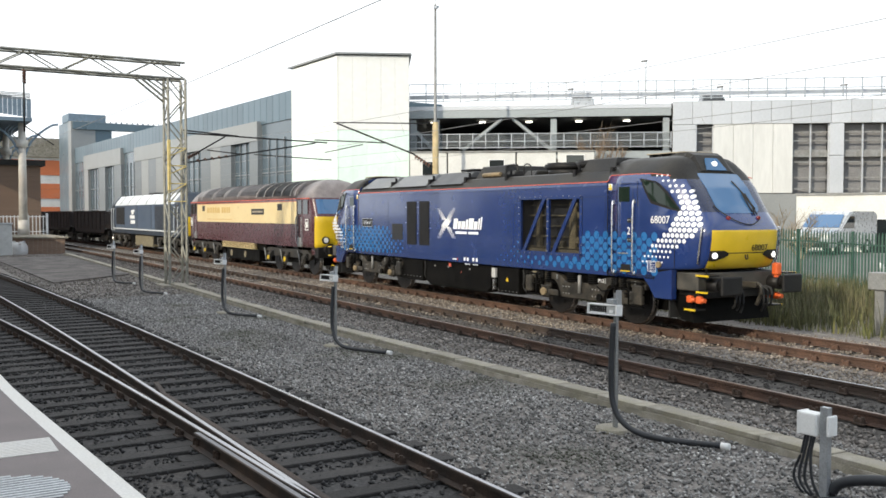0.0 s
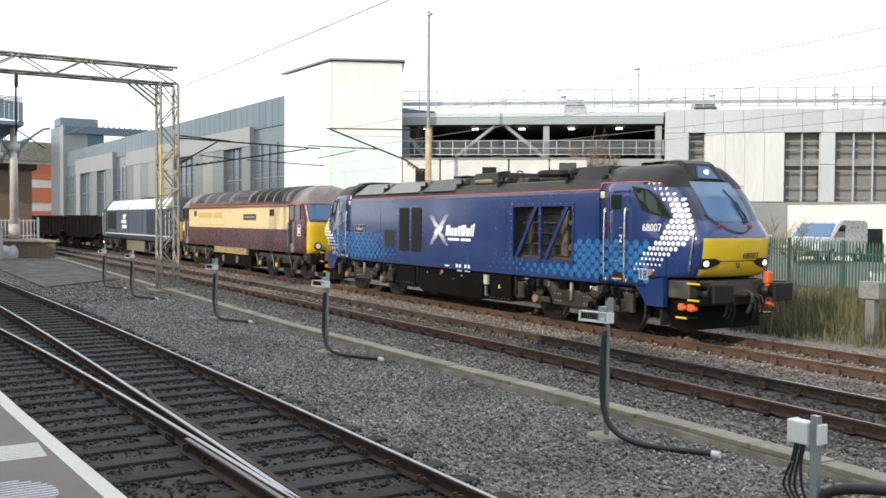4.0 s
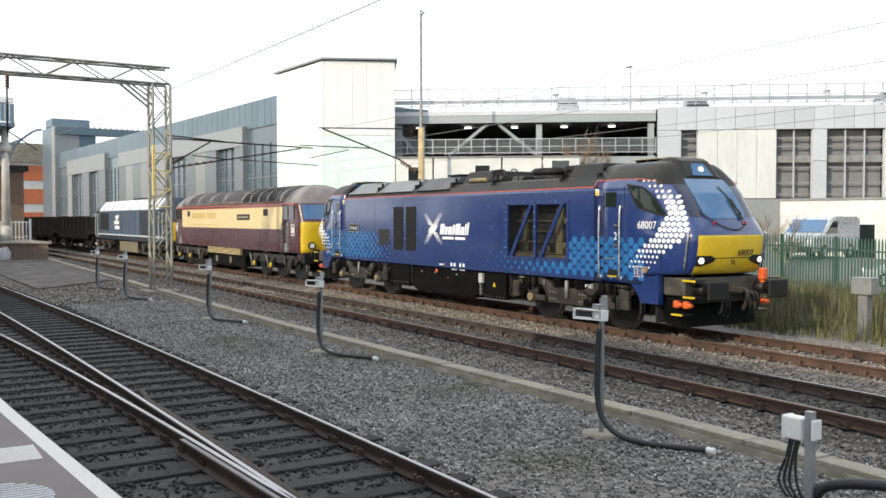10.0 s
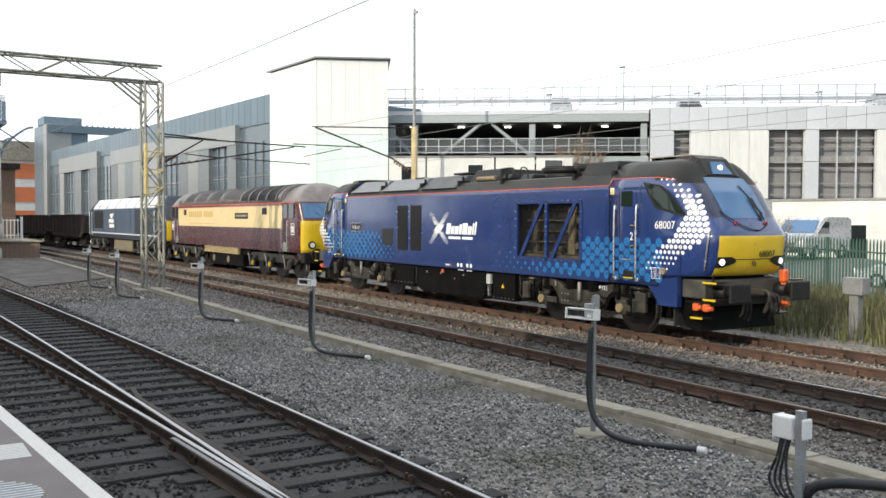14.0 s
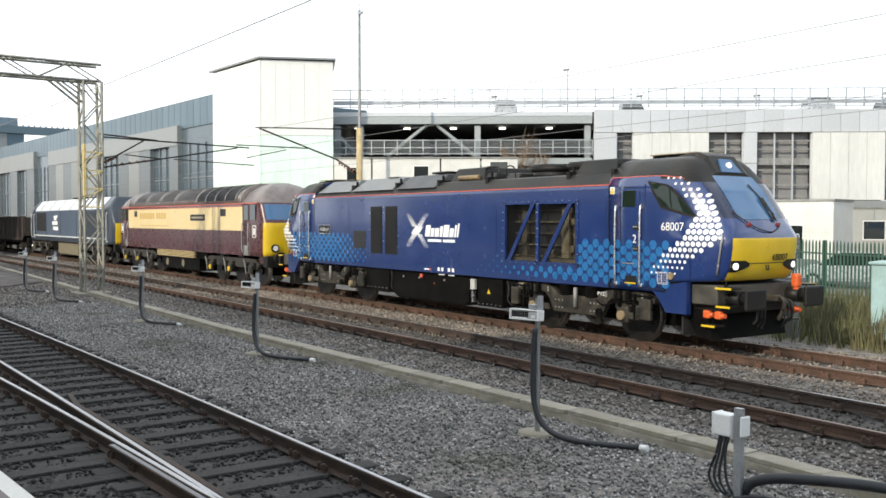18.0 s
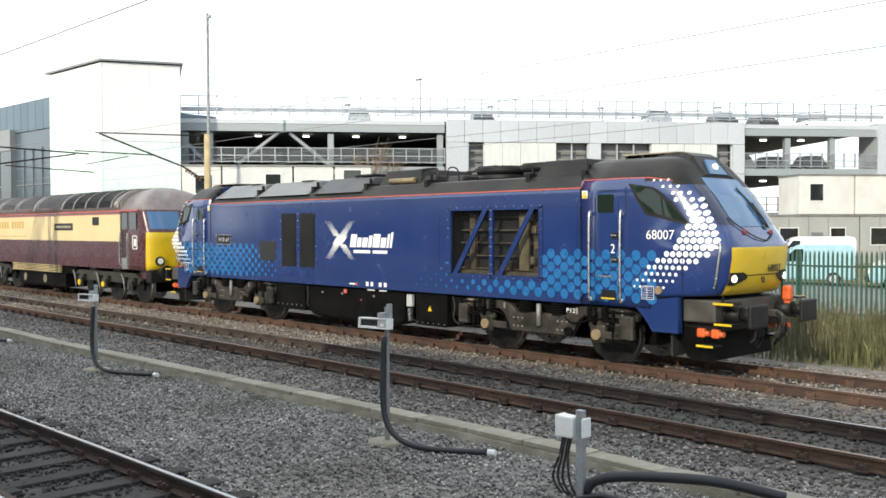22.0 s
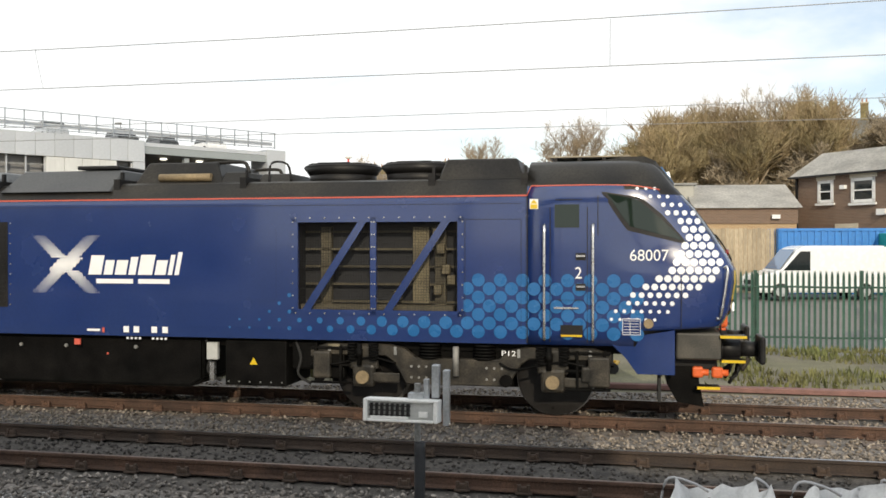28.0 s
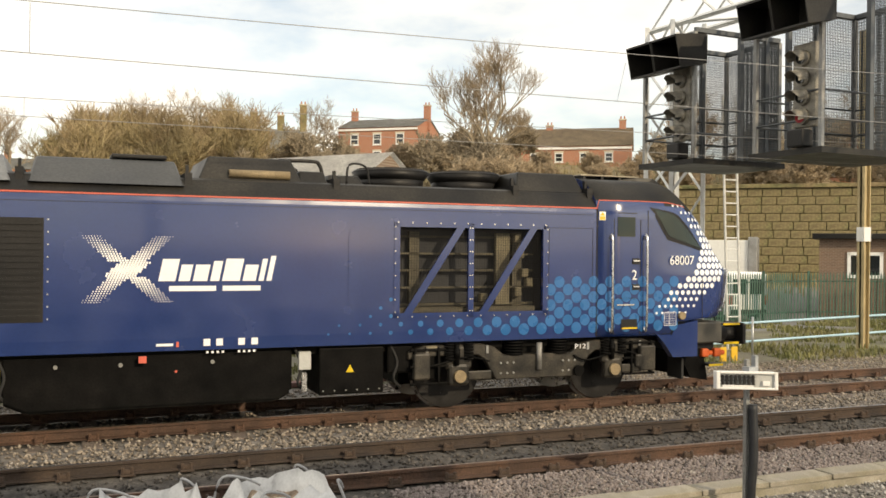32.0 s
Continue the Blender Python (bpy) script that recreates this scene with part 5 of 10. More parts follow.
trolley(-0.6, 19.7, 10)
trolley(0.25, 19.6, -8)
for k in range(7):
    t = thing("rail_length", "rusty length of old rail lying by the track", "rail", "old rails", at=pose(1.5 + 0.3 * k, 17.55 + 0.06 * k - 0.06 * (1.5 + 0.3 * k), -0.17, 0, 0, -3 + 0.4 * k))
    boxes("rail", "rail_pinkish", t, (-6 + k, 5.0, -0.05, 0.05, 0, 0.09), bevel=0.01)
    if k == 2:
        break


# ---- vehicles in the yard ----
def wheel_set(top, xs, y0, y1, r=0.32):
    for x in xs:
        for y, s in ((y0, -1), (y1, 1)):
            bm = bmesh.new()
            cyl(bm, (x, y - 0.1, r), (x, y + 0.1, r), r, seg=18)
            w = part("wheel", bm, "rubber", top)
            bm = bmesh.new()
            cyl(bm, (x, y + s * 0.09, r), (x, y + s * 0.115, r), r * 0.62, seg=14)
            part("hub", bm, "car_silver", w)


def build_van(x, y, turn, label, paint="car_white", L=5.0, H=1.95, W=1.9, z=None):
    top = thing("van", label, "van", "vans", at=pose(x, y, ground_z(x, y) if z is None else z, 0, 0, turn))
    bm = bmesh.new()
    h = L / 2
    prism(bm, [(-h, 0.28), (h - 0.1, 0.28), (h, 0.5), (h - 0.05, 0.92), (h - 0.95, 1.12), (h - 1.65, H - 0.12), (h - 2.0, H), (-h + 0.15, H), (-h, H - 0.15)], -W / 2, W / 2)
    bmesh.ops.bevel(bm, geom=bm.edges[:], offset=0.07, segments=2, affect="EDGES")
    part("body", bm, paint, top)
    for s in (-1, 1):
        bm = bmesh.new()
        prism(bm, [(h - 1.05, 1.14), (h - 2.1, 1.14), (h - 2.1, H - 0.22), (h - 1.72, H - 0.22)], s * W / 2 - 0.005, s * W / 2 + 0.012)
        part("side_window", bm, "glass_dark", top)
    bm = bmesh.new()
    g = [bm.verts.new(p) for p in ((h - 0.98, -W / 2 + 0.12, 1.16), (h - 0.98, W / 2 - 0.12, 1.16), (h - 1.60, W / 2 - 0.2, H - 0.16), (h - 1.60, -W / 2 + 0.2, H - 0.16))]
    for v in g:
        v.co += Vector((0.03, 0, 0.02))
    bm.faces.new(g)
    part("windscreen", bm, "glass_screen", top)
    for s in (-1, 1):
        boxes("headlamp", "plastic_white", top, (h - 0.12, h + 0.01, s * (W / 2 - 0.22) - 0.15, s * (W / 2 - 0.22) + 0.15, 0.66, 0.86), bevel=0.02)
        boxes("rear_window", "glass_dark", top, (-h - 0.012, -h + 0.01, s * 0.42 - 0.32, s * 0.42 + 0.32, 1.15, H - 0.3))
        boxes("tail_lamp", "red_line", top, (-h - 0.015, -h + 0.01, s * (W / 2 - 0.1) - 0.06, s * (W / 2 - 0.1) + 0.06, 0.7, 1.1))
    boxes("bumper", "rubber", top, (h - 0.1, h + 0.05, -W / 2 + 0.1, W / 2 - 0.1, 0.30, 0.50), (-h - 0.05, -h + 0.1, -W / 2 + 0.1, W / 2 - 0.1, 0.30, 0.50), bevel=0.03)
    boxes("grille", "rubber", top, (h - 0.06, h + 0.02, -0.45, 0.45, 0.58, 0.74))
    wheel_set(top, (-h + 0.95, h - 0.95), -W / 2 + 0.08, W / 2 - 0.08)
    return top


def build_car(x, y, turn, label, paint, z=None, L=4.2):
    top = thing("car", label, "car", "parked cars", at=pose(x, y, ground_z(x, y) if z is None else z, 0, 0, turn))
    h = L / 2
    bm = bmesh.new()
    prism(bm, [(-h, 0.3), (h, 0.3), (h, 0.65), (h - 0.9, 0.92), (-h + 0.25, 0.95), (-h, 0.75)], -0.87, 0.87)
    bmesh.ops.bevel(bm, geom=bm.edges[:], offset=0.09, segments=2, affect="EDGES")
    part("body", bm, paint, top)
    bm = bmesh.new()
    prism(bm, [(h - 1.0, 0.90), (-h + 0.25, 0.90), (-h + 0.75, 1.42), (h - 1.75, 1.45)], -0.76, 0.76)
    bmesh.ops.bevel(bm, geom=bm.edges[:], offset=0.08, segments=2, affect="EDGES")
    part("cabin", bm, "glass_dark", top)
    bm = bmesh.new()
    prism(bm, [(-h + 0.78, 1.43), (-h + 0.85, 1.475), (h - 1.85, 1.475), (h - 1.78, 1.43)], -0.68, 0.68)
    part("roof", bm, paint, top)
    wheel_set(top, (-h + 0.8, h - 0.8), -0.8, 0.8, 0.31)
    boxes("headlamp", "plastic_white", top, (h - 0.1, h + 0.02, -0.8, -0.5, 0.6, 0.74), (h - 0.1, h + 0.02, 0.5, 0.8, 0.6, 0.74), bevel=0.02)


build_van(8.8, 38.8, 190, "white panel van parked behind the fence", L=5.2, H=2.1)
build_van(-3.8, 52.0, 178, "white car-derived van in the yard", H=2.1, L=4.2)
build_van(19.6, 32.5, 20, "large white delivery van in the yard", H=3.05, L=6.2, W=2.1, z=0.25)
build_van(29.2, 32.6, 80, "white works van seen from behind", H=2.1)
build_van(23.0, 43.0, 190, "white pickup van near the sheds", H=1.8)
build_van(-27.0, 37.2, 278, "pale silver-blue works van parked behind the green fence", "car_silver", H=1.9, L=4.3, W=2.0)
build_cabin(-3.4, 3.4, 0, 0.02, 3.9, pose(-30.5, 44.0, -0.42, 0, 0, 12), window=(0.6, 1.8, 0.6, 2.6))
build_van(-22.6, 51.5, 210, "white van parked before the cabins", H=2.2)
build_van(-16.8, 53.2, 215, "white van parked in the yard", H=2.2)
build_van(-19.6, 44.6, 205, "pale blue works van parked in the yard", "car_blue", L=4.4, H=1.95)
build_van(-14.9, 46.2, 205, "pale blue van parked beside the cabins", "car_blue", L=4.4, H=1.95)
build_car(-21.0, 35.5, 215, "silver car in the yard", "car_silver")
random.seed(5)
for k in range(11):
    build_car(-25.0 + 2.3 * k, 80 + 1.2 * (k % 3), 95, ("dark", "silver", "white")[k % 3] + " car in the far car park", ("car_dark", "car_silver", "car_white")[k % 3], z=0.6)
# cars on the decks of the car park
for x, y, z, p in ((33.5, 6, 6.96, "car_white"), (36.8, 7, 6.96, "car_silver"), (39.8, 6, 6.96, "car_dark"), (26, 5, 10.46, "car_silver"), (32, 6, 10.46, "car_dark"), (36, 7, 10.46, "car_dark"), (40, 6, 10.46, "car_white"), (2, 6, 10.46, "car_silver"), (12, 7, 10.46, "car_dark")):
    q = PARK @ Vector((x, y, z))
    build_car(q.x, q.y, 52 + 90, "car parked on a car park deck", p, z=q.z)


# ---- yard buildings ----
def gabled(name, label, at, w, d, eaves, ridge, wall, roof, windows=(), doors=(), base=0.0, chimneys=(), hipped=False, storeys_band=None):
    """A house with a pitched roof: ridge along x; windows as (x, z, width, height) on the front (-y)."""
    top = thing(name, label, "building", "yard buildings" if name == "shed" else "", at=at)
    boxes("wall", wall, top, (-w / 2, w / 2, 0, d, base, eaves))
    bm = bmesh.new()
    o = 0.25
    inx = d * 0.45 if hipped else 0.0
    a = [bm.verts.new(p) for p in ((-w / 2 - o, -o, eaves), (w / 2 + o, -o, eaves), (w / 2 + o - inx, d / 2, ridge), (-w / 2 - o + inx, d / 2, ridge), (-w / 2 - o, d + o, eaves), (w / 2 + o, d + o, eaves))]
    bm.faces.new((a[0], a[1], a[2], a[3])), bm.faces.new((a[3], a[2], a[5], a[4]))
    if hipped:
        bm.faces.new((a[1], a[5], a[2])), bm.faces.new((a[0], a[3], a[4]))
    bmesh.ops.solidify(bm, geom=bm.faces[:], thickness=0.14)
    bmesh.ops.recalc_face_normals(bm, faces=bm.faces[:])
    part("roof", bm, roof, top)
    if not hipped:
        for s in (-1, 1):
            bm = bmesh.new()
            x0 = s * w / 2
            vs = [(x0 - s * 0.3, 0, eaves), (x0 - s * 0.3, d, eaves), (x0 - s * 0.3, d / 2, ridge - 0.12)]
            lo = [bm.verts.new(p) for p in vs]
            hi = [bm.verts.new((x0, p[1], p[2])) for p in vs]
            bm.faces.new(lo), bm.faces.new(hi[::-1])
            for k in range(3):
                bm.faces.new((lo[k], hi[k], hi[(k + 1) % 3], lo[(k + 1) % 3]))
            bmesh.ops.recalc_face_normals(bm, faces=bm.faces[:])
            part("gable", bm, wall, top)
    for x, z, ww, hh in windows:
        wn2 = boxes("window", "glass_dark", top, (x - ww / 2, x + ww / 2, -0.02, 0.03, z, z + hh))
        f = 0.15
        boxes("window_frame", "window_white", wn2, (x - ww / 2 - 0.02, x - ww / 2 + f, -0.06, -0.02, z, z + hh), (x + ww / 2 - f, x + ww / 2 + 0.02, -0.06, -0.02, z, z + hh),
              (x - ww / 2, x + ww / 2, -0.06, -0.02, z + hh - f, z + hh), (x - ww / 2, x + ww / 2, -0.06, -0.02, z, z + f), (x - ww / 2, x + ww / 2, -0.06, -0.02, z + hh * 0.47, z + hh * 0.53))
        boxes("sill", "window_white", wn2, (x - ww / 2 - 0.12, x + ww / 2 + 0.12, -0.14, -0.02, z - 0.14, z - 0.02))
        boxes("lintel", "lintel", wn2, (x - ww / 2 - 0.12, x + ww / 2 + 0.12, -0.05, -0.01, z + hh + 0.01, z + hh + 0.26))
    if name == "brick_house":
        boxes("cornice", "window_white", top, (-w / 2 - 0.1, w / 2 + 0.1, -0.22, 0.0, eaves - 0.55, eaves - 0.2))
    for x, z, ww, hh in doors:
        boxes("door", "window_white", top, (x - ww / 2, x + ww / 2, -0.06, 0.0, z, z + hh))
    for x, y, h in chimneys:
        c = boxes("chimney", wall, top, (x - 0.55, x + 0.55, y - 0.4, y + 0.4, eaves, h))
        boxes("chimney_cap", "lintel", c, (x - 0.65, x + 0.65, y - 0.5, y + 0.5, h, h + 0.2))
        for k in (-0.3, 0.3):
            bm = bmesh.new()
            cyl(bm, (x + k, y, h + 0.2), (x + k, y, h + 0.7), 0.14, 0.12, 8)
            part("chimney_pot", bm, "brick_red", c)
    return top


M["brick_tan"] = brick_mat("brick_tan", (0.45, 0.30, 0.16), (0.36, 0.23, 0.12), (0.48, 0.40, 0.28))
M["slate_pale"] = mat("slate_pale", (0.60, 0.585, 0.55), 0.7, var=0.2, scale=0.8, fine=9)
M["roof_red"] = mat("roof_red", (0.34, 0.07, 0.05), 0.6, var=0.2, scale=0.8, fine=9)
M["shed_grey"] = mat("shed_grey", (0.40, 0.39, 0.35), 0.6, var=0.05, scale=0.5, fine=8)
M["lintel"] = mat("lintel", (0.55, 0.50, 0.40), 0.8, var=0.1)
# brown brick two-storey building with an outside stair
yard_house = gabled("workshop_building", "dark brown brick two-storey railway building with slate roof", pose(13.9, 48.97, 0, 0, 0, -56), 10.14, 4.6, 6.15, 7.6, "brick_brown", "slate_pale",
                    [(-2.95, 4.69, 1.0, 1.17), (-0.57, 4.62, 1.41, 1.24), (1.78, 4.61, 1.03, 1.2), (2.6, 2.1, 1.1, 1.2), (-1.6, 2.1, 1.2, 1.2)], [(4.42, 3.89, 0.97, 1.85)], -0.6)
for y0 in (1.25, 2.75):
    g = boxes("window", "glass_dark", yard_house, (5.06, 5.10, y0, y0 + 0.62, 4.6, 5.85))
    boxes("window_frame", "window_white", g, (5.10, 5.13, y0 - 0.05, y0 + 0.08, 4.55, 5.9), (5.10, 5.13, y0 + 0.54, y0 + 0.67, 4.55, 5.9), (5.10, 5.13, y0, y0 + 0.62, 5.75, 5.9), (5.10, 5.13, y0, y0 + 0.62, 4.55, 4.7), (5.10, 5.13, y0, y0 + 0.62, 5.15, 5.25))
boxes("gutter", "loco_black", yard_house, (-5.3, 5.3, -0.36, -0.24, 6.06, 6.16))
boxes("down_pipe", "loco_black", yard_house, (-4.95, -4.85, -0.12, 0.0, -0.4, 6.1))
boxes("wall_lamp", "plastic_white", yard_house, (-1.9, -1.6, -0.2, 0.0, 5.35, 5.55))
boxes("wall_box", "plastic_white", yard_house, (0.3, 0.8, -0.15, 0.0, 3.95, 4.25))
for z0 in range(12):
    boxes("stair_tread", "yellow_plant" if z0 % 6 == 0 else "galv_dull", yard_house, (5.0 + 0.28 * z0, 5.3 + 0.28 * z0, -1.2, -0.2, 3.84 - 0.33 * z0, 3.89 - 0.33 * z0))
boxes("stair_landing", "galv_dull", yard_house, (2.7, 5.1, -1.2, 0, 3.76, 3.86))
for a, b in (((2.7, -1.2, 4.9), (5.0, -1.2, 4.9)), ((5.0, -1.2, 4.9), (8.4, -1.2, 0.9)), ((2.7, -1.2, 4.4), (5.0, -1.2, 4.4)), ((5.0, -1.2, 4.4), (8.4, -1.2, 0.45)), ((2.7, -1.2, 3.86), (2.7, -1.2, 4.9)), ((5.0, -1.2, 3.86), (5.0, -1.2, 4.9)), ((3.85, -1.2, 3.86), (3.85, -1.2, 4.9)), ((2.7, 0, 4.9), (2.7, -1.2, 4.9))):
    bm = bmesh.new()
    cyl(bm, a, b, 0.045, seg=6)
    part("stair_rail", bm, "yellow_plant", yard_house)
gabled("shed", "low brick shed with a slate roof", pose(7.85, 49, 0, 0, 0, 2), 4.9, 7.0, 4.35, 5.75, "brick_tan", "slate_pale", (), (), -0.4)
t2 = thing("brick_band", "dark brick parapet band on a shed front", "brickwork", at=pose(7.85, 49, 0, 0, 0, 2))
boxes("band", "brick_brown", t2, (-2.5, 2.5, -0.06, -0.005, 3.55, 4.32))
boxes("flood_lamp", "plastic_white", t2, (1.2, 1.6, -0.25, -0.06, 3.8, 4.0))
t = thing("lean_to_shed", "low brick lean-to shed with a pale sloping roof", "building", "yard buildings", at=pose(16.75, 44.7, 0.05, 0, 0, -23.5))
bm = bmesh.new()
prism(bm, [(0, -0.6), (4.8, -0.6), (4.8, 3.35), (0, 4.45)], 0, 6)
part("wall", bm, "brick_brown", t)
# sunlit end of the same shed; the light is put into paler tan brick
bm = bmesh.new()
prism(bm, [(4.8, -0.6), (9.5, -0.6), (9.5, 3.2), (4.8, 3.3)], 0.15, 6)
part("end_wall", bm, "brick_tan", t)
bm = bmesh.new()
prism(bm, [(-0.2, 4.52), (4.8, 3.40), (9.8, 3.25), (9.8, 3.40), (4.85, 3.55), (-0.2, 4.67)], -0.3, 6.3)
part("roof", bm, "slate_pale", t)
boxes("sign", "yellow_plant", t, (1.45, 2.15, -0.04, -0.01, 3.15, 3.62))
boxes("window", "window_white", t, (6.2, 6.9, 0.10, 0.16, 1.7, 2.6))
t = thing("flatbed_truck", "white box-bodied truck seen from behind", "truck", at=pose(14.35, 29.9, -0.45, 0, 0, -25))
boxes("body", "car_white", t, (-1.42, 1.42, 0, 4.4, 1.0, 2.55), bevel=0.04)
boxes("tailboard", "car_white", t, (-1.36, 1.36, -0.05, 0.0, 1.08, 2.5), bevel=0.02)
boxes("chassis", "loco_black", t, (-1.1, 1.1, 0.1, 6.0, 0.55, 1.0))
boxes("cab", "car_white", t, (-1.1, 1.1, 4.5, 6.2, 0.7, 2.6), bevel=0.12)
for s in (-1, 1):
    c = boxes("chevron_board", "yellow_plant", t, (s * 1.22 - 0.13, s * 1.22 + 0.13, -0.075, -0.05, 2.08, 2.42))
    bm = bmesh.new()
    for k in range(3):
        prism(bm, [(s * 1.22 - 0.13, 2.10 + 0.11 * k), (s * 1.22 + 0.13, 2.16 + 0.11 * k), (s * 1.22 + 0.13, 2.21 + 0.11 * k), (s * 1.22 - 0.13, 2.15 + 0.11 * k)], -0.085, -0.075)
    part("stripe", bm, "red_line", c)
    boxes("tail_lamp", "red_line", t, (s * 1.0 - 0.25, s * 1.0 + 0.25, -0.06, 0.02, 0.82, 0.96))
    for yy in (1.0, 5.2):
        bm = bmesh.new()
        cyl(bm, (s * 1.1 - 0.14, yy, 0.42), (s * 1.1 + 0.14, yy, 0.42), 0.42, seg=18)
        part("wheel", bm, "rubber", t)
boxes("bumper_bar", "yellow_plant", t, (-0.5, 0.5, -0.05, 0.02, 0.80, 0.92))
t = thing("mesh_stillage", "dark mesh stillage with a yellow top rail", "stillage", at=pose(15.2, 34.2, -0.45, 0, 0, -24))
for k in range(9):
    boxes("bar", "loco_black", t, (-1.3 + 0.32 * k, -1.24 + 0.32 * k, -0.03, 0.03, 0, 3.0))
boxes("panel", "rubber", t, (-1.3, 1.3, 0.04, 1.2, 0, 2.95))
boxes("top_rail", "yellow_plant", t, (-1.6, 1.7, -0.06, 0.06, 3.0, 3.1))
t = thing("shed", "large pale grey metal-clad shed", "building", "yard buildings", at=pose(2.25, 50.5, 0))
boxes("wall", "shed_grey", t, (-3.15, 3.15, 0, 8, -0.4, 5.65), bevel=0.03)
for k in range(21):
    boxes("rib", "shed_grey", t, (-3.1 + 0.3 * k, -3.05 + 0.3 * k, -0.02, 0, 0, 5.6))
boxes("roof", "galv_dull", t, (-3.3, 3.3, -0.12, 8.1, 5.65, 5.75))
boxes("flood_lamp", "galv", t, (0.2, 0.6, -0.4, -0.05, 4.6, 4.85))
for x, w, m, lab, zz, yy in ((11.1, 6.0, "box_blue", "bright blue steel storage container", 2.85, 42.2), (13.7, 2.8, "teal_deep", "teal green steel container", 2.62, 40.2), (-2.7, 4.5, "box_red", "faded orange-red steel storage container", 2.6, 61.0), (3.3, 3.0, "olive", "dark green corrugated shed", 2.2, 44.0)):
    t = thing("storage_container", lab, "container", "containers", at=pose(x, yy, ground_z(x, yy), 0, 0, 2))
    boxes("body", m, t, (-w / 2, w / 2, 0, 2.4, 0, zz), bevel=0.03)
    for k in range(int(w / 0.28)):
        boxes("rib", m, t, (-w / 2 + 0.1 + 0.28 * k, -w / 2 + 0.22 + 0.28 * k, -0.04, 0, 0.12, zz - 0.12))
    boxes("top_rail", m, t, (-w / 2, w / 2, -0.06, 0, zz - 0.12, zz))
t = thing("timber_fence", "weathered pale timber boundary fence", "fence")
for k in range(28):
    x = 2.9 + 0.19 * k
    boxes("board", "timber_pale", t, (x, x + 0.17, 42.5, 42.54, ground_z(x, 42.5), ground_z(x, 42.5) + 2.85 + 0.03 * math.sin(k * 1.7)))
boxes("rail", "timber_pale", t, (2.9, 8.2, 42.44, 42.5, 0.9, 1.0))
t = thing("boundary_wall", "pale concrete boundary wall in the yard", "wall", at=pose(-9, 62, 0.1))
for k in range(2):
    boxes("wall_panel", "cabin", t, (-1.5 + 1.8 * k, 0.26 + 1.8 * k, 0, 0.15, 0, 1.8 + 0.2 * k))

gabled("shed", "small shed with a red tiled roof", pose(32.6, 64, 0, 0, 0, -20), 5.0, 5, 5.0, 6.7, "stone_wall", "roof_red", (), (), -0.4, [(2.0, 2.5, 6.9)])
# brick hut, white store and stone retaining wall near the signal gantry
t = thing("lineside_hut", "flat-roofed brown brick lineside hut", "building", "yard buildings", at=pose(36.5, 29.1, -0.5, 0, 0, -49))
boxes("wall", "brick_brown", t, (-3.2, 3.4, 0, 4, 0, 3.6))
boxes("roof", "roof_black", t, (-3.5, 3.7, -0.4, 4.3, 3.6, 3.85), bevel=0.02)
w = boxes("window", "glass_dark", t, (-1.9, -0.6, -0.03, 0.02, 1.9, 2.9))
boxes("window_frame", "window_white", w, (-2.0, -0.5, -0.06, -0.03, 2.85, 3.0), (-2.0, -0.5, -0.06, -0.03, 1.8, 1.95), (-2.0, -1.85, -0.06, -0.03, 1.8, 3.0), (-0.65, -0.5, -0.06, -0.03, 1.8, 3.0))
w = boxes("window", "glass_dark", t, (0.7, 2.8, -0.03, 0.02, 1.6, 3.1))
boxes("window_frame", "window_white", w, (0.6, 2.9, -0.06, -0.03, 3.05, 3.2), (0.6, 2.9, -0.06, -0.03, 1.5, 1.65), (1.7, 1.8, -0.06, -0.03, 1.6, 3.1))
t = thing("store_box", "white flat-roofed storage box", "building", "yard buildings", at=pose(29.4, 34.6, -0.5, 0, 0, -46))
boxes("body", "cabin", t, (-2.4, 2.6, 0, 3, 0, 3.5), bevel=0.03)
boxes("end_panel", "galv_dull", t, (2.6, 3.0, -0.1, 3, 0, 3.65), bevel=0.03)
random.seed(9)
t = tagged(new("wall_retaining"), "mossy coursed stone retaining wall", "wall", kind="structure")
t.matrix_basis = pose(44.6, 43.2, 0, 0, 0, -46.2)
boxes("backing", "stone_wall", t, (-16, 26, 0.25, 0.9, -0.8, 6.5))
blocks = []
for k in range(5):
    bm = bmesh.new()
    box(bm, 0, 0.86 + 0.12 * k, 0, 0.3, 0, 0.50, bevel=0.03)
    o = part("stone_block", bm, "stone_wall", t)
    blocks.append(o.data)
    bpy.data.objects.remove(o)
n = 0
for r in range(13):
    x = -9.0 - 0.4 * (r % 2)
    while x < 16:
        k = random.randrange(5)
        if n < 298:
            share("stone_block", blocks[k], t, pose(x, 0.03 * random.random(), -0.4 + 0.53 * r))
        n += 1
        x += 0.90 + 0.12 * k
boxes("coping", "stone_wall", t, (-16, 26, -0.15, 0.9, 6.5, 6.75), bevel=0.03)


# ---- houses on the hill ----
def window_grid(cols, zs, ww, hh):
    return [(x, z, ww, hh) for z in zs for x in cols]


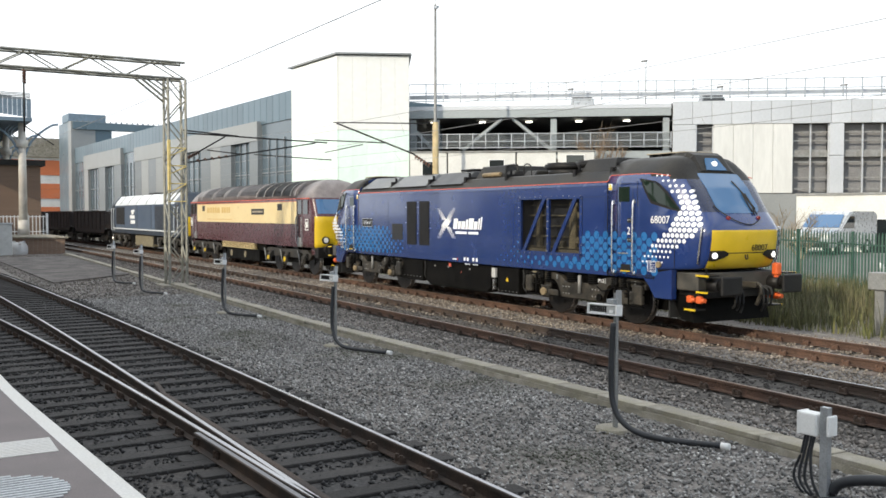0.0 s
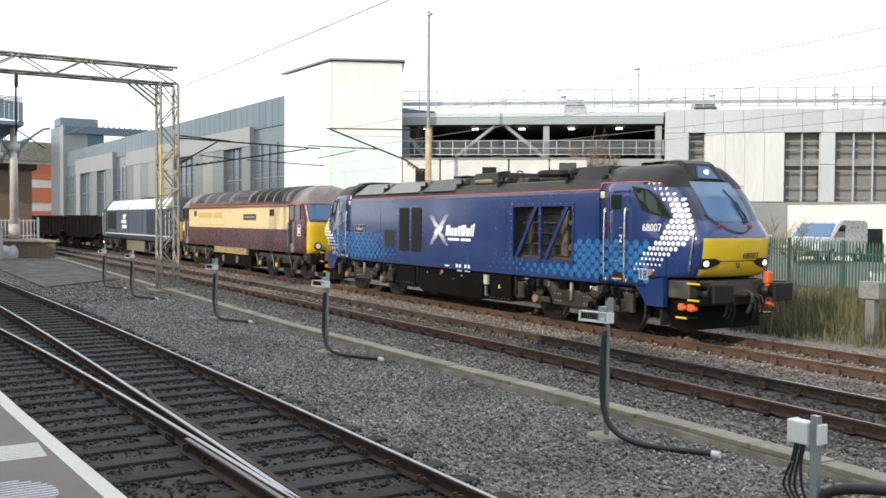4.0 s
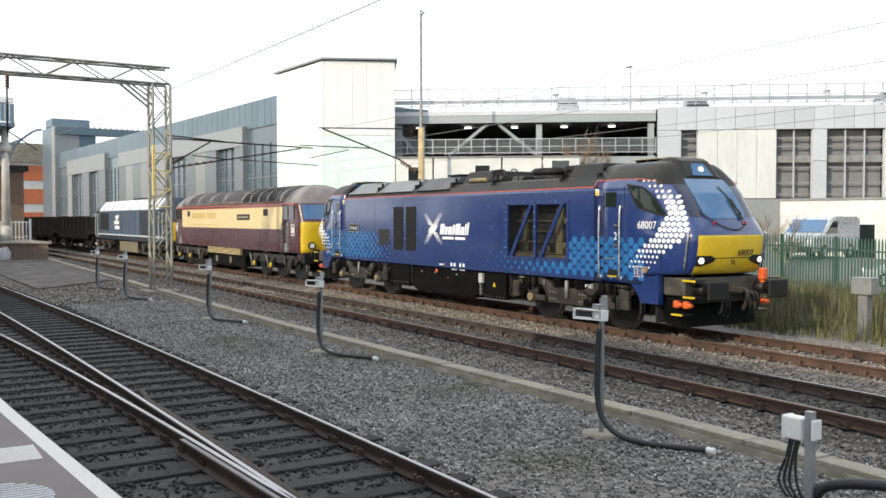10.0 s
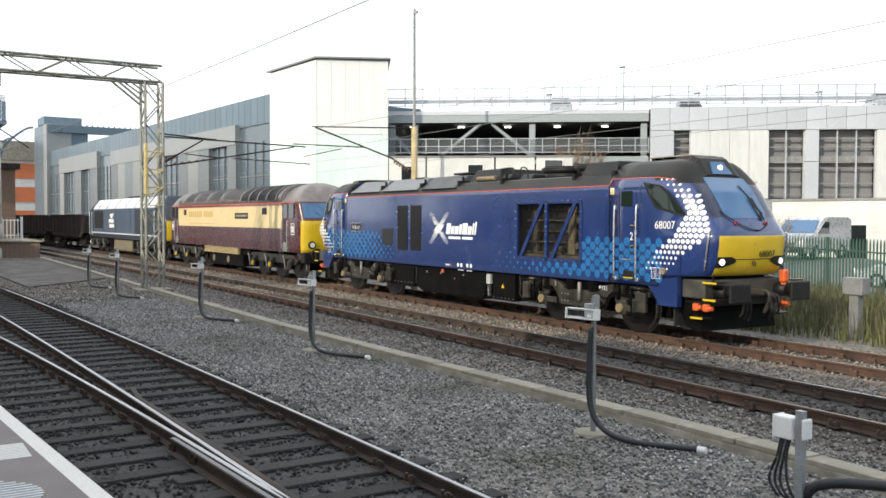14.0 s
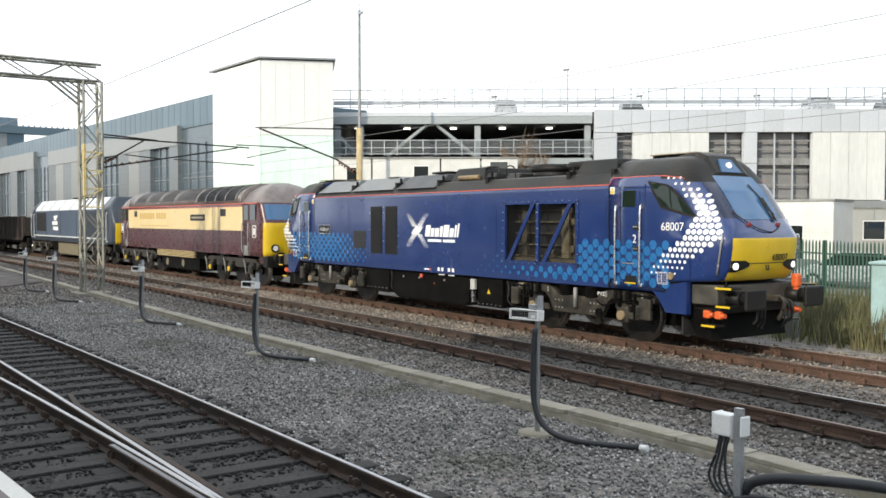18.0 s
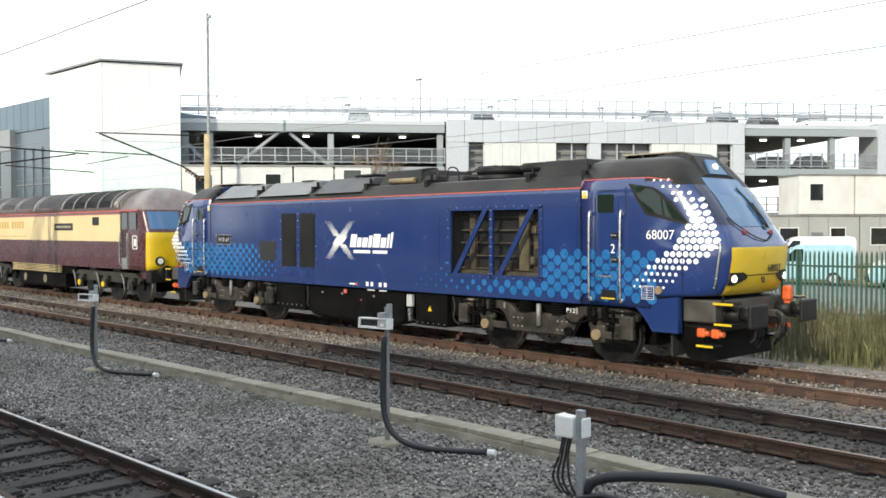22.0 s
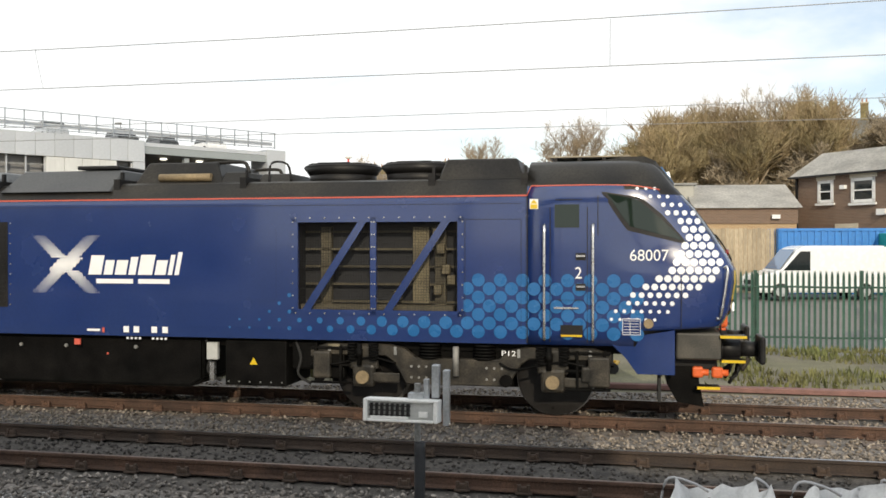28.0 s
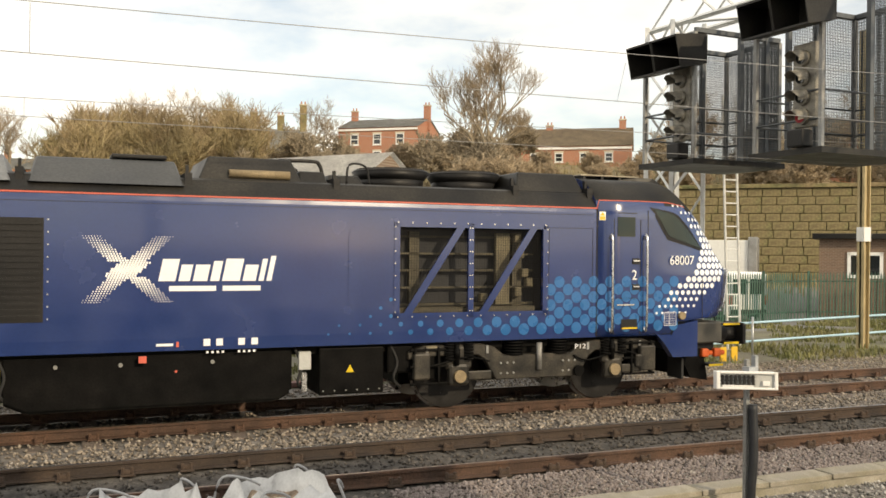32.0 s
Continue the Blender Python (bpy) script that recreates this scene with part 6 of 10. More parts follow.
gabled("brick_house", "red brick three-storey house with white windows on the hill", pose(57.9, 149.4, 12.6, 0, 0, -42), 14.6, 13, 10.7, 13.0, "brick_red", "slate", window_grid((-4.2, 0.0, 4.2), (1.6, 4.7, 7.7), 1.5, 1.9), (), -6,
       [(-6.6, 6.0, 14.4), (7.2, 6.0, 15.0)])
gabled("stone_house", "old stone house with tall chimneys among the trees", pose(39.5, 146, 13.5, 0, 0, -12), 9.0, 8, 4.2, 8.4, "stone_wall", "slate", window_grid((-2, 2), (1.0,), 1.1, 1.6), (), -5, [(-3.8, 4, 11.0), (4.3, 4, 12.5), (0.6, 4, 10.6)])
gabled("brick_house", "brick house with a long tiled roof on the hill", pose(82.5, 126, 13.0, 0, 0, -38), 19, 9, 6.2, 9.6, "brick_red", "slate_brown", window_grid((-6, -2, 2, 6), (1.0, 3.6), 1.3, 1.5), (), -6, [(-4, 4.5, 10.0), (8, 4.5, 10.8)])
gabled("brick_house", "red brick house high on the bank", pose(101, 96, 12.0, 0, 0, -52), 15, 9, 6.5, 9.5, "brick_red", "slate", window_grid((-4, 0, 4), (1.0, 4.0), 1.3, 1.5), (), -6)
for k, (x, w, e) in enumerate(((-36, 10, 7.4), (-24, 11, 8.6), (-10.5, 9, 7.4), (3.5, 12, 8.4), (17, 12, 7.6))):
    gabled("terrace_house", "brick terrace house with slate roof on the hillside", pose(x, 168 + 2 * (k % 2), 6.6, 0, 0, 6 - 4 * k), w, 9, e, e + 2.2, "brick_red" if k % 2 else "stone_wall", "slate", window_grid((-w / 4, 0, w / 4), (2.0, 5.6), 1.2, 1.9), (), -5, [(-w / 3, 4.5, e + 3.2), (w / 3, 4.5, e + 3.0)])
t = thing("footbridge", "grey railed footbridge on the hillside", "bridge", at=pose(6, 116, 7.0, 0, 0, -2))
boxes("deck", "concrete", t, (-18, 20, 0, 2, 0, 0.5))
for k in range(20):
    boxes("post", "galv", t, (-18 + 2 * k, -17.9 + 2 * k, 0, 0.1, 0.5, 1.7))
boxes("rail", "galv", t, (-18, 20, 0, 0.08, 1.65, 1.75), (-18, 20, 0, 0.08, 1.1, 1.16))
for k in (-12, 0, 12):
    boxes("pier", "stone_wall", t, (k - 0.6, k + 0.6, 0.2, 1.8, -6, 0))


# ---- lamp columns of the far car park ----
for x, y, h, m, r in ((-11.5, 99.6, 6.9, "lamp_red", 0.20), (-28.1, 104, 10.2, "lamp_red", 0.14), (-17.8, 88, 5.8, "galv", 0.08), (-13.5, 92, 6.2, "galv", 0.08), (-22.5, 96, 6.0, "lamp_red", 0.07)):
    t = thing("lamp_column", "slender lamp column in the far car park", "lamp post", "lamp columns", at=pose(x, y, ground_z(x, y)))
    bm = bmesh.new()
    cyl(bm, (0, 0, 0), (0, 0, h), r, r * 0.8, 10)
    part("pole", bm, m, t)
    bm = bmesh.new()
    cyl(bm, (0, 0, h), (0, 0, h + 0.25), 0.12, 0.5, 12)
    cyl(bm, (0, 0, h + 0.25), (0, 0, h + 0.4), 0.5, 0.1, 12)
    part("lamp_head", bm, "plastic_white", t)


# ---- signal gantry ----
def build_signal_gantry():
    top = thing("signal_gantry", "galvanised signal gantry with meshed maintenance cages", "gantry")
    bm = bmesh.new()
    lattice(bm, (15.5, 18.9, -0.3), (15.5, 18.9, 8.2), 1.0, 1.0, 8, 0.075, 0.04)
    part("leg", bm, "galv_white", top)
    bm = bmesh.new()
    lattice(bm, (15.6, 19.4, 8.6), (16.4, -4.0, 8.6), 1.0, 1.0, 20, 0.07, 0.035)
    part("beam", bm, "galv_white", top)
    boxes("footing", "concrete", top, (14.7, 16.3, 18.1, 19.7, -0.5, -0.12), bevel=0.03)
    for y0, y1, x0, x1, z0, z1 in ((16.0, 17.7, 13.65, 16.1, 4.5, 7.35), (13.0, 14.7, 14.15, 17.0, 4.5, 7.7)):
        cage = thing_part("cage", top)
        for x in (x0, x1):
            for y in (y0, y1):
                boxes("upright", "galv_dull", cage, (x - 0.04, x + 0.04, y - 0.04, y + 0.04, z0, z1 - 0.1))
        boxes("floor", "roof_black", cage, (x0 - 0.1, x1 + 0.1, y0 - 0.1, y1 + 0.1, z0 - 0.12, z0))
        bm = bmesh.new()
        for z in (z0 + 0.55, z0 + 1.1, z1 - 0.1):
            for a, b in (((x0, y0), (x1, y0)), ((x1, y0), (x1, y1)), ((x1, y1), (x0, y1)), ((x0, y1), (x0, y0))):
                cyl(bm, (*a, z), (*b, z), 0.022, seg=4)
        tagged(part("guard_rail", bm, "galv_dark", cage), kind="stuff")
        bm = bmesh.new()
        for k in range(40):
            q = k / 40
            y = y0 + (y1 - y0) * q
            cyl(bm, (x1, y, z0), (x1, y, z1), 0.012, seg=3)
            x = x0 + 1.3 + (x1 - x0 - 1.3) * q
            cyl(bm, (x, y0, z0), (x, y0, z1), 0.010, seg=3)
            x = x0 + 0.9 + (x1 - x0 - 0.9) * q
            cyl(bm, (x, y1, z0), (x, y1, z1), 0.010, seg=3)
        for k in range(50):
            z = z0 + (z1 - z0) * k / 50
            cyl(bm, (x1, y0, z), (x1, y1, z), 0.008, seg=3)
            cyl(bm, (x0 + 1.3, y0, z), (x1, y0, z), 0.007, seg=3)
            cyl(bm, (x0 + 0.9, y1, z), (x1, y1, z), 0.007, seg=3)
        tagged(part("mesh_panel", bm, "galv_dark", cage), kind="stuff")
        for x, y in ((x0 + 0.9, y1), (x0 + 1.3, y0), (x0 + 1.7, y1), (x1 - 0.4, y0)):
            boxes("frame_post", "galv_dark", cage, (x - 0.05, x + 0.05, y - 0.05, y + 0.05, z0, z1))
        boxes("roof_frame", "galv_dark", cage, (x0, x1, y0 - 0.04, y0 + 0.04, z1 - 0.1, z1), (x0, x1, y1 - 0.04, y1 + 0.04, z1 - 0.1, z1), (x1 - 0.04, x1 + 0.04, y0, y1, z1 - 0.1, z1))
        # route box hoods at the top
        for k in range(2):
            hood = bmesh.new()
            xa, xb = x0 - 0.62, x0 + 0.25
            ya = y0 - 0.10 + 0.88 * k
            zh = z1 - 0.68
            prism(hood, [(xa + 0.15, zh - 0.25), (xb, zh - 0.1), (xb, zh + 0.55), (xa, zh + 0.45), (xa, zh + 0.41), (xb - 0.08, zh + 0.49), (xb - 0.08, zh - 0.05), (xa + 0.15, zh - 0.21)], ya, ya + 0.84)
            for yy in (ya, ya + 0.84):
                prism(hood, [(xa + 0.15, zh - 0.25), (xb, zh - 0.1), (xb, zh + 0.55), (xa, zh + 0.45)], yy - 0.012, yy + 0.012)
            part("sign_hood", hood, "roof_black", top)
        # signal head: plate, four hooded lamps
        head = thing_part("signal_head", top)
        xs, ys = x0 + 0.02, y0 + 0.45
        boxes("back_plate", "hood_grey", head, (xs, xs + 0.12, ys - 0.28, ys + 0.28, z0 + 0.42, z0 + 2.05), bevel=0.02)
        for k in range(4):
            z = z0 + 0.62 + 0.38 * k
            bm = bmesh.new()
            cyl(bm, (xs - 0.10, ys, z - 0.01), (xs, ys, z), 0.15, 0.16, 14)
            visor = []
            for a in range(9):
                w = math.radians(-20 + 220 * a / 8)
                visor.append((math.cos(w) * 0.15, math.sin(w) * 0.15))
            for (ya, za), (yb, zb) in zip(visor, visor[1:]):
                q = [bm.verts.new(p) for p in ((xs - 0.1, ys + ya, z + za), (xs - 0.1, ys + yb, z + zb), (xs - 0.30 - 0.10 * (zb > 0.05), ys + yb, z + zb - 0.05), (xs - 0.30 - 0.10 * (za > 0.05), ys + ya, z + za - 0.05))]
                bm.faces.new(q)
            part("hood", bm, "hood_grey", head)
            bm = bmesh.new()
            cyl(bm, (xs - 0.115, ys, z - 0.012), (xs - 0.10, ys, z - 0.012), 0.11, seg=14)
            part("lens", bm, "signal_red" if k == 0 and y0 < 14 else "glass_dark", head)
        bm = bmesh.new()
        box(bm, xs - 0.25, xs + 0.05, ys - 0.2, ys + 0.2, z0 + 0.02, z0 + 0.36, bevel=0.03)
        part("position_lamp", bm, "loco_black", head)
    # access ladder
    bm = bmesh.new()
    for s in (-0.22, 0.22):
        cyl(bm, (18.2 + s, 19.6, -0.3), (17.0 + s, 18.6, 6.5), 0.035, seg=6)
    for k in range(22):
        q = k / 22
        cyl(bm, (18.2 - 1.2 * q - 0.22, 19.6 - 1.0 * q, -0.2 + 6.7 * q), (18.2 - 1.2 * q + 0.22, 19.6 - 1.0 * q, -0.2 + 6.7 * q), 0.018, seg=5)
    part("ladder", bm, "galv_white", top)


M["galv_white"] = mat("galv_white", (0.76, 0.77, 0.76), 0.5, 0.1, var=0.1)
M["hood_grey"] = mat("hood_grey", (0.16, 0.15, 0.13), 0.5, var=0.3, tint=(0.34, 0.31, 0.24), tint_amount=0.6, tint_scale=5)
M["galv_dark"] = mat("galv_dark", (0.10, 0.11, 0.12), 0.5, 0.4, var=0.15)
M["signal_red"] = glow("signal_red", (0.30, 0.02, 0.03), 0.15)
build_signal_gantry()

t = thing("catenary_mast", "pale yellow steel catenary mast with white band", "mast", "catenary masts", at=pose(21.85, 18.5, -0.3))
bm = bmesh.new()
box(bm, -0.12, 0.12, -0.03, 0.03, 0, 9.0)
box(bm, -0.12, -0.09, -0.12, 0.12, 0, 9.0)
box(bm, 0.09, 0.12, -0.12, 0.12, 0, 9.0)
part("post", bm, "wood_post", t)
boxes("band", "plastic_white", t, (-0.13, 0.13, -0.13, 0.13, 3.1, 3.5))
t = thing("tube_barrier", "pale blue tubular handrail barrier", "barrier")
for z in (0.36, 0.84):
    bm = bmesh.new()
    tube(bm, [(11.5, 18.2, z - 0.25), (17.5, 18.4, z - 0.2), (24, 18.6, z - 0.1), (34, 18.0, z)], 0.03, 8)
    part("rail", bm, "rail_blue", t)
for x in (12.0, 17.6, 23.6, 29.5):
    bm = bmesh.new()
    cyl(bm, (x, 18.3, -0.3), (x, 18.3, 0.8), 0.03, seg=8)
    part("post", bm, "galv", t)
for dx in (0.0, 0.35):
    t = thing("marker_board", "short orange marker board beside the track", "marker", "marker boards", at=pose(15.9 + dx, 17.6, -0.3))
    boxes("board", "yellow_plant", t, (0, 0.2, 0, 0.03, 0.05, 0.45), bevel=0.006)
    boxes("post", "galv_dull", t, (0.08, 0.12, 0.03, 0.06, 0, 0.5))


# ---- trees, scrub, grass ----


def branch_sticks(seed, height, levels, spread, kids, thin):
    """Sticks of a bare tree: rows of start, end, radii."""
    rnd = random.Random(seed)
    sticks = []

    def grow(p, d, length, r, level):
        q = p + d * length
        sticks.append((p, q, r, r * 0.68))
        if level == levels:
            return
        n = kids if level else kids + 2
        for k in range(n):
            f = 0.35 + 0.65 * (k + 1) / n if level else 0.30 + 0.7 * (k + 1) / n
            s = Vector((rnd.uniform(-1, 1), rnd.uniform(-1, 1), rnd.uniform(-0.3, 0.9))).normalized()
            e = (d * (1 - spread) + s * spread + Vector((0, 0, 0.18))).normalized()
            grow(p + d * (length * f), e, length * rnd.uniform(0.52, 0.80), max(r * rnd.uniform(0.42, 0.62), thin), level + 1)

    grow(Vector((0, 0, 0)), Vector((0.02, 0.01, 1)).normalized(), height * 0.40, height * 0.021, 0)
    return sticks


def sticks_mesh(name, sticks, material, parent, seg=3):
    verts, faces = [], []
    for p, q, r0, r1 in sticks:
        d = (q - p).normalized()
        u = d.orthogonal().normalized()
        w = d.cross(u)
        b = len(verts)
        for c, r in ((p, r0), (q, r1)):
            for k in range(seg):
                a = k * math.tau / seg
                verts.append(c + u * (r * math.cos(a)) + w * (r * math.sin(a)))
        for k in range(seg):
            faces.append((b + k, b + (k + 1) % seg, b + seg + (k + 1) % seg, b + seg + k))
    me = bpy.data.meshes.new(name)
    me.from_pydata([tuple(v) for v in verts], [], faces)
    me.materials.append(M[material])
    ob = new(name, me)
    ob.parent = parent
    return ob


def bare_tree(name, label, seed, height, at, levels=5, spread=0.55, kids=4, thin=0.02, twig="twig", group="bare trees"):
    top = thing(name, label, "tree", group, at=at)
    st = branch_sticks(seed, height, levels, spread, kids, thin)
    big = [s for s in st if s[2] > height * 0.006]
    small = [s for s in st if s[2] <= height * 0.006]
    sticks_mesh("trunk", big, "bark" if twig != "scrub" else "twig", top, 6)
    sticks_mesh("crown", small, twig, top, 3)
    return top


def place_trees():
    a = bare_tree("bare_tree", "large leafless tree with a wide crown of fine twigs", 3, 17.5, pose(51.9, 97.3, ground_z(51.9, 97.3) - 0.3), 6, 0.50, 4, 0.017)
    b = bare_tree("bare_tree", "leafless tree with brown twigs on the bank", 8, 12.0, pose(84, 101, ground_z(84, 101) - 0.3), 5, 0.6, 4, 0.02)
    c = bare_tree("scrub_tree", "brown leafless scrub tree in a thicket", 14, 11.5, pose(14, 98, ground_z(14, 98) - 0.3), 4, 0.62, 6, 0.028, "scrub", "thicket")
    d = bare_tree("scrub_tree", "olive green ivy-clad scrub tree in a thicket", 21, 8.0, pose(34, 112, ground_z(34, 112) - 0.3), 4, 0.75, 8, 0.05, "evergreen", "thicket")
    rnd = random.Random(4)

    def put(src, x, y, s):
        o = copy_thing(src, pose(x, y, ground_z(x, y) - 0.4, 0, 0, rnd.uniform(0, 360)))
        return o

    e = bare_tree("bush", "low tangled brown bush on the bank", 27, 4.6, pose(36, 92, ground_z(36, 92) - 0.3), 4, 0.80, 7, 0.03, "scrub", "bushes")
    for x, y in ((93, 108), (104, 84), (88, 74), (112, 104), (31, 150), (98, 66), (47, 156), (24, 140), (18, 146)):
        put(b, x + rnd.uniform(-2, 2), y + rnd.uniform(-2, 2), 1)
    for k in range(30):
        y = rnd.uniform(90, 116)
        put(c if rnd.random() < 0.85 else d, rnd.uniform(0.045, 0.235) * y, y, 1)
    for k in range(6):
        put(b, rnd.uniform(-58, 2), rnd.uniform(150, 160), 1)
    f = bare_tree("bare_tree", "slender upright leafless tree on the hillside", 52, 7.6, pose(-20, 128, ground_z(-20, 128) - 0.3), 4, 0.42, 5, 0.014)
    for k in range(11):
        y = rnd.uniform(112, 150)
        put(f, rnd.uniform(-0.34, -0.085) * y, y, 1)
    for k in range(16):
        put(f, rnd.uniform(-62, -6), rnd.uniform(180, 196), 1)
    for k in range(34):
        put(e, rnd.uniform(-50, -9), rnd.uniform(108, 150), 1)
    for k in range(80):
        x = rnd.uniform(24, 105)
        y = rnd.uniform(58, 120) - (0 if x < 70 else 20)
        if 0.72 * x + 0.69 * y > 76:
            put(e if rnd.random() < 0.8 else d, x, y, 1)
    for x, y in ((-48.2, 36.2),):
        q = PARK @ Vector((3.0, -1.2, 0))
        bare_tree("shrub", "thin leafless shrub beside the fence", 44, 3.6, pose(-25.0, 32.3, -0.4), 4, 0.55, 4, 0.007, "twig", "shrubs")
        sap = bare_tree("young_tree", "young leafless tree with reddish twigs before the car park", 31, 9.0, pose(q.x, q.y, -0.2), 4, 0.40, 4, 0.006, "twig_red")


M["twig_red"] = mat("twig_red", (0.30, 0.22, 0.15), 0.9, var=0.2)
place_trees()


def build_blades(name, label, n, area, h0, h1, material, seed, lean=0.35, width=0.012):
    rnd = np.random.default_rng(seed)
    verts, faces = [], []
    for k in range(n):
        x, y = area(rnd)
        z = ground_z(x, y) - 0.02
        a, h = rnd.uniform(0, math.tau), rnd.uniform(h0, h1)
        dx, dy = math.cos(a) * lean * h * rnd.uniform(0.2, 1), math.sin(a) * lean * h * rnd.uniform(0.2, 1)
        w = width * rnd.uniform(0.6, 1.4)
        px, py = -math.sin(a) * w, math.cos(a) * w
        b = len(verts)
        verts += [(x - px, y - py, z), (x + px, y + py, z), (x + dx * 0.4 + px * 0.8, y + dy * 0.4 + py * 0.8, z + h * 0.6), (x + dx * 0.4 - px * 0.8, y + dy * 0.4 - py * 0.8, z + h * 0.6), (x + dx, y + dy, z + h)]
        faces += [(b, b + 1, b + 2, b + 3), (b + 3, b + 2, b + 4)]
    me = bpy.data.meshes.new(name)
    me.from_pydata(verts, [], faces)
    me.materials.append(M[material])
    tagged(new(name, me), label, "grass", kind="stuff")


def verge(rnd):
    while True:
        x, y = rnd.uniform(-26, -3.0), rnd.uniform(17.6, 27)
        if y > line_train(x) + 2.6 and y < fence_point(x) - 0.2 and rnd.random() < 0.35 + 0.65 * smooth(-0.25, 0.35, noise.noise((x * 0.45, y * 0.45, 2))):
            return x, y


def verge_right(rnd):
    while True:
        x, y = rnd.uniform(-3, 34), rnd.uniform(15, 29)
        if y > line_train(x) + 3.4 and y < fence_point(x) - 0.2 and noise.noise((x * 0.5, y * 0.5, 5)) > -0.05:
            return x, y


def bank(rnd):
    return rnd.uniform(30, 110), rnd.uniform(36, 125)


M["grass_green"] = mat("grass_green", (0.105, 0.125, 0.035), 0.8, var=0.3, scale=2, fine=9, tint=(0.21, 0.18, 0.08), tint_amount=0.8, tint_scale=0.6)
build_blades("weeds", "green weeds and young grass along the fence", 6000, verge, 0.15, 0.6, "grass_green", 6, 0.6, 0.016)
build_blades("tall_grass", "tall dry brown and green grass beside the track", 16000, verge, 0.25, 0.95, "grass_blade", 1)
build_blades("short_grass", "short grass and moss by the fence", 20000, verge_right, 0.06, 0.22, "grass_green", 2, 0.6, 0.022)
build_blades("bank_grass", "rough dead grass and bracken on the bank", 14000, bank, 0.3, 0.9, "scrub", 3, 0.7, 0.05)


# ---- the leading locomotive ----
VEHICLES, WHEELS = [], []
M["hatch_grey"] = mat("hatch_grey", (0.13, 0.14, 0.15), 0.4, var=0.2, scale=2, fine=30, tint=(0.20, 0.20, 0.19), tint_amount=0.5)
M["hatch_dark"] = mat("hatch_dark", (0.035, 0.037, 0.041), 0.42, var=0.25, scale=2, fine=30, tint=(0.075, 0.075, 0.07), tint_amount=0.5)
M["bay_dark"] = mat("bay_dark", (0.10, 0.086, 0.056), 0.7, var=0.3, scale=6)
M["bay_panel"] = mat("bay_panel", (0.19, 0.16, 0.095), 0.6, var=0.3, scale=5, tint=(0.1, 0.085, 0.06), tint_amount=0.5, tint_scale=3)
M["roof_rust"] = mat("roof_rust", (0.32, 0.28, 0.21), 0.7, var=0.3)
NOSE_PLAN = [(0, 1), (0.45, 0.985), (0.70, 0.93), (0.82, 0.865), (0.885, 0.815), (0.93, 0.765), (0.955, 0.70), (0.972, 0.61), (0.985, 0.45), (0.995, 0.23), (1.0, 0)]
LEAN = 0.11   # the nose sits a little off the axis, towards the platform
FINE_PLAN = [(p.x, p.y) for p in bent([(a, b, 0) for a, b in NOSE_PLAN], 4)]
PX, PW = [p[0] for p in FINE_PLAN], [p[1] for p in FINE_PLAN]
NOSE_Z = [1.08, 1.30, 1.335, 1.37, 1.58, 1.95, 2.13, 2.34, 2.49, 2.60, 3.00, 3.30, 3.42, 3.54, 3.63, 3.69, 3.72]
NOSE_X = [8.70, 8.70, 9.33, 9.41, 9.53, 9.59, 9.59, 9.48, 9.38, 9.31, 9.02, 8.74, 8.65, 8.56, 8.46, 8.28, 8.10]
SIDE_Z = [1.08, 1.25, 3.10, 3.17, 3.30, 3.42, 3.54, 3.63, 3.69, 3.72]
SIDE_W = [1.335, 1.345, 1.345, 1.335, 1.30, 1.19, 1.06, 0.93, 0.72, 0.40]
CAB_X, NOSE_START = 6.68, 7.70


def side_w(z):
    return float(np.interp(z, SIDE_Z, SIDE_W))


def upper_taper(u, z):
    """The cab draws in towards the windscreen."""
    return 1 - 0.12 * u * u * smooth(2.05, 2.55, z)


def nose_point(v, z, off=0.0):
    """A point of the nose: v from -1 (near side) over 0 (front) to 1 (far side)."""
    k = (1 - abs(v)) * (len(PX) - 1)
    i = np.arange(len(PX))
    def at(q):
        q = min(max(q, 0), len(PX) - 1)
        length = float(np.interp(z, NOSE_Z, NOSE_X)) - NOSE_START
        u = float(np.interp(q, i, PX))
        return NOSE_START + length * u, side_w(z) * float(np.interp(q, i, PW)) * upper_taper(u, z), LEAN * u * u
    x, y, lean = at(k)
    if off:
        xa, ya, _ = at(k - 0.4)
        xb, yb, _ = at(k + 0.4)
        d = math.hypot(xb - xa, yb - ya) or 1
        x, y = x + off * (ya - yb) / d, y + off * (xb - xa) / d
    return Vector((x, (math.copysign(y, v) if v else 0.0) - lean, z))


def side_y(x, z):
    """How far the side stands from the middle at x and z."""
    x = abs(x)
    if x <= NOSE_START:
        return side_w(z)
    length = float(np.interp(z, NOSE_Z, NOSE_X)) - NOSE_START
    u = (x - NOSE_START) / length
    return side_w(z) * float(np.interp(u, PX, PW)) * upper_taper(u, z) + LEAN * u * u


def decal(bm, pts, off=0.004, centre=None):
    """A thin piece that lies on the near side: points in x and z."""
    vs = [bm.verts.new((x, -side_y(x, z) - off, z)) for x, z in pts]
    if centre:
        c = bm.verts.new((centre[0], -side_y(*centre) - off, centre[1]))
        for a, b in zip(vs, vs[1:] + vs[:1]):
            bm.faces.new((c, a, b))
    else:
        bm.faces.new(vs)


def dot(bm, x, z, r, off=0.004, n=10):
    decal(bm, [(x + r * math.cos(k * math.tau / n), z + r * math.sin(k * math.tau / n)) for k in range(n)], off, (x, z))


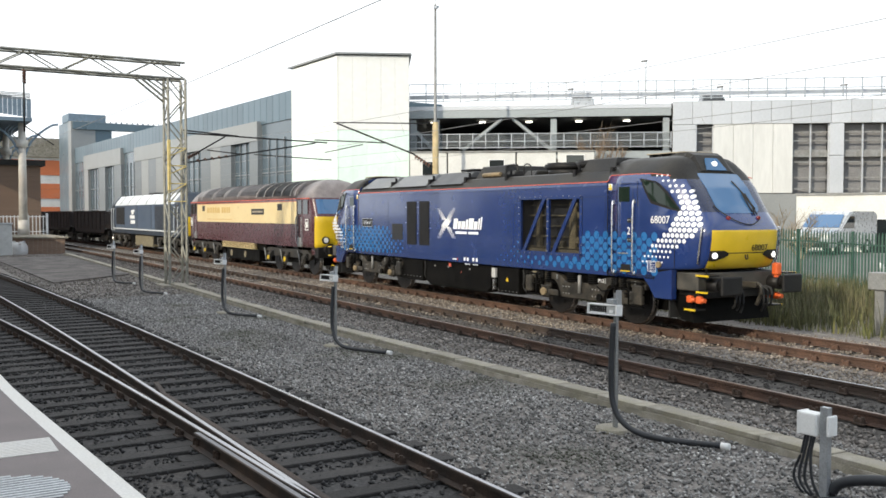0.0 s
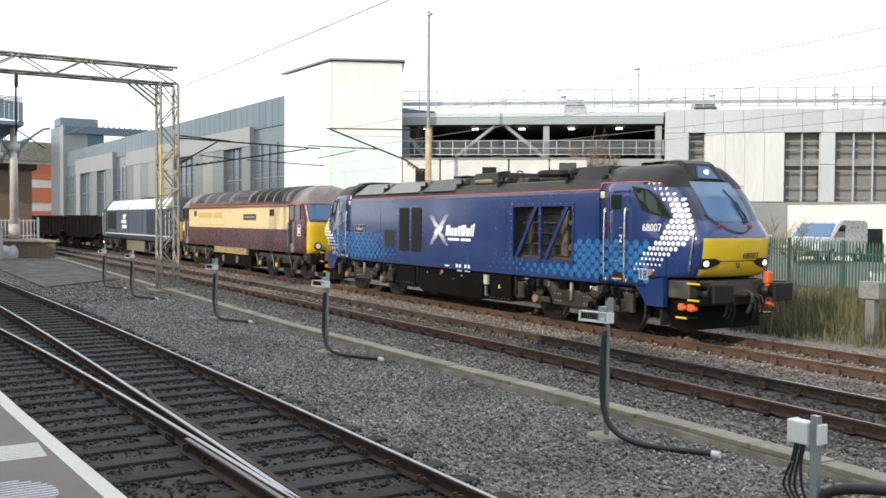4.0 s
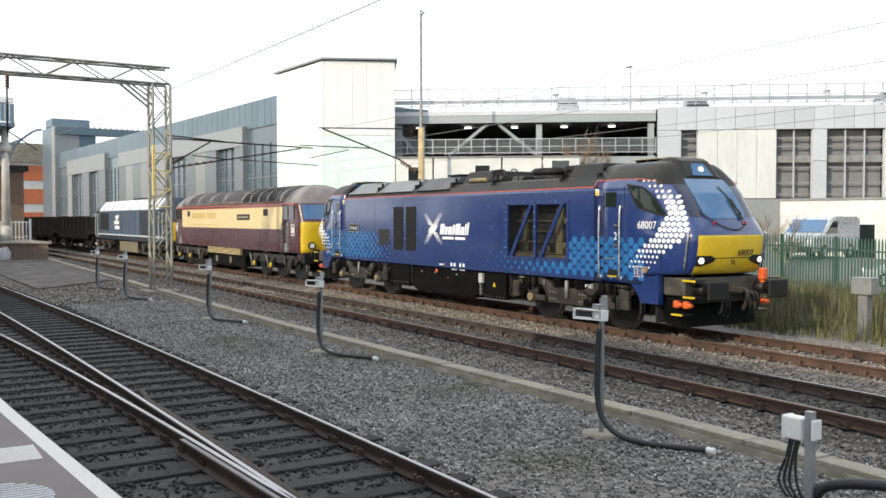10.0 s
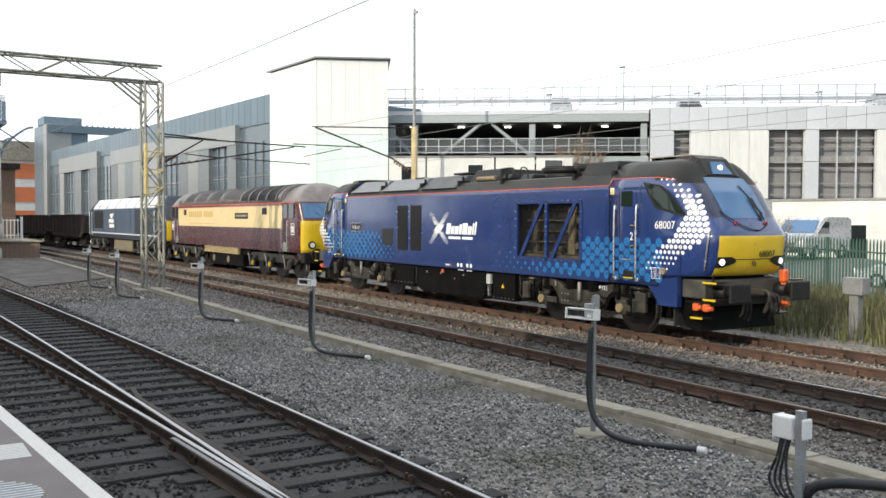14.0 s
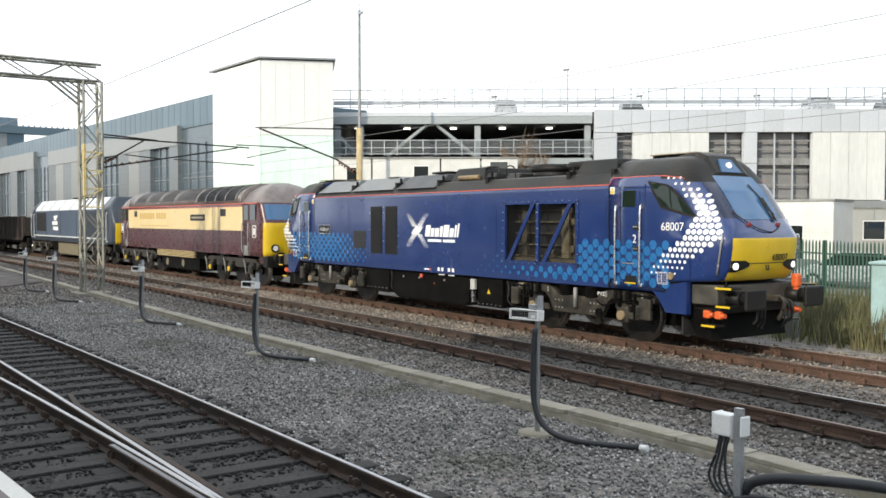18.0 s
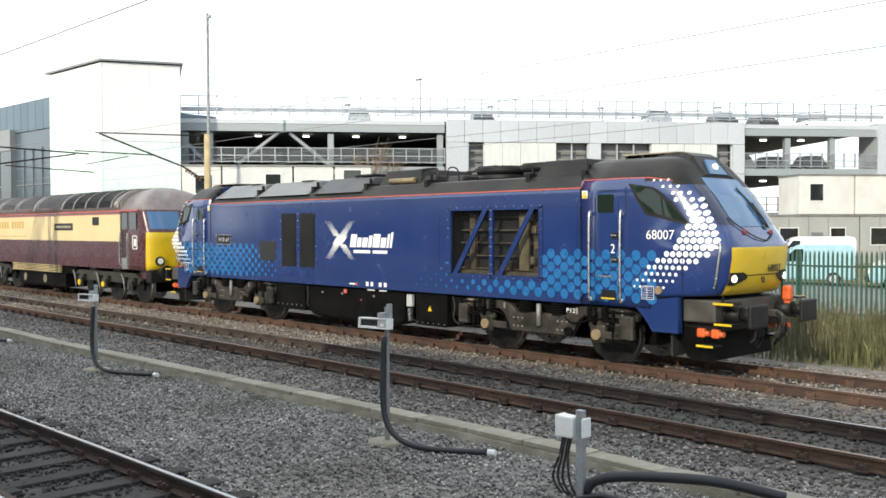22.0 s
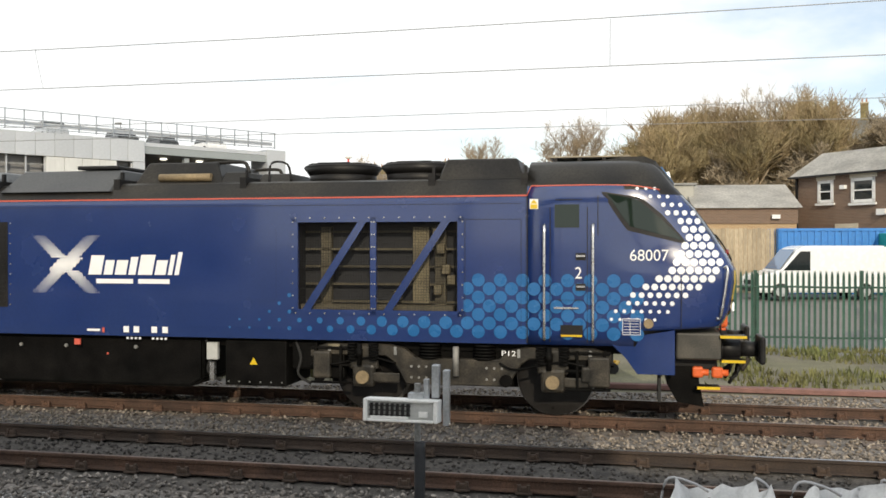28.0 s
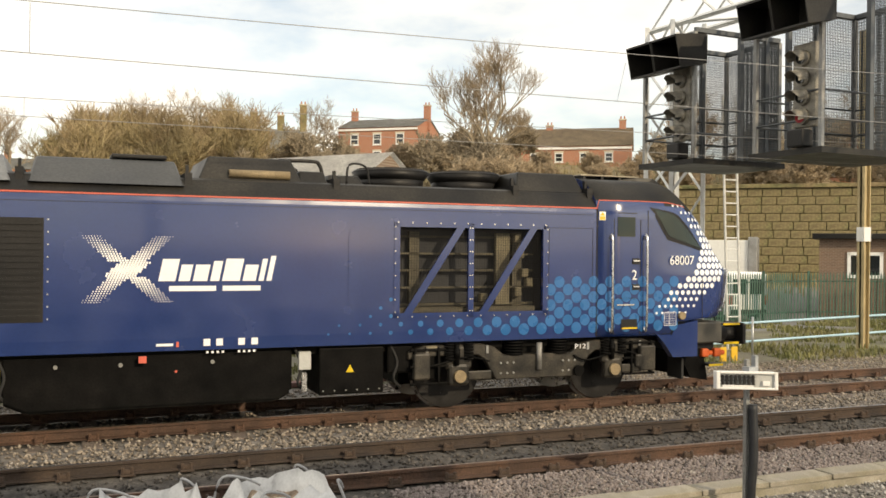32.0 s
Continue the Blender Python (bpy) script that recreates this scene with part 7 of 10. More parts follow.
def nose_patch(name, v0, v1, z0, z1, off, material, parent, nv=14, nz=8, inset=None, label="", flip=1):
    bm = bmesh.new()
    g = []
    for i in range(nz + 1):
        z = z0 + (z1 - z0) * i / nz
        a, b = (v0, v1) if not inset else inset(i / nz)
        g.append([bm.verts.new(nose_point(a + (b - a) * j / nv, z, off)) for j in range(nv + 1)])
    for i in range(nz):
        for j in range(nv):
            bm.faces.new((g[i][j], g[i][j + 1], g[i + 1][j + 1], g[i + 1][j])).smooth = True
    if flip < 0:
        bmesh.ops.rotate(bm, verts=bm.verts[:], matrix=Matrix.Rotation(math.pi, 3, "Z"))
    return part(name, bm, material, parent, label)


def build_cab(top, flip):
    """The moulded cab at one end."""
    zs = [1.08, 1.30, 1.335, 1.37, 1.45, 1.58, 1.75, 1.95, 2.08, 2.13, 2.24, 2.34, 2.42, 2.49, 2.6, 2.8, 3.0, 3.10, 3.17, 3.24, 3.30, 3.36, 3.42, 3.48, 3.54, 3.59, 3.63, 3.66, 3.69, 3.72]
    n = 30
    vs = [(-1 + i / n) for i in range(n)] + [i / n for i in range(n + 1)]
    bm = bmesh.new()
    g = []
    for z in zs:
        row = [bm.verts.new((CAB_X, -side_w(z), z)), bm.verts.new((7.2, -side_w(z), z))] + [bm.verts.new(nose_point(v, z)) for v in vs]
        row += [bm.verts.new((7.2, side_w(z), z)), bm.verts.new((CAB_X, side_w(z), z))]
        g.append(row)
    for i in range(len(zs) - 1):
        for j in range(len(g[0]) - 1):
            f = bm.faces.new((g[i][j], g[i][j + 1], g[i + 1][j + 1], g[i + 1][j]))
            f.smooth = True
            z = (zs[i] + zs[i + 1]) / 2
            k = abs((j - 2 + 0.5) / n - 1)
            if z > float(np.interp(f.calc_center_median().x, [7.8, 8.55], [3.30, 3.20])):
                f.material_index = 1
            elif k < 0.40 and 1.32 < z < 2.12:
                f.material_index = 2
            elif k < 0.55 and z > 2.49:
                f.material_index = 3
            elif z < 1.30 and k < 0.9:
                f.material_index = 1
    bm.faces.new(g[-1])
    bm.faces.new(g[0][::-1])
    bm.faces.new([r[0] for r in g] + [r[-1] for r in g[::-1]])
    bmesh.ops.recalc_face_normals(bm, faces=bm.faces[:])
    if flip < 0:
        bmesh.ops.rotate(bm, verts=bm.verts[:], matrix=Matrix.Rotation(math.pi, 3, "Z"))
    part("cab", bm, ["loco_blue", "roof_black", "loco_yellow", "pillar_navy"], top, "moulded cab with yellow front and black roof")
    def screen_edge(t):
        w = float(np.interp(t, [0, 0.05, 0.10, 0.18, 0.30, 0.94, 1], [0.165, 0.205, 0.225, 0.235, 0.235, 0.235, 0.225]))
        return -w, w
    nose_patch("windscreen", -0.2, 0.2, 2.47, 3.30, 0.008, "glass_screen", top, 14, 24, inset=screen_edge, label="windscreen with the blue of reflected sky in its colour", flip=flip)
    # roof fairing with the lamp glass in its front
    bm = bmesh.new()
    rings = []
    for x, z, lo, hi in ((7.62, 3.71, 0.34, 0.30), (8.02, 3.765, 0.46, 0.40), (8.34, 3.765, 0.56, 0.44), (8.50, 3.70, 0.58, 0.40), (8.72, 3.36, 0.60, 0.42)):
        zb = 3.55 if x < 8.6 else 3.28
        rings.append([bm.verts.new((x - (0.0 if x > 8.6 else 0.04), y, c)) for y, c in ((-lo - LEAN, zb), (-hi - LEAN, z), (hi - LEAN, z), (lo - LEAN, zb))])
    for a, b in zip(rings, rings[1:]):
        for k in range(4):
            bm.faces.new((a[k], a[(k + 1) % 4], b[(k + 1) % 4], b[k]))
    bm.faces.new(rings[0]), bm.faces.new(rings[-1])
    bmesh.ops.recalc_face_normals(bm, faces=bm.faces[:])
    if flip < 0:
        bmesh.ops.rotate(bm, verts=bm.verts[:], matrix=Matrix.Rotation(math.pi, 3, "Z"))
    part("roof_fairing", bm, "roof_black", top, "black lamp fairing on the cab roof")
    bm = bmesh.new()
    vs = [bm.verts.new(p) for p in ((8.733, -0.29 - LEAN, 3.375), (8.733, 0.29 - LEAN, 3.375), (8.560, 0.17 - LEAN, 3.635), (8.560, -0.17 - LEAN, 3.635))]
    vs2 = [bm.verts.new((v.co.x - 0.03, v.co.y, v.co.z - 0.02)) for v in vs]
    bm.faces.new(vs), bm.faces.new(vs2[::-1])
    for k in range(4):
        bm.faces.new((vs[k], vs[(k + 1) % 4], vs2[(k + 1) % 4], vs2[k]))
    bmesh.ops.recalc_face_normals(bm, faces=bm.faces[:])
    if flip < 0:
        bmesh.ops.rotate(bm, verts=bm.verts[:], matrix=Matrix.Rotation(math.pi, 3, "Z"))
    part("lamp_housing", bm, "glass_screen", top, "glazed roof lamp housing")
    f = flip

    def bx(name, m, *bs, bevel=0.0, label=""):
        return boxes(name, m, top, *[(min(f * a, f * b), max(f * a, f * b), min(f * c, f * d), max(f * c, f * d), e, g2) for a, b, c, d, e, g2 in bs], bevel=bevel, label=label)

    # headlight in the roof
    bm = bmesh.new()
    cyl(bm, (f * 8.62, -f * LEAN, 3.50), (f * 8.68, -f * LEAN, 3.515), 0.055, seg=14)
    part("headlight", bm, "lamp_on", top)
    # lamp clusters beside the yellow panel
    for s in (-1, 1):
        bm = bmesh.new()
        g2 = []
        for i in range(5):
            z = 1.51 + 0.21 * i / 4
            h = math.sin(math.pi * (0.12 + 0.6 * i / 4))
            g2.append([bm.verts.new(nose_point(s * (0.405 - (0.21 * h + 0.04) * j / 6), z, 0.014)) for j in range(7)])
        for i in range(4):
            for j in range(6):
                bm.faces.new((g2[i][j], g2[i][j + 1], g2[i + 1][j + 1], g2[i + 1][j]))
        bmesh.ops.recalc_face_normals(bm, faces=bm.faces[:])
        if f < 0:
            bmesh.ops.rotate(bm, verts=bm.verts[:], matrix=Matrix.Rotation(math.pi, 3, "Z"))
        hs = part("headlight_surround", bm, "loco_black", top)
        bm = bmesh.new()
        p = nose_point(s * 0.315, 1.62, 0.006)
        q = nose_point(s * 0.315, 1.62, 0.03)
        cyl(bm, (f * p.x, f * p.y, p.z), (f * q.x, f * q.y, q.z), 0.062, seg=14)
        part("lamp", bm, "lamp_on" if flip > 0 else "glass_dark", hs)
        bm = bmesh.new()
        p = nose_point(s * 0.152, 2.37, 0.0)
        q = nose_point(s * 0.152, 2.37, 0.04)
        cyl(bm, (f * p.x, f * p.y, p.z), (f * q.x, f * q.y, q.z), 0.048, 0.040, seg=12)
        part("tail_lamp", bm, "tail_red", top, "small red tail lamp")
        # grab rail on the corner
        bm = bmesh.new()
        a, b = nose_point(s * 0.60, 2.13, 0.055), nose_point(s * 0.60, 1.51, 0.055)
        tube(bm, bent([nose_point(s * 0.60, 2.16, 0.0), a, b, nose_point(s * 0.60, 1.48, 0.0)], 4), 0.019, 6)
        if f < 0:
            bmesh.ops.rotate(bm, verts=bm.verts[:], matrix=Matrix.Rotation(math.pi, 3, "Z"))
        part("grab_rail", bm, "steel_bright", top)
    # wipers
    bm = bmesh.new()
    for v0, v1 in ((0.155, 0.105), (0.125, 0.135)):
        tube(bm, [nose_point(v0, 2.44, 0.03), nose_point((v0 + v1) / 2, 2.62, 0.07), nose_point(v1, 2.88, 0.05)], 0.014, 5)
    tube(bm, [nose_point(0.17, 2.56, 0.025), nose_point(0.125, 2.88, 0.03), nose_point(0.085, 3.14, 0.035)], 0.014, 5)
    tube(bm, [nose_point(0.12, 2.50, 0.025), nose_point(0.11, 2.70, 0.03), nose_point(0.115, 2.92, 0.035)], 0.014, 5)
    tube(bm, bent([nose_point(-0.26, 2.62, 0.02), nose_point(-0.21, 2.50, 0.03), nose_point(-0.08, 2.30, 0.03), nose_point(0.05, 2.24, 0.03), nose_point(0.15, 2.34, 0.03)], 4), 0.012, 5)
    if f < 0:
        bmesh.ops.rotate(bm, verts=bm.verts[:], matrix=Matrix.Rotation(math.pi, 3, "Z"))
    part("wiper", bm, "rubber", top)
    # fold across the yellow panel and its lamp bracket
    bm = bmesh.new()
    tube(bm, [nose_point(v, 1.665, 0.0) for v in (-0.30, -0.2, -0.1, 0.0, 0.1, 0.2, 0.30)], 0.009, 5)
    if f < 0:
        bmesh.ops.rotate(bm, verts=bm.verts[:], matrix=Matrix.Rotation(math.pi, 3, "Z"))
    part("panel_fold", bm, "loco_black", top)
    bm = bmesh.new()
    tube(bm, bent([(f * 9.545, -0.14, 1.63), (f * 9.56, -0.145, 1.56), (f * 9.56, -0.11, 1.535), (f * 9.56, -0.075, 1.56), (f * 9.545, -0.08, 1.63)], 4), 0.011, 5)
    part("lamp_bracket", bm, "loco_black", top)
    # headframe under the nose
    bx("buffer_beam", "headframe", (8.72, 9.32, -1.22, 1.22, 0.90, 1.27), bevel=0.03)
    bx("beam_base", "loco_black", (8.60, 9.28, -1.05, 1.05, 0.74, 0.92), bevel=0.02)
    bm = bmesh.new()
    prism(bm, [(8.74, 0.30), (9.10, 0.24), (9.06, 0.48), (8.98, 0.80), (8.62, 0.80), (8.60, 0.55)], -1.10, 1.10)
    if f < 0:
        bmesh.ops.rotate(bm, verts=bm.verts[:], matrix=Matrix.Rotation(math.pi, 3, "Z"))
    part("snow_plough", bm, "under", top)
    for s in (-1, 1):
        bm = bmesh.new()
        y = f * s * 0.87
        cyl(bm, (f * 9.25, y, 1.03), (f * 9.60, y, 1.03), 0.14, seg=16)
        cyl(bm, (f * 9.58, y, 1.03), (f * 9.84, y, 1.03), 0.105, seg=16)
        box(bm, min(f * 9.83, f * 9.91), max(f * 9.83, f * 9.91), y - 0.28, y + 0.28, 0.84, 1.225, bevel=0.035)
        part("buffer", bm, "loco_black", top)
        for z0, xa, x1 in ((1.21, 9.30, 9.65), (0.88, 9.32, 9.63), (0.51, 9.00, 9.30)):
            bm = bmesh.new()
            box(bm, min(f * xa, f * x1), max(f * xa, f * x1), s * f * 1.12 - 0.14, s * f * 1.12 + 0.14, z0, z0 + 0.03)
            st = part("step", bm, "loco_black", top)
            bm = bmesh.new()
            box(bm, min(f * xa, f * x1), max(f * xa, f * x1), s * f * 1.265 - 0.006, s * f * 1.265 + 0.006, z0 - 0.003, z0 + 0.034)
            part("step_edge", bm, "loco_yellow", st)
            bm = bmesh.new()
            tube(bm, [(f * (xa + 0.03), s * f * 1.0, z0), (f * (xa + 0.03), s * f * 1.0, z0 + 0.30)], 0.014, 6)
            part("step_bracket", bm, "loco_black", st)
        bm = bmesh.new()
        for x in (8.94, 9.20):
            box(bm, min(f * x, f * (x + 0.15)), max(f * x, f * (x + 0.15)), s * f * 1.12 - 0.05, s * f * 1.12 + 0.05, 0.65, 0.80, bevel=0.03)
            cyl(bm, (f * (x + 0.06), s * f * 1.12, 0.72), (f * (x + 0.22), s * f * 1.12, 0.72), 0.045, seg=10)
        part("cable_socket", bm, "orange", top)
        bm = bmesh.new()
        for k in range(3):
            y0 = s * f * (0.30 + 0.11 * k)
            tube(bm, bent([(f * 9.30, y0, 0.95), (f * 9.60, y0 + 0.02 * k, 0.92), (f * 9.62, y0 + 0.04, 0.66), (f * 9.52, y0 + 0.07, 0.45 + 0.05 * k)], 5), 0.026, 7)
        part("brake_hose", bm, "rubber", top)
    bm = bmesh.new()
    box(bm, min(f * 9.3, f * 9.75), max(f * 9.3, f * 9.75), -0.06, 0.06, 0.96, 1.08, bevel=0.02)
    tube(bm, bent([(f * 9.75, 0, 1.04), (f * 9.84, 0, 0.98), (f * 9.82, 0, 0.80), (f * 9.72, 0, 0.62)], 5), 0.04, 8)
    part("coupling", bm, "bogie", top)
    bx("jumper_box", "orange", (9.45, 9.60, 0.74, 0.90, 1.18, 1.44), bevel=0.04)
    bx("jumper_plug", "orange", (9.47, 9.58, 0.78, 0.87, 1.08, 1.18), bevel=0.02)
    # roof aerial plate
    bx("aerial_plate", "roof_rust", (6.91, 8.10, -0.42, 0.42, 3.775, 3.80), bevel=0.008)
    for xa in (6.98, 7.34, 7.70):
        bx("aerial_foot", "loco_black", (xa, xa + 0.05, -0.40, 0.40, 3.70, 3.775))


def build_body(top):
    """The long body between the cabs: near wall with an open grille bay, roof, far wall."""
    xs, zs = [-CAB_X, 3.26, 5.72, CAB_X], [1.08, 1.25, 1.50, 2.84, 3.10, 3.17]
    bm = bmesh.new()
    g = [[bm.verts.new((x, -side_w(z), z)) for z in zs] for x in xs]
    for i in range(3):
        for j in range(5):
            if i == 1 and j == 2:
                continue
            bm.faces.new((g[i][j], g[i + 1][j], g[i + 1][j + 1], g[i][j + 1]))
    a = [bm.verts.new((CAB_X, y, z)) for y, z in ((1.335, 3.17), (1.345, 3.1), (1.335, 1.08))]
    b = [bm.verts.new((-CAB_X, y, z)) for y, z in ((1.335, 3.17), (1.345, 3.1), (1.335, 1.08))]
    bm.faces.new((a[0], b[0], b[1], a[1]))
    bm.faces.new((a[1], b[1], b[2], a[2]))
    bm.faces.new((a[2], b[2], g[0][0], g[-1][0]))
    # reveal of the open bay
    h = [g[1][2], g[2][2], g[2][3], g[1][3]]
    inner = [bm.verts.new((v.co.x, v.co.y + 0.42, v.co.z)) for v in h]
    for k in range(4):
        bm.faces.new((h[k], h[(k + 1) % 4], inner[(k + 1) % 4], inner[k])).material_index = 1
    bm.faces.new(inner).material_index = 1
    part("body_side", bm, ["loco_blue", "mesh_dark"], top, "dark blue painted body side")
    # black roof with sloping cantrail
    bm = bmesh.new()
    sec = [(-1.335, 3.172), (-1.30, 3.21), (-1.14, 3.41), (-1.05, 3.44), (1.05, 3.44), (1.14, 3.41), (1.30, 3.21), (1.335, 3.172)]
    a = [bm.verts.new((-CAB_X, y, z)) for y, z in sec]
    b = [bm.verts.new((CAB_X, y, z)) for y, z in sec]
    for k in range(len(sec) - 1):
        bm.faces.new((a[k], b[k], b[k + 1], a[k + 1]))
    bm.faces.new(a), bm.faces.new(b[::-1])
    bmesh.ops.recalc_face_normals(bm, faces=bm.faces[:])
    part("roof", bm, "roof_black", top)
    # red line under the roof
    bm = bmesh.new()
    for s in (-1, 1):
        box(bm, -CAB_X, CAB_X, s * 1.338 - 0.012, s * 1.338 + 0.012, 3.162, 3.182)
        for e in (-1, 1):
            pts = [(CAB_X, 3.17), (CAB_X + 0.06, 3.305), (7.5, 3.31), (8.1, 3.30), (8.35, 3.265), (8.50, 3.238)]
            tube(bm, [(e * x, s * (side_y(x, z) + 0.002), z) for x, z in pts], 0.010, 5)
    part("red_band", bm, "red_line", top)

    # roof equipment
    def hatch(name, x0, x1, h, lean=0.10, w=1.02, m="roof_black"):
        bm = bmesh.new()
        z0, d = (3.31, 0.52) if w > 1.2 else (3.43, 0.16)
        a = [bm.verts.new(p) for p in ((x0, -w, z0), (x1, -w, z0), (x1, w, z0), (x0, w, z0))]
        c = [bm.verts.new(p) for p in ((x0 + lean, -w + d, h), (x1 - lean, -w + d, h), (x1 - lean, w - d, h), (x0 + lean, w - d, h))]
        for k in range(4):
            bm.faces.new((a[k], a[(k + 1) % 4], c[(k + 1) % 4], c[k]))
        bm.faces.new(c)
        bmesh.ops.bevel(bm, geom=bm.edges[:], offset=0.02, segments=1, affect="EDGES")
        bmesh.ops.recalc_face_normals(bm, faces=bm.faces[:])
        return part(name, bm, m, top)

    hatch("radiator_housing", 5.35, 6.60, 3.74, 0.10, 1.06)
    for x in (3.58, 4.86):
        bm = bmesh.new()
        cyl(bm, (x, -0.05, 3.42), (x, -0.05, 3.60), 0.52, 0.54, 28)
        cyl(bm, (x, -0.05, 3.58), (x, -0.05, 3.70), 0.54, 0.63, 28)
        cyl(bm, (x, -0.05, 3.70), (x, -0.05, 3.735), 0.63, 0.60, 28)
        cyl(bm, (x, -0.05, 3.735), (x, -0.05, 3.78), 0.56, 0.22, 28)
        fan = part("cooling_fan", bm, "loco_black", top, "round roof fan housing")
        bm = bmesh.new()
        for k in range(9):
            y = -0.48 + 0.11 * k
            r = math.sqrt(max(0.02, 0.55 ** 2 - y * y))
            box(bm, x - r, x + r, y - 0.06, y - 0.04, 3.737, 3.765)
        part("fan_grille", bm, "loco_black", fan)
    hatch("roof_box", 2.35, 2.95, 3.60, 0.06, 0.70)
    bm = bmesh.new()
    tube(bm, bent([(2.62, -0.8, 3.45), (2.66, -0.8, 3.74), (2.92, -0.8, 3.72), (2.98, -0.8, 3.45)], 5), 0.018, 6)
    part("roof_hoop", bm, "loco_black", top)
    silencer = hatch("exhaust_silencer", 0.42, 1.92, 3.78, 0.16, 0.95)
    hatch("silencer_end", 1.86, 2.30, 3.62, 0.03, 0.95)
    for s in (-0.72, 0.72):
        bm = bmesh.new()
        tube(bm, bent([(1.6, s, 3.765), (2.12, s, 3.775), (2.22, s, 3.72), (2.26, s, 3.60)], 5), 0.03, 6)
        part("lifting_frame", bm, "roof_black", silencer)
    bm = bmesh.new()
    cyl(bm, (0.85, -0.93, 3.53), (1.72, -0.93, 3.53), 0.062, seg=14)
    part("exhaust_pipe", bm, "axlebox", silencer, "heat-stained exhaust pipe")
    hatch("roof_hatch", -1.75, 0.20, 3.68, 0.08, 1.285, "hatch_dark")
    bm = bmesh.new()
    box(bm, -0.72, 0.02, -0.75, 0.75, 3.70, 3.76, bevel=0.02)
    part("hatch_lid", bm, "loco_black", top)
    hatch("roof_hatch", -4.3, -1.95, 3.68, 0.10, 1.285, "hatch_grey")
    boxes("hatch_vent", "loco_black", top, (-2.9, -2.4, -0.80, -0.20, 3.675, 3.70))
    hatch("roof_hatch", -6.55, -4.45, 3.68, 0.10, 1.285, "hatch_grey")
    boxes("hatch_vent", "loco_black", top, (-5.4, -4.9, -0.80, -0.20, 3.675, 3.70))
    for x in (-4.38, -1.85, 0.26, 2.36, 6.63, 5.28, -6.62):
        boxes("roof_seam", "loco_black", top, (x - 0.05, x + 0.05, -1.20, 1.20, 3.30, 3.50))
        boxes("lifting_eye", "loco_black", top, (x - 0.02, x + 0.02, -1.06, -1.0, 3.50, 3.62))
    # grille bay: frame, bars, braces, rivets, what shows inside
    y = -1.345
    bay = part("grille_frame", (lambda b: ([box(b, *q) for q in (
        (3.20, 3.29, y - 0.012, y + 0.05, 1.46, 2.88), (5.69, 5.78, y - 0.012, y + 0.05, 1.46, 2.88), (3.20, 5.78, y - 0.012, y + 0.05, 2.81, 2.88),
        (3.20, 5.78, y - 0.012, y + 0.05, 1.46, 1.53), (4.40, 4.49, y - 0.012, y + 0.05, 1.46, 2.88))], b)[1])(bmesh.new()), "loco_blue", top, "riveted blue grille frame")
    for x0 in (3.36, 4.60):
        bm = bmesh.new()
        prism(bm, [(x0, 1.53), (x0 + 0.13, 1.53), (x0 + 0.98, 2.81), (x0 + 0.85, 2.81)], y - 0.008, y + 0.03)
        part("grille_brace", bm, "loco_blue", bay)
    bm = bmesh.new()
    for k in range(12):
        x = 3.26 + 0.225 * k
        for z in (2.875, 1.475):
            cyl(bm, (x, y - 0.022, z), (x, y, z), 0.012, seg=6)
    for k in range(8):
        for x in (3.215, 4.425, 4.465, 5.765):
            cyl(bm, (x, y - 0.022, 1.55 + 0.18 * k), (x, y, 1.55 + 0.18 * k), 0.012, seg=6)
    tagged(part("rivet", bm, "steel_bright", bay), kind="stuff")
    bm = bmesh.new()
    for k in range(5):
        box(bm, 3.30, 5.68, y + 0.30, y + 0.36, 1.62 + 0.26 * k, 1.65 + 0.26 * k)
    for x in (3.55, 5.30):
        box(bm, x, x + 0.16, y + 0.30, y + 0.38, 1.53, 2.75)
    box(bm, 3.3, 5.6, y + 0.10, y + 0.36, 1.51, 1.60)
    part("radiator", bm, "bay_dark", bay)
    # added paler panel, standing in for sunlight on the bay's right part
    boxes("equipment_panel", "bay_panel", bay, (4.98, 5.22, y + 0.24, y + 0.30, 1.62, 2.74))
    for x, z in ((5.30, 1.75), (5.42, 2.05), (5.34, 2.35), (5.5, 1.9), (4.7, 1.66), (5.28, 2.6)):
        boxes("valve", "bay_panel", bay, (x, x + 0.12, y + 0.18, y + 0.30, z, z + 0.14), bevel=0.02)
    bm = bmesh.new()
    for k in range(60):
        x = 3.30 + 0.04 * k
        box(bm, x, x + 0.004, y + 0.060, y + 0.064, 1.53, 2.81)
    for k in range(32):
        z = 1.55 + 0.04 * k
        box(bm, 3.29, 5.69, y + 0.064, y + 0.068, z, z + 0.004)
    part("grille_mesh", bm, "loco_black", bay)
    # dark air intakes further back
    for x0, x1 in ((-3.01, -2.37), (-2.19, -1.55)):
        fr = boxes("air_intake", "loco_black", top, (x0, x1, y - 0.010, y + 0.02, 1.50, 2.84))
        bm = bmesh.new()
        for k in range(16):
            box(bm, x0 + 0.04, x1 - 0.04, y - 0.022, y - 0.010, 1.55 + 0.08 * k, 1.59 + 0.08 * k)
        part("louvre", bm, "loco_black", fr)
    bm = bmesh.new()
    for x in (-3.06, -2.28, -1.50):
        for k in range(9):
            cyl(bm, (x, y - 0.016, 1.54 + 0.16 * k), (x, y, 1.54 + 0.16 * k), 0.012, seg=6)
    tagged(part("rivet", bm, "steel_bright", top), kind="stuff")
    boxes("small_vent", "mesh_dark", top, (-4.05, -3.30, y - 0.012, y + 0.02, 1.62, 2.14), bevel=0.01)
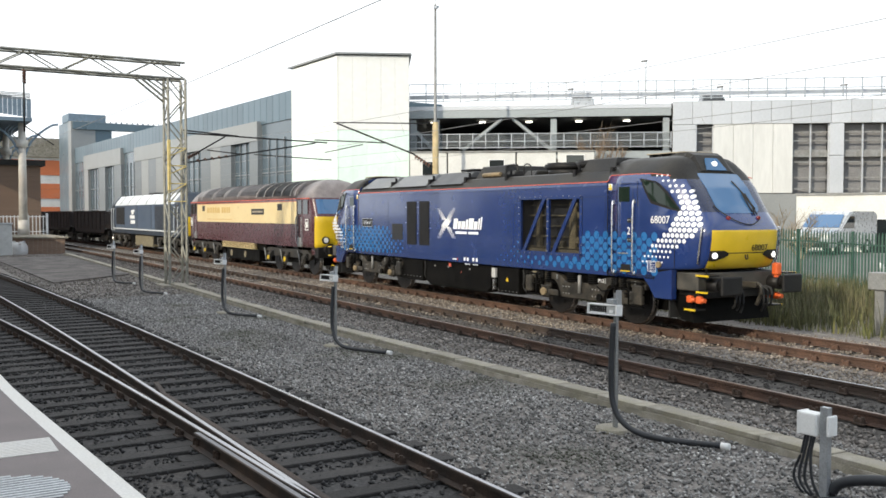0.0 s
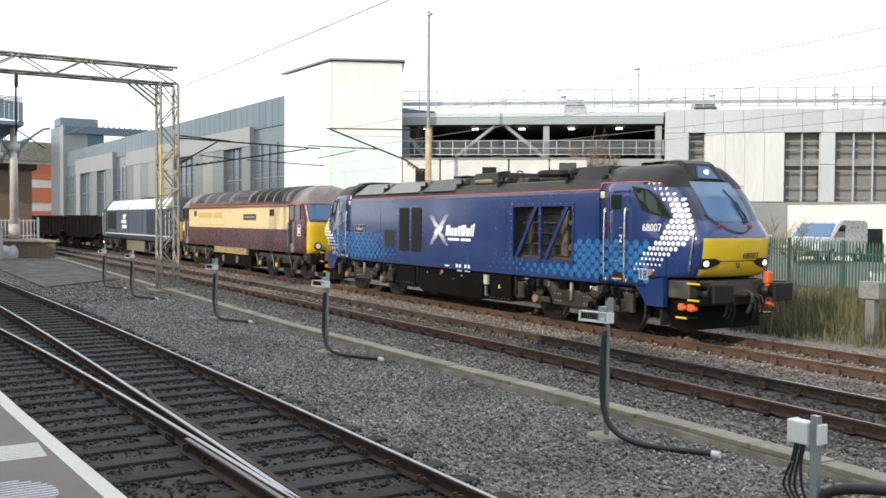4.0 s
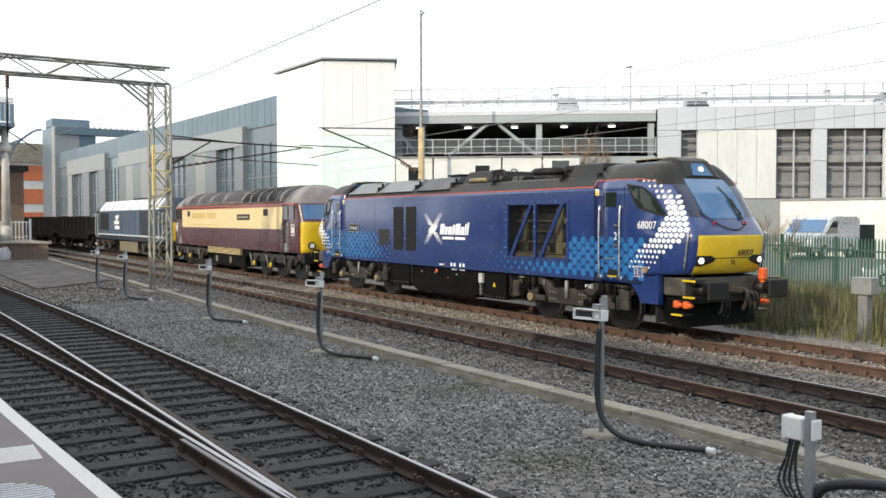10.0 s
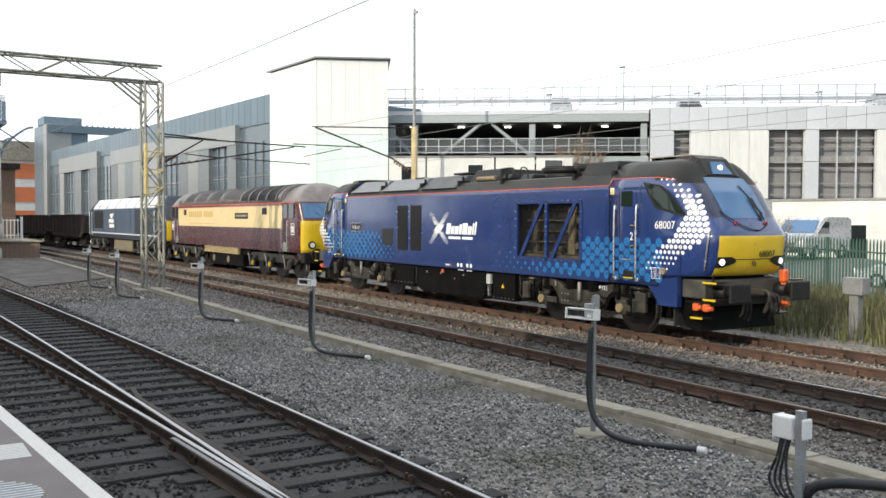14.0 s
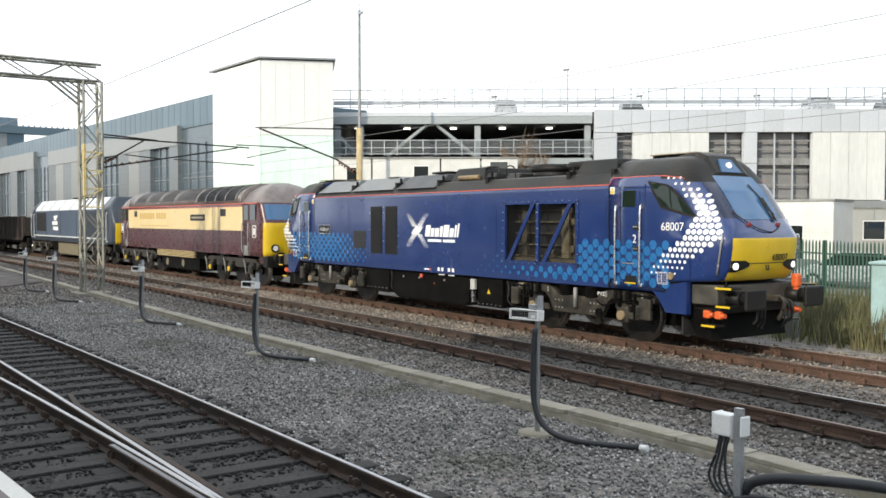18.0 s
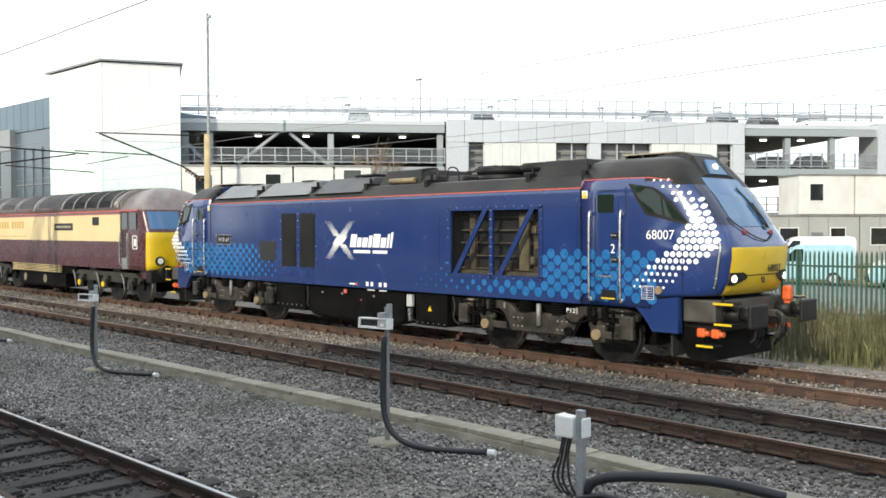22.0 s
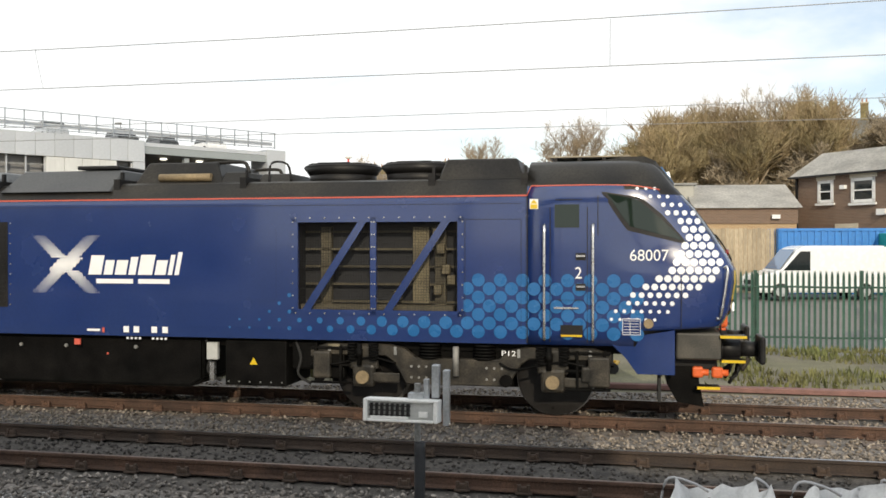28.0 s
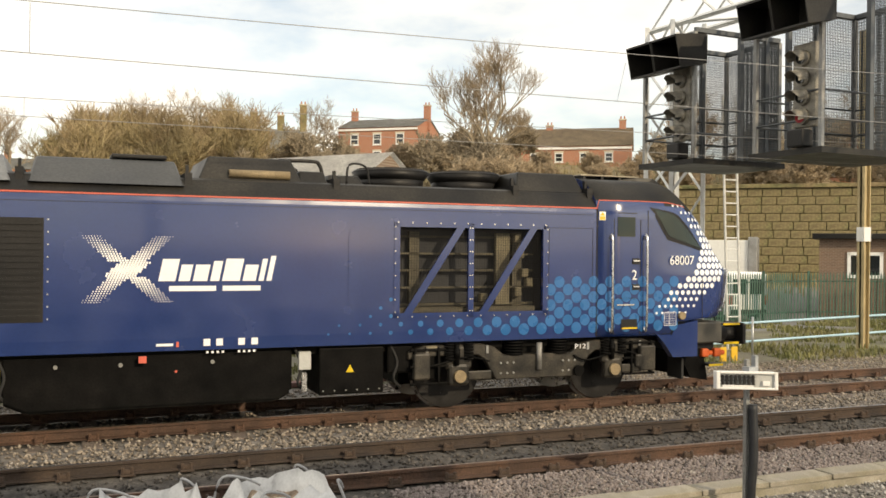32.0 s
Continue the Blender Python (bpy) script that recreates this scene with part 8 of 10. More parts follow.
    plate = boxes("name_plate", "loco_black", top, (-6.34, -5.54, y - 0.012, y + 0.01, 2.02, 2.30), label="small black cast name plate in a frame")
    for q in ((-6.34, -5.54, 2.02, 2.038), (-6.34, -5.54, 2.282, 2.30), (-6.34, -6.322, 2.038, 2.282), (-5.558, -5.54, 2.038, 2.282)):
        boxes("plate_edge", "steel_bright", plate, (q[0], q[1], y - 0.017, y - 0.010, q[2], q[3]))
    for k, h in enumerate((0.13, 0.09, 0.13, 0.13, 0.09, 0.09, 0.12)):
        boxes("lettering_bar", "steel_bright", plate, (-6.22 + 0.085 * k, -6.165 + 0.085 * k, y - 0.017, y - 0.010, 2.10, 2.10 + h))
    # recessed access panel and panel joints
    bm = bmesh.new()
    prism(bm, [(2.50, 1.70), (2.55, 1.64), (2.90, 1.64), (2.95, 1.70), (2.95, 2.72), (2.86, 2.82), (2.60, 2.82), (2.50, 2.70)], y - 0.010, y + 0.01)
    part("access_panel", bm, "loco_blue", top)
    for x, z0, z1 in ((5.80, 1.40, 2.84), (6.60, 1.30, 2.84), (6.67, 1.10, 3.16), (-6.67, 1.10, 3.16), (-4.35, 1.30, 2.90)):
        boxes("panel_joint", "loco_black", top, (x - 0.003, x + 0.003, y - 0.004, y, z0, z1))
    for x0, x1, z in ((5.80, 6.60, 2.84), (-6.6, 6.6, 3.06)):
        boxes("panel_joint", "loco_black", top, (x0, x1, y - 0.003, y, z - 0.003, z + 0.003))


def build_cab_sides(top, sx):
    """Doors, rails, windows and marks on the near side of one cab; sx -1: the trailing end."""
    def q(x):
        return sx * x

    def flat(name, pts, m, off=0.005, label="", centre=None):
        bm = bmesh.new()
        decal(bm, [(q(x), z) for x, z in pts], off, (q(centre[0]), centre[1]) if centre else None)
        bmesh.ops.recalc_face_normals(bm, faces=bm.faces[:])
        return part(name, bm, m, top, label)

    def bx(name, m, x0, x1, y0, y1, z0, z1, bevel=0.0):
        return boxes(name, m, top, (min(q(x0), q(x1)), max(q(x0), q(x1)), y0, y1, z0, z1), bevel=bevel)

    y = -1.345
    # side window with its dark surround, in strips that follow the curve
    def band(lo, hi, x0, x1, off, m, name, label=""):
        bm = bmesh.new()
        n = 10
        ps = []
        for k in range(n + 1):
            x = x0 + (x1 - x0) * k / n
            zl, zh = np.interp(x, *lo), np.interp(x, *hi)
            ps.append([bm.verts.new((q(x), -side_y(x, z) - off, z)) for z in (zl, (zl + zh) / 2, zh)])
        for a, b in zip(ps, ps[1:]):
            for k in range(2):
                bm.faces.new((a[k], b[k], b[k + 1], a[k + 1])).smooth = True
        bmesh.ops.recalc_face_normals(bm, faces=bm.faces[:])
        return part(name, bm, m, top, label)

    band(([7.72, 8.05, 8.87], [3.19, 2.68, 2.48]), ([7.72, 8.25, 8.55, 8.87], [3.215, 3.13, 2.88, 2.50]), 7.72, 8.87, 0.004, "loco_black", "window_surround")
    band(([7.80, 8.08, 8.80], [3.17, 2.74, 2.54]), ([7.80, 8.22, 8.5, 8.80], [3.19, 3.09, 2.85, 2.56]), 7.80, 8.80, 0.010, "glass_green", "side_window", "cab side window with a dark green reflection in its colour")
    # door
    bm = bmesh.new()
    for x0, x1, z0, z1 in ((7.00, 7.012, 1.12, 3.0), (7.515, 7.527, 1.12, 3.0), (7.08, 7.45, 3.10, 3.112), (6.68, 6.695, 1.1, 3.16), (7.66, 7.672, 2.6, 3.16), (8.78, 8.79, 1.34, 2.0), (7.1, 7.44, 1.70, 1.712)):
        box(bm, min(q(x0), q(x1)), max(q(x0), q(x1)), y - 0.004, y, z0, z1)
    part("door_joint", bm, "loco_black", top)
    dr = bx("door_window", "glass_green", 7.07, 7.41, y - 0.012, y + 0.01, 2.72, 3.04)
    for x in (6.93, 7.60):
        bm = bmesh.new()
        tube(bm, bent([(q(x), y, 2.68), (q(x), y - 0.075, 2.64), (q(x), y - 0.075, 1.26), (q(x), y, 1.22)], 5), 0.02, 7)
        part("handrail", bm, "steel_bright", top)
    for z0 in (2.265, 1.84):
        bx("door_catch", "loco_black", 7.36, 7.50, y - 0.010, y, z0, z0 + 0.10)
        bx("catch_plate", "steel_bright", 7.37, 7.49, y - 0.03, y - 0.010, z0 + 0.045, z0 + 0.07)
    bx("kick_plate", "steel_bright", 7.06, 7.40, y - 0.02, y, 1.585, 1.61)
    bx("step_recess", "loco_black", 7.15, 7.46, y - 0.008, y, 1.20, 1.36)
    bx("step_tread", "loco_yellow", 7.16, 7.45, y - 0.030, y - 0.006, 1.20, 1.225)
    bx("data_panel", "loco_blue", 8.00, 8.24, y - 0.006, y, 1.24, 1.46)
    for k in range(5):
        bx("data_line", "letter_white", 8.02, 8.22, y - 0.009, y, 1.27 + 0.04 * k, 1.275 + 0.04 * k)
    for a, b, c, d in ((8.0, 8.24, 1.455, 1.463), (8.0, 8.24, 1.238, 1.245), (8.0, 8.006, 1.24, 1.46), (8.236, 8.242, 1.24, 1.46), (8.10, 8.106, 1.24, 1.44)):
        bx("data_line", "letter_white", a, b, y - 0.009, y, c, d)
    bm = bmesh.new()
    cyl(bm, (q(8.35), -side_y(8.35, 1.4) - 0.05, 1.40), (q(8.35), -side_y(8.35, 1.4) + 0.02, 1.40), 0.065, seg=14)
    part("filler_cap", bm, "axlebox", top)
    # skirt panel that hangs below the cab
    bm = bmesh.new()
    prism(bm, [(q(a), z) for a, z in ((7.80, 1.16), (8.70, 1.31), (8.70, 0.70), (8.20, 0.70), (8.04, 0.92), (7.86, 1.10))], -1.335, -1.20)
    part("skirt", bm, "loco_blue", top)
    bm = bmesh.new()
    prism(bm, [(q(a), z) for a, z in ((7.80, 1.16), (8.70, 1.31), (8.70, 0.70), (8.20, 0.70), (8.04, 0.92), (7.86, 1.10))], 1.20, 1.335)
    part("skirt", bm, "loco_blue", top)
    bm = bmesh.new()
    prism(bm, [(q(6.72), 2.98), (q(6.84), 2.98), (q(6.84), 3.12), (q(6.72), 3.12)], y - 0.005, y)
    wl2 = part("warning_label", bm, "letter_white", top)
    bm = bmesh.new()
    prism(bm, [(q(6.73), 3.055), (q(6.83), 3.055), (q(6.78), 3.115)], y - 0.008, y - 0.004)
    part("label_triangle", bm, "loco_yellow", wl2)
    bm = bmesh.new()
    prism(bm, [(q(6.73), 2.985), (q(6.83), 2.985), (q(6.83), 3.045), (q(6.73), 3.045)], y - 0.008, y - 0.004)
    part("label_text", bm, "loco_yellow", wl2)
    # blue dots, growing towards the cab
    bm = bmesh.new()
    rows = 7
    for r in range(rows):
        z = 1.245 + 0.1224 * r
        for c in range(24):
            x = 2.211 + 0.315 * c + (0.1575 if r % 2 else 0)
            grow = smooth(2.3, 5.6, x)
            top_z = 1.42 if (3.2 < x < 5.78 and sx > 0) else 2.12
            if sx < 0 and x < 4.3:
                top_z = 1.9
            if x > 8.25 or z > top_z:
                continue
            if sx > 0 and x < 3.2 and r > 1 + 5 * smooth(2.3, 3.4, x):
                continue
            if sx < 0 and x < 3.2:
                continue
            dot(bm, q(x), z, 0.018 + 0.076 * grow, n=14)
    bmesh.ops.recalc_face_normals(bm, faces=bm.faces[:])
    tagged(part("blue_dot", bm, "dot_blue", top, "band of bright blue round dots"), kind="stuff")
    # white dots: an arrowhead on the nose
    bm = bmesh.new()

    rows_z = [3.255, 3.04, 2.93, 2.83, 2.71, 2.595, 2.48, 2.36, 2.23, 2.11, 2.00, 1.90, 1.79, 1.68, 1.565, 1.45]
    first_x = [8.237, 8.50, 8.62, 8.72, 8.80, 8.86, 8.865, 8.82, 8.726, 8.577, 8.437, 8.298, 8.168, 8.028, 7.898, 7.842]
    last_x = [8.47, 8.82, 8.92, 9.00, 9.085, 9.16, 9.23, 9.30, 9.35, 9.275, 9.144, 8.98, 8.856, 8.726, 8.577, 8.446]
    for j in range(17):
        z = 3.255 - 0.1128 * j
        a, b = float(np.interp(-z, [-v for v in rows_z], first_x)), float(np.interp(-z, [-v for v in rows_z], last_x))
        i0 = math.floor((a - 7.5) / 0.1165)
        for i in range(i0 - 1, i0 + 9):
            x = 7.5 + 0.1165 * i + (0.058 if j % 2 else 0)
            if not a - 0.045 < x < b + 0.045:
                continue
            r = 0.022 + 0.031 * (smooth(1.40, 2.1, z) if z < 2.3 else smooth(3.3, 2.55, z))
            dot(bm, q(x), z, r, 0.005, 10)
    bmesh.ops.recalc_face_normals(bm, faces=bm.faces[:])
    tagged(part("white_dot", bm, "dot_white", top, "arrowhead of white dots on the nose"), kind="stuff")
    if sx > 0:
        up = pose(0, 0, 0, 90, 0, 0)
        fitted("running_number", "68007", 0.52, 0.155, "letter_white", top, (8.36, -side_y(8.36, 2.335) - 0.014, 2.335), 4.0)
        ob = fitted("front_number", "68007", 0.48, 0.125, "loco_black", top, (0, 0, 0))
        ob.matrix_basis = Matrix.Translation((9.562, 0.26, 1.77)) @ pose(0, 0, 0, 90, 0, 92)
        fitted("cab_number", "2", 0.09, 0.16, "letter_white", top, (7.40, y - 0.012, 2.09))


def fitted(name, text, width, height, material, parent, at, turn=0.0):
    """Lettering of a given width and height on the near side."""
    ob = writing(name, text, 0.5, material, parent, Matrix.Translation(at) @ pose(0, 0, 0, 90, 0, turn))
    xs = [v.co.x for v in ob.data.vertices]
    ys = [v.co.y for v in ob.data.vertices]
    sx, sy = width / (max(xs) - min(xs)), height / (max(ys) - min(ys))
    for v in ob.data.vertices:
        v.co.x, v.co.y = (v.co.x - (max(xs) + min(xs)) / 2) * sx, (v.co.y - (max(ys) + min(ys)) / 2) * sy
    return ob


def build_livery(top):
    """The operator's mark, as plain white shapes."""
    y = -1.345
    bm = bmesh.new()
    for i in range(-15, 16):
        t = abs(i) / 15
        for e in ((-1, 1) if t > 0.2 else (1,)):
            for j in (range(-3, 4) if t > 0.2 else range(-5, 6)):
                c = 0.036 * (j + (0.5 if i % 2 else 0))
                dot(bm, -0.54 + e * 0.0305 * i + c, 2.18 + 0.029 * i, (0.0205 - 0.0125 * t) * (1 - 0.12 * abs(j) * t), 0.006, 8)
    bmesh.ops.recalc_face_normals(bm, faces=bm.faces[:])
    tagged(part("cross_emblem", bm, "letter_white", top, "white cross made of small dots"), kind="stuff")
    bm = bmesh.new()
    # plain slanted bars, tall and low as the wordmark's outline runs
    x = -0.14
    for w, h in ((0.22, 0.36), (0.15, 0.27), (0.19, 0.27), (0.12, 0.33), (0.24, 0.37), (0.18, 0.27), (0.07, 0.37), (0.07, 0.42)):
        h *= 0.83
        prism(bm, [(x, 2.02), (x + w, 2.02), (x + w + 0.2 * h, 2.02 + h), (x + 0.2 * h, 2.02 + h)], y - 0.006, y)
        part("wordmark_bar", bm, "letter_white", top, "plain white slanted bar")
        bm = bmesh.new()
        x += w + 0.040
    bm.free()
    bm = bmesh.new()
    x = 0.0
    for w in (0.62, 0.52):
        box(bm, x, x + w, y - 0.006, y, 1.885, 1.955)
        x += w + 0.09
    part("strapline", bm, "letter_white", top)
    for x in (0.46, 0.63, 0.93, 1.11):
        boxes("instruction_label", "letter_white", top, (x, x + 0.09, y - 0.006, y, 1.135, 1.23))
    for x in (0.50, 0.57, 0.64, 0.71, 0.93, 1.00, 1.07, 1.14):
        boxes("instruction_label", "letter_white", top, (x, x + 0.03, y + 0.01, y + 0.03, 1.03, 1.06))
    boxes("instruction_label", "letter_white", top, (-0.16, 0.06, y - 0.006, y, 1.145, 1.18))
    boxes("red_label", "red_line", top, (0.10, 0.135, y - 0.007, y, 1.13, 1.2), (-0.38, -0.28, y - 0.007, y + 0.02, 0.93, 1.02))


def build_wheelset(parent, x, r, m="wheel", y=0.7525):
    w = thing_part("wheelset", parent)
    w.location = (x, 0, r)
    for s in (-1, 1):
        bm = bmesh.new()
        yo, yi = s * (y + 0.075), s * (y - 0.055)
        cyl(bm, (0, yi, 0), (0, yo, 0), r, seg=32, mi=1)
        cyl(bm, (0, yi + s * 0.02, 0), (0, yo - s * 0.02, 0), r + 0.002, seg=32)
        cyl(bm, (0, yi - s * 0.03, 0), (0, yi, 0), r + 0.028, seg=32)
        cyl(bm, (0, yo, 0), (0, yo + s * 0.004, 0), r * 0.80, seg=32, mi=1)
        cyl(bm, (0, yo, 0), (0, yo + s * 0.05, 0), r * 0.30, seg=16, mi=1)
        for k in range(6):
            a = k * math.tau / 6
            cyl(bm, (r * 0.55 * math.cos(a), yo, r * 0.55 * math.sin(a)), (r * 0.55 * math.cos(a), yo + s * 0.012, r * 0.55 * math.sin(a)), 0.05, seg=8, mi=1)
        part("wheel", bm, ["tread", m], w)
    bm = bmesh.new()
    cyl(bm, (0, -y, 0), (0, y, 0), 0.09, seg=12)
    part("axle", bm, m, w)
    WHEELS.append((w, x, r, r))
    return w


def build_bogie(top, xc, half=1.38, r=0.55):
    for s in (-1, 1):
        y0, y1 = s * 1.14, s * 1.28
        bm = bmesh.new()
        pts = [(-2.2, 0.94), (-1.95, 1.03), (-1.0, 1.03), (-0.78, 0.98), (-0.6, 0.84), (0.6, 0.84), (0.78, 0.98), (1.0, 1.03), (1.95, 1.03), (2.2, 0.94), (2.2, 0.82), (1.9, 0.86), (1.05, 0.86), (0.93, 0.78), (0.74, 0.46), (-0.74, 0.46), (-0.93, 0.78), (-1.05, 0.86), (-1.9, 0.86), (-2.2, 0.82)]
        prism(bm, [(xc + a, b) for a, b in pts], min(y0, y1), max(y0, y1))
        bmesh.ops.bevel(bm, geom=bm.edges[:], offset=0.015, segments=1, affect="EDGES")
        fr = part("bogie_frame", bm, "bogie", top, "dark grey cast bogie frame")
        for d in (-half, half):
            bm = bmesh.new()
            box(bm, xc + d - 0.17, xc + d + 0.17, min(y1 - s * 0.1, y1 + s * 0.04), max(y1 - s * 0.1, y1 + s * 0.04), 0.40, 0.74, bevel=0.05)
            box(bm, xc + d + 0.15, xc + d + 0.55, min(y1, y1 + s * 0.04), max(y1, y1 + s * 0.04), 0.48, 0.62, bevel=0.02)
            box(bm, xc + d - 0.22, xc + d + 0.22, min(y1 - s * 0.06, y1 + s * 0.02), max(y1 - s * 0.06, y1 + s * 0.02), 0.66, 1.0, bevel=0.03)
            part("axlebox", bm, "bogie", fr)
            e = 1 if d > 0 else -1
            for z0 in (0.44, 0.70, 0.95):
                boxes("guard_bar", "under", fr, (xc + d + min(e * 0.18, e * 0.80), xc + d + max(e * 0.18, e * 0.80), min(y1, y1 + s * 0.05), max(y1, y1 + s * 0.05), z0, z0 + 0.035), bevel=0.008)
            for q in (0.34, 0.72):
                boxes("guard_strut", "under", fr, (xc + d + e * q - 0.02, xc + d + e * q + 0.02, min(y1 - s * 0.02, y1 + s * 0.06), max(y1 - s * 0.02, y1 + s * 0.06), 0.46, 1.0), bevel=0.01)
            boxes("brake_cylinder", "under", fr, (xc + d + min(e * 0.3, e * 0.75), xc + d + max(e * 0.3, e * 0.75), min(y1 - s * 0.2, y1 - s * 0.03), max(y1 - s * 0.2, y1 - s * 0.03), 0.50, 0.95), bevel=0.03)
            bm = bmesh.new()
            cyl(bm, (xc + d, y1, 0.55), (xc + d, y1 + s * 0.10, 0.55), 0.095, seg=16)
            part("axle_cover", bm, "axlebox", fr, "tan round axle cover")
            for e in (-0.16, 0.16):
                bm = bmesh.new()
                for k in range(6):
                    cyl(bm, (xc + d + e, y1 + s * 0.03, 0.80 + 0.045 * k), (xc + d + e, y1 + s * 0.03, 0.825 + 0.045 * k), 0.075, seg=12)
                part("spring", bm, "under", fr)
            bm = bmesh.new()
            cyl(bm, (xc + d - 0.05, y1 + s * 0.06, 0.72), (xc + d - 0.05, y1 + s * 0.06, 1.04), 0.04, seg=8)
            cyl(bm, (xc + d - 0.05, y1 + s * 0.06, 0.84), (xc + d - 0.05, y1 + s * 0.06, 0.96), 0.055, seg=8)
            part("damper", bm, "under", fr)
            bm = bmesh.new()
            cyl(bm, (xc + d - 0.66, y1 + s * 0.02, 0.55), (xc + d - 0.66, y1 + s * 0.06, 0.55), 0.09, seg=12)
            tube(bm, bent([(xc + d - 0.75, y1 + s * 0.03, 0.80), (xc + d - 0.5, y1 + s * 0.06, 0.72), (xc + d + 0.1, y1 + s * 0.07, 0.84), (xc + d + 0.5, y1 + s * 0.05, 0.76)], 5), 0.016, 6)
            part("brake_pipe", bm, "under", fr)
        for e in (-0.40, 0.40):
            bm = bmesh.new()
            for k in range(5):
                cyl(bm, (xc + e, s * 1.18, 0.84 + 0.045 * k), (xc + e, s * 1.18, 0.868 + 0.045 * k), 0.16, seg=14)
            part("suspension_coil", bm, "under", fr)
        bm = bmesh.new()
        for e in (-0.66, -0.55, -0.44, 0.44, 0.55, 0.66):
            for z in (0.56, 0.72):
                cyl(bm, (xc + e, y1, z), (xc + e, y1 + s * 0.015, z), 0.018, seg=8)
        cyl(bm, (xc, y1 + s * 0.03, 0.60), (xc, y1 + s * 0.03, 1.02), 0.045, seg=10)
        tagged(part("bolt", bm, "galv_dull", fr), kind="stuff")
        for e, z0, w, h in ((2.02, 0.50, 0.30, 0.42), (1.86, 0.56, 0.16, 0.22), (-2.0, 0.52, 0.26, 0.40)):
            boxes("brake_unit", "bogie", fr, (xc + e - w / 2, xc + e + w / 2, min(y1 - s * 0.02, y1 + s * 0.09), max(y1 - s * 0.02, y1 + s * 0.09), z0, z0 + h), bevel=0.03)
        for e in (-1.9, -0.9, 0.9, 1.9):
            boxes("pipe_clamp", "galv_dull", fr, (xc + e - 0.02, xc + e + 0.02, min(y1, y1 + s * 0.02), max(y1, y1 + s * 0.02), 0.88, 1.0))
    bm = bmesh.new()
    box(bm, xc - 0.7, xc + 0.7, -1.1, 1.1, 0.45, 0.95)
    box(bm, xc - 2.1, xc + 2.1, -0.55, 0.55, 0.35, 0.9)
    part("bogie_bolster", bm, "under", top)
    for d in (-half, half):
        build_wheelset(top, xc + d, r)


def build_underframe(top):
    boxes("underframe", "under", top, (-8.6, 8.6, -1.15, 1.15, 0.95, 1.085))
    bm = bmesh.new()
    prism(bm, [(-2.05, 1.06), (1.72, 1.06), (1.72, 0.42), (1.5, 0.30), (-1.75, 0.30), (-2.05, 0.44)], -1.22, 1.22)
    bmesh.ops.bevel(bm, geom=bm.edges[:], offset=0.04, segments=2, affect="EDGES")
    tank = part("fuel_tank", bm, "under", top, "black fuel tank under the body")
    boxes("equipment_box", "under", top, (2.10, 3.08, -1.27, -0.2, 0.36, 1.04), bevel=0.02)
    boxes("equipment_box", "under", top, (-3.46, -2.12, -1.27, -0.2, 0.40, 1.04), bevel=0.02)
    bm = bmesh.new()
    for k in range(6):
        cyl(bm, (-3.3 + 0.21 * k, -1.285, 0.52), (-3.3 + 0.21 * k, -1.26, 0.52), 0.014, seg=6)
        cyl(bm, (2.16 + 0.17 * k, -1.285, 0.42), (2.16 + 0.17 * k, -1.26, 0.42), 0.012, seg=6)
    tagged(part("bolt", bm, "galv_dull", top), kind="stuff")
    boxes("junction_plate", "cab_grey", top, (1.80, 1.98, -1.28, -1.20, 0.74, 1.0), bevel=0.01)
    boxes("sight_glass", "steel_bright", top, (1.85, 1.92, -1.27, -1.20, 0.42, 0.70))
    bm = bmesh.new()
    prism(bm, [(2.50, 0.68), (2.62, 0.68), (2.56, 0.79)], -1.28, -1.268)
    part("warning_triangle", bm, "loco_yellow", top)
    for x in (-1.4, -0.6, 0.6):
        bm = bmesh.new()
        cyl(bm, (x, -1.245, 0.90), (x, -1.20, 0.90), 0.028, seg=10)
        part("filler", bm, "galv_dull", tank)
    boxes("fuel_label", "red_line", tank, (0.1, 0.13, -1.227, -1.20, 0.77, 0.80))
    fitted("bogie_mark", "P12", 0.20, 0.075, "letter_white", top, (6.42, -1.295, 0.94))
    bm = bmesh.new()
    box(bm, 3.74, 3.92, -1.30, -1.275, 0.96, 1.02)
    part("bogie_plate", bm, "interior", top)
    for x0 in (1.75, 3.2, -2.1, -3.6):
        bm = bmesh.new()
        tube(bm, bent([(x0, -1.2, 1.05), (x0 + 0.1, -1.24, 0.8), (x0 + 0.05, -1.22, 0.55), (x0 + 0.2, -1.1, 0.4)], 5), 0.022, 6)
        part("hose", bm, "rubber", top)
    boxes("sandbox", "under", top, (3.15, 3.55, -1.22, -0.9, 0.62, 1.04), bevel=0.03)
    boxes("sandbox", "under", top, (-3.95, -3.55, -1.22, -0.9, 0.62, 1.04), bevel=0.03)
    for s in (-1, 1):
        bm = bmesh.new()
        box(bm, s * 8.5 - 0.02, s * 8.5 + 0.02, -1.2, -0.8, 0.30, 0.66)
        part("mud_flap", bm, "rubber", top)


def build_lead_locomotive():
    top = thing("diesel_locomotive", "dark blue diesel locomotive with blue and white dots and yellow nose", "locomotive", "locomotives")
    build_body(top)
    for f in (1, -1):
        build_cab(top, f)
        build_cab_sides(top, f)
    build_livery(top)
    build_underframe(top)
    for x in (5.66, -5.62):
        build_bogie(top, x)
    VEHICLES.append((top, -2.8, 5.62))


build_lead_locomotive()


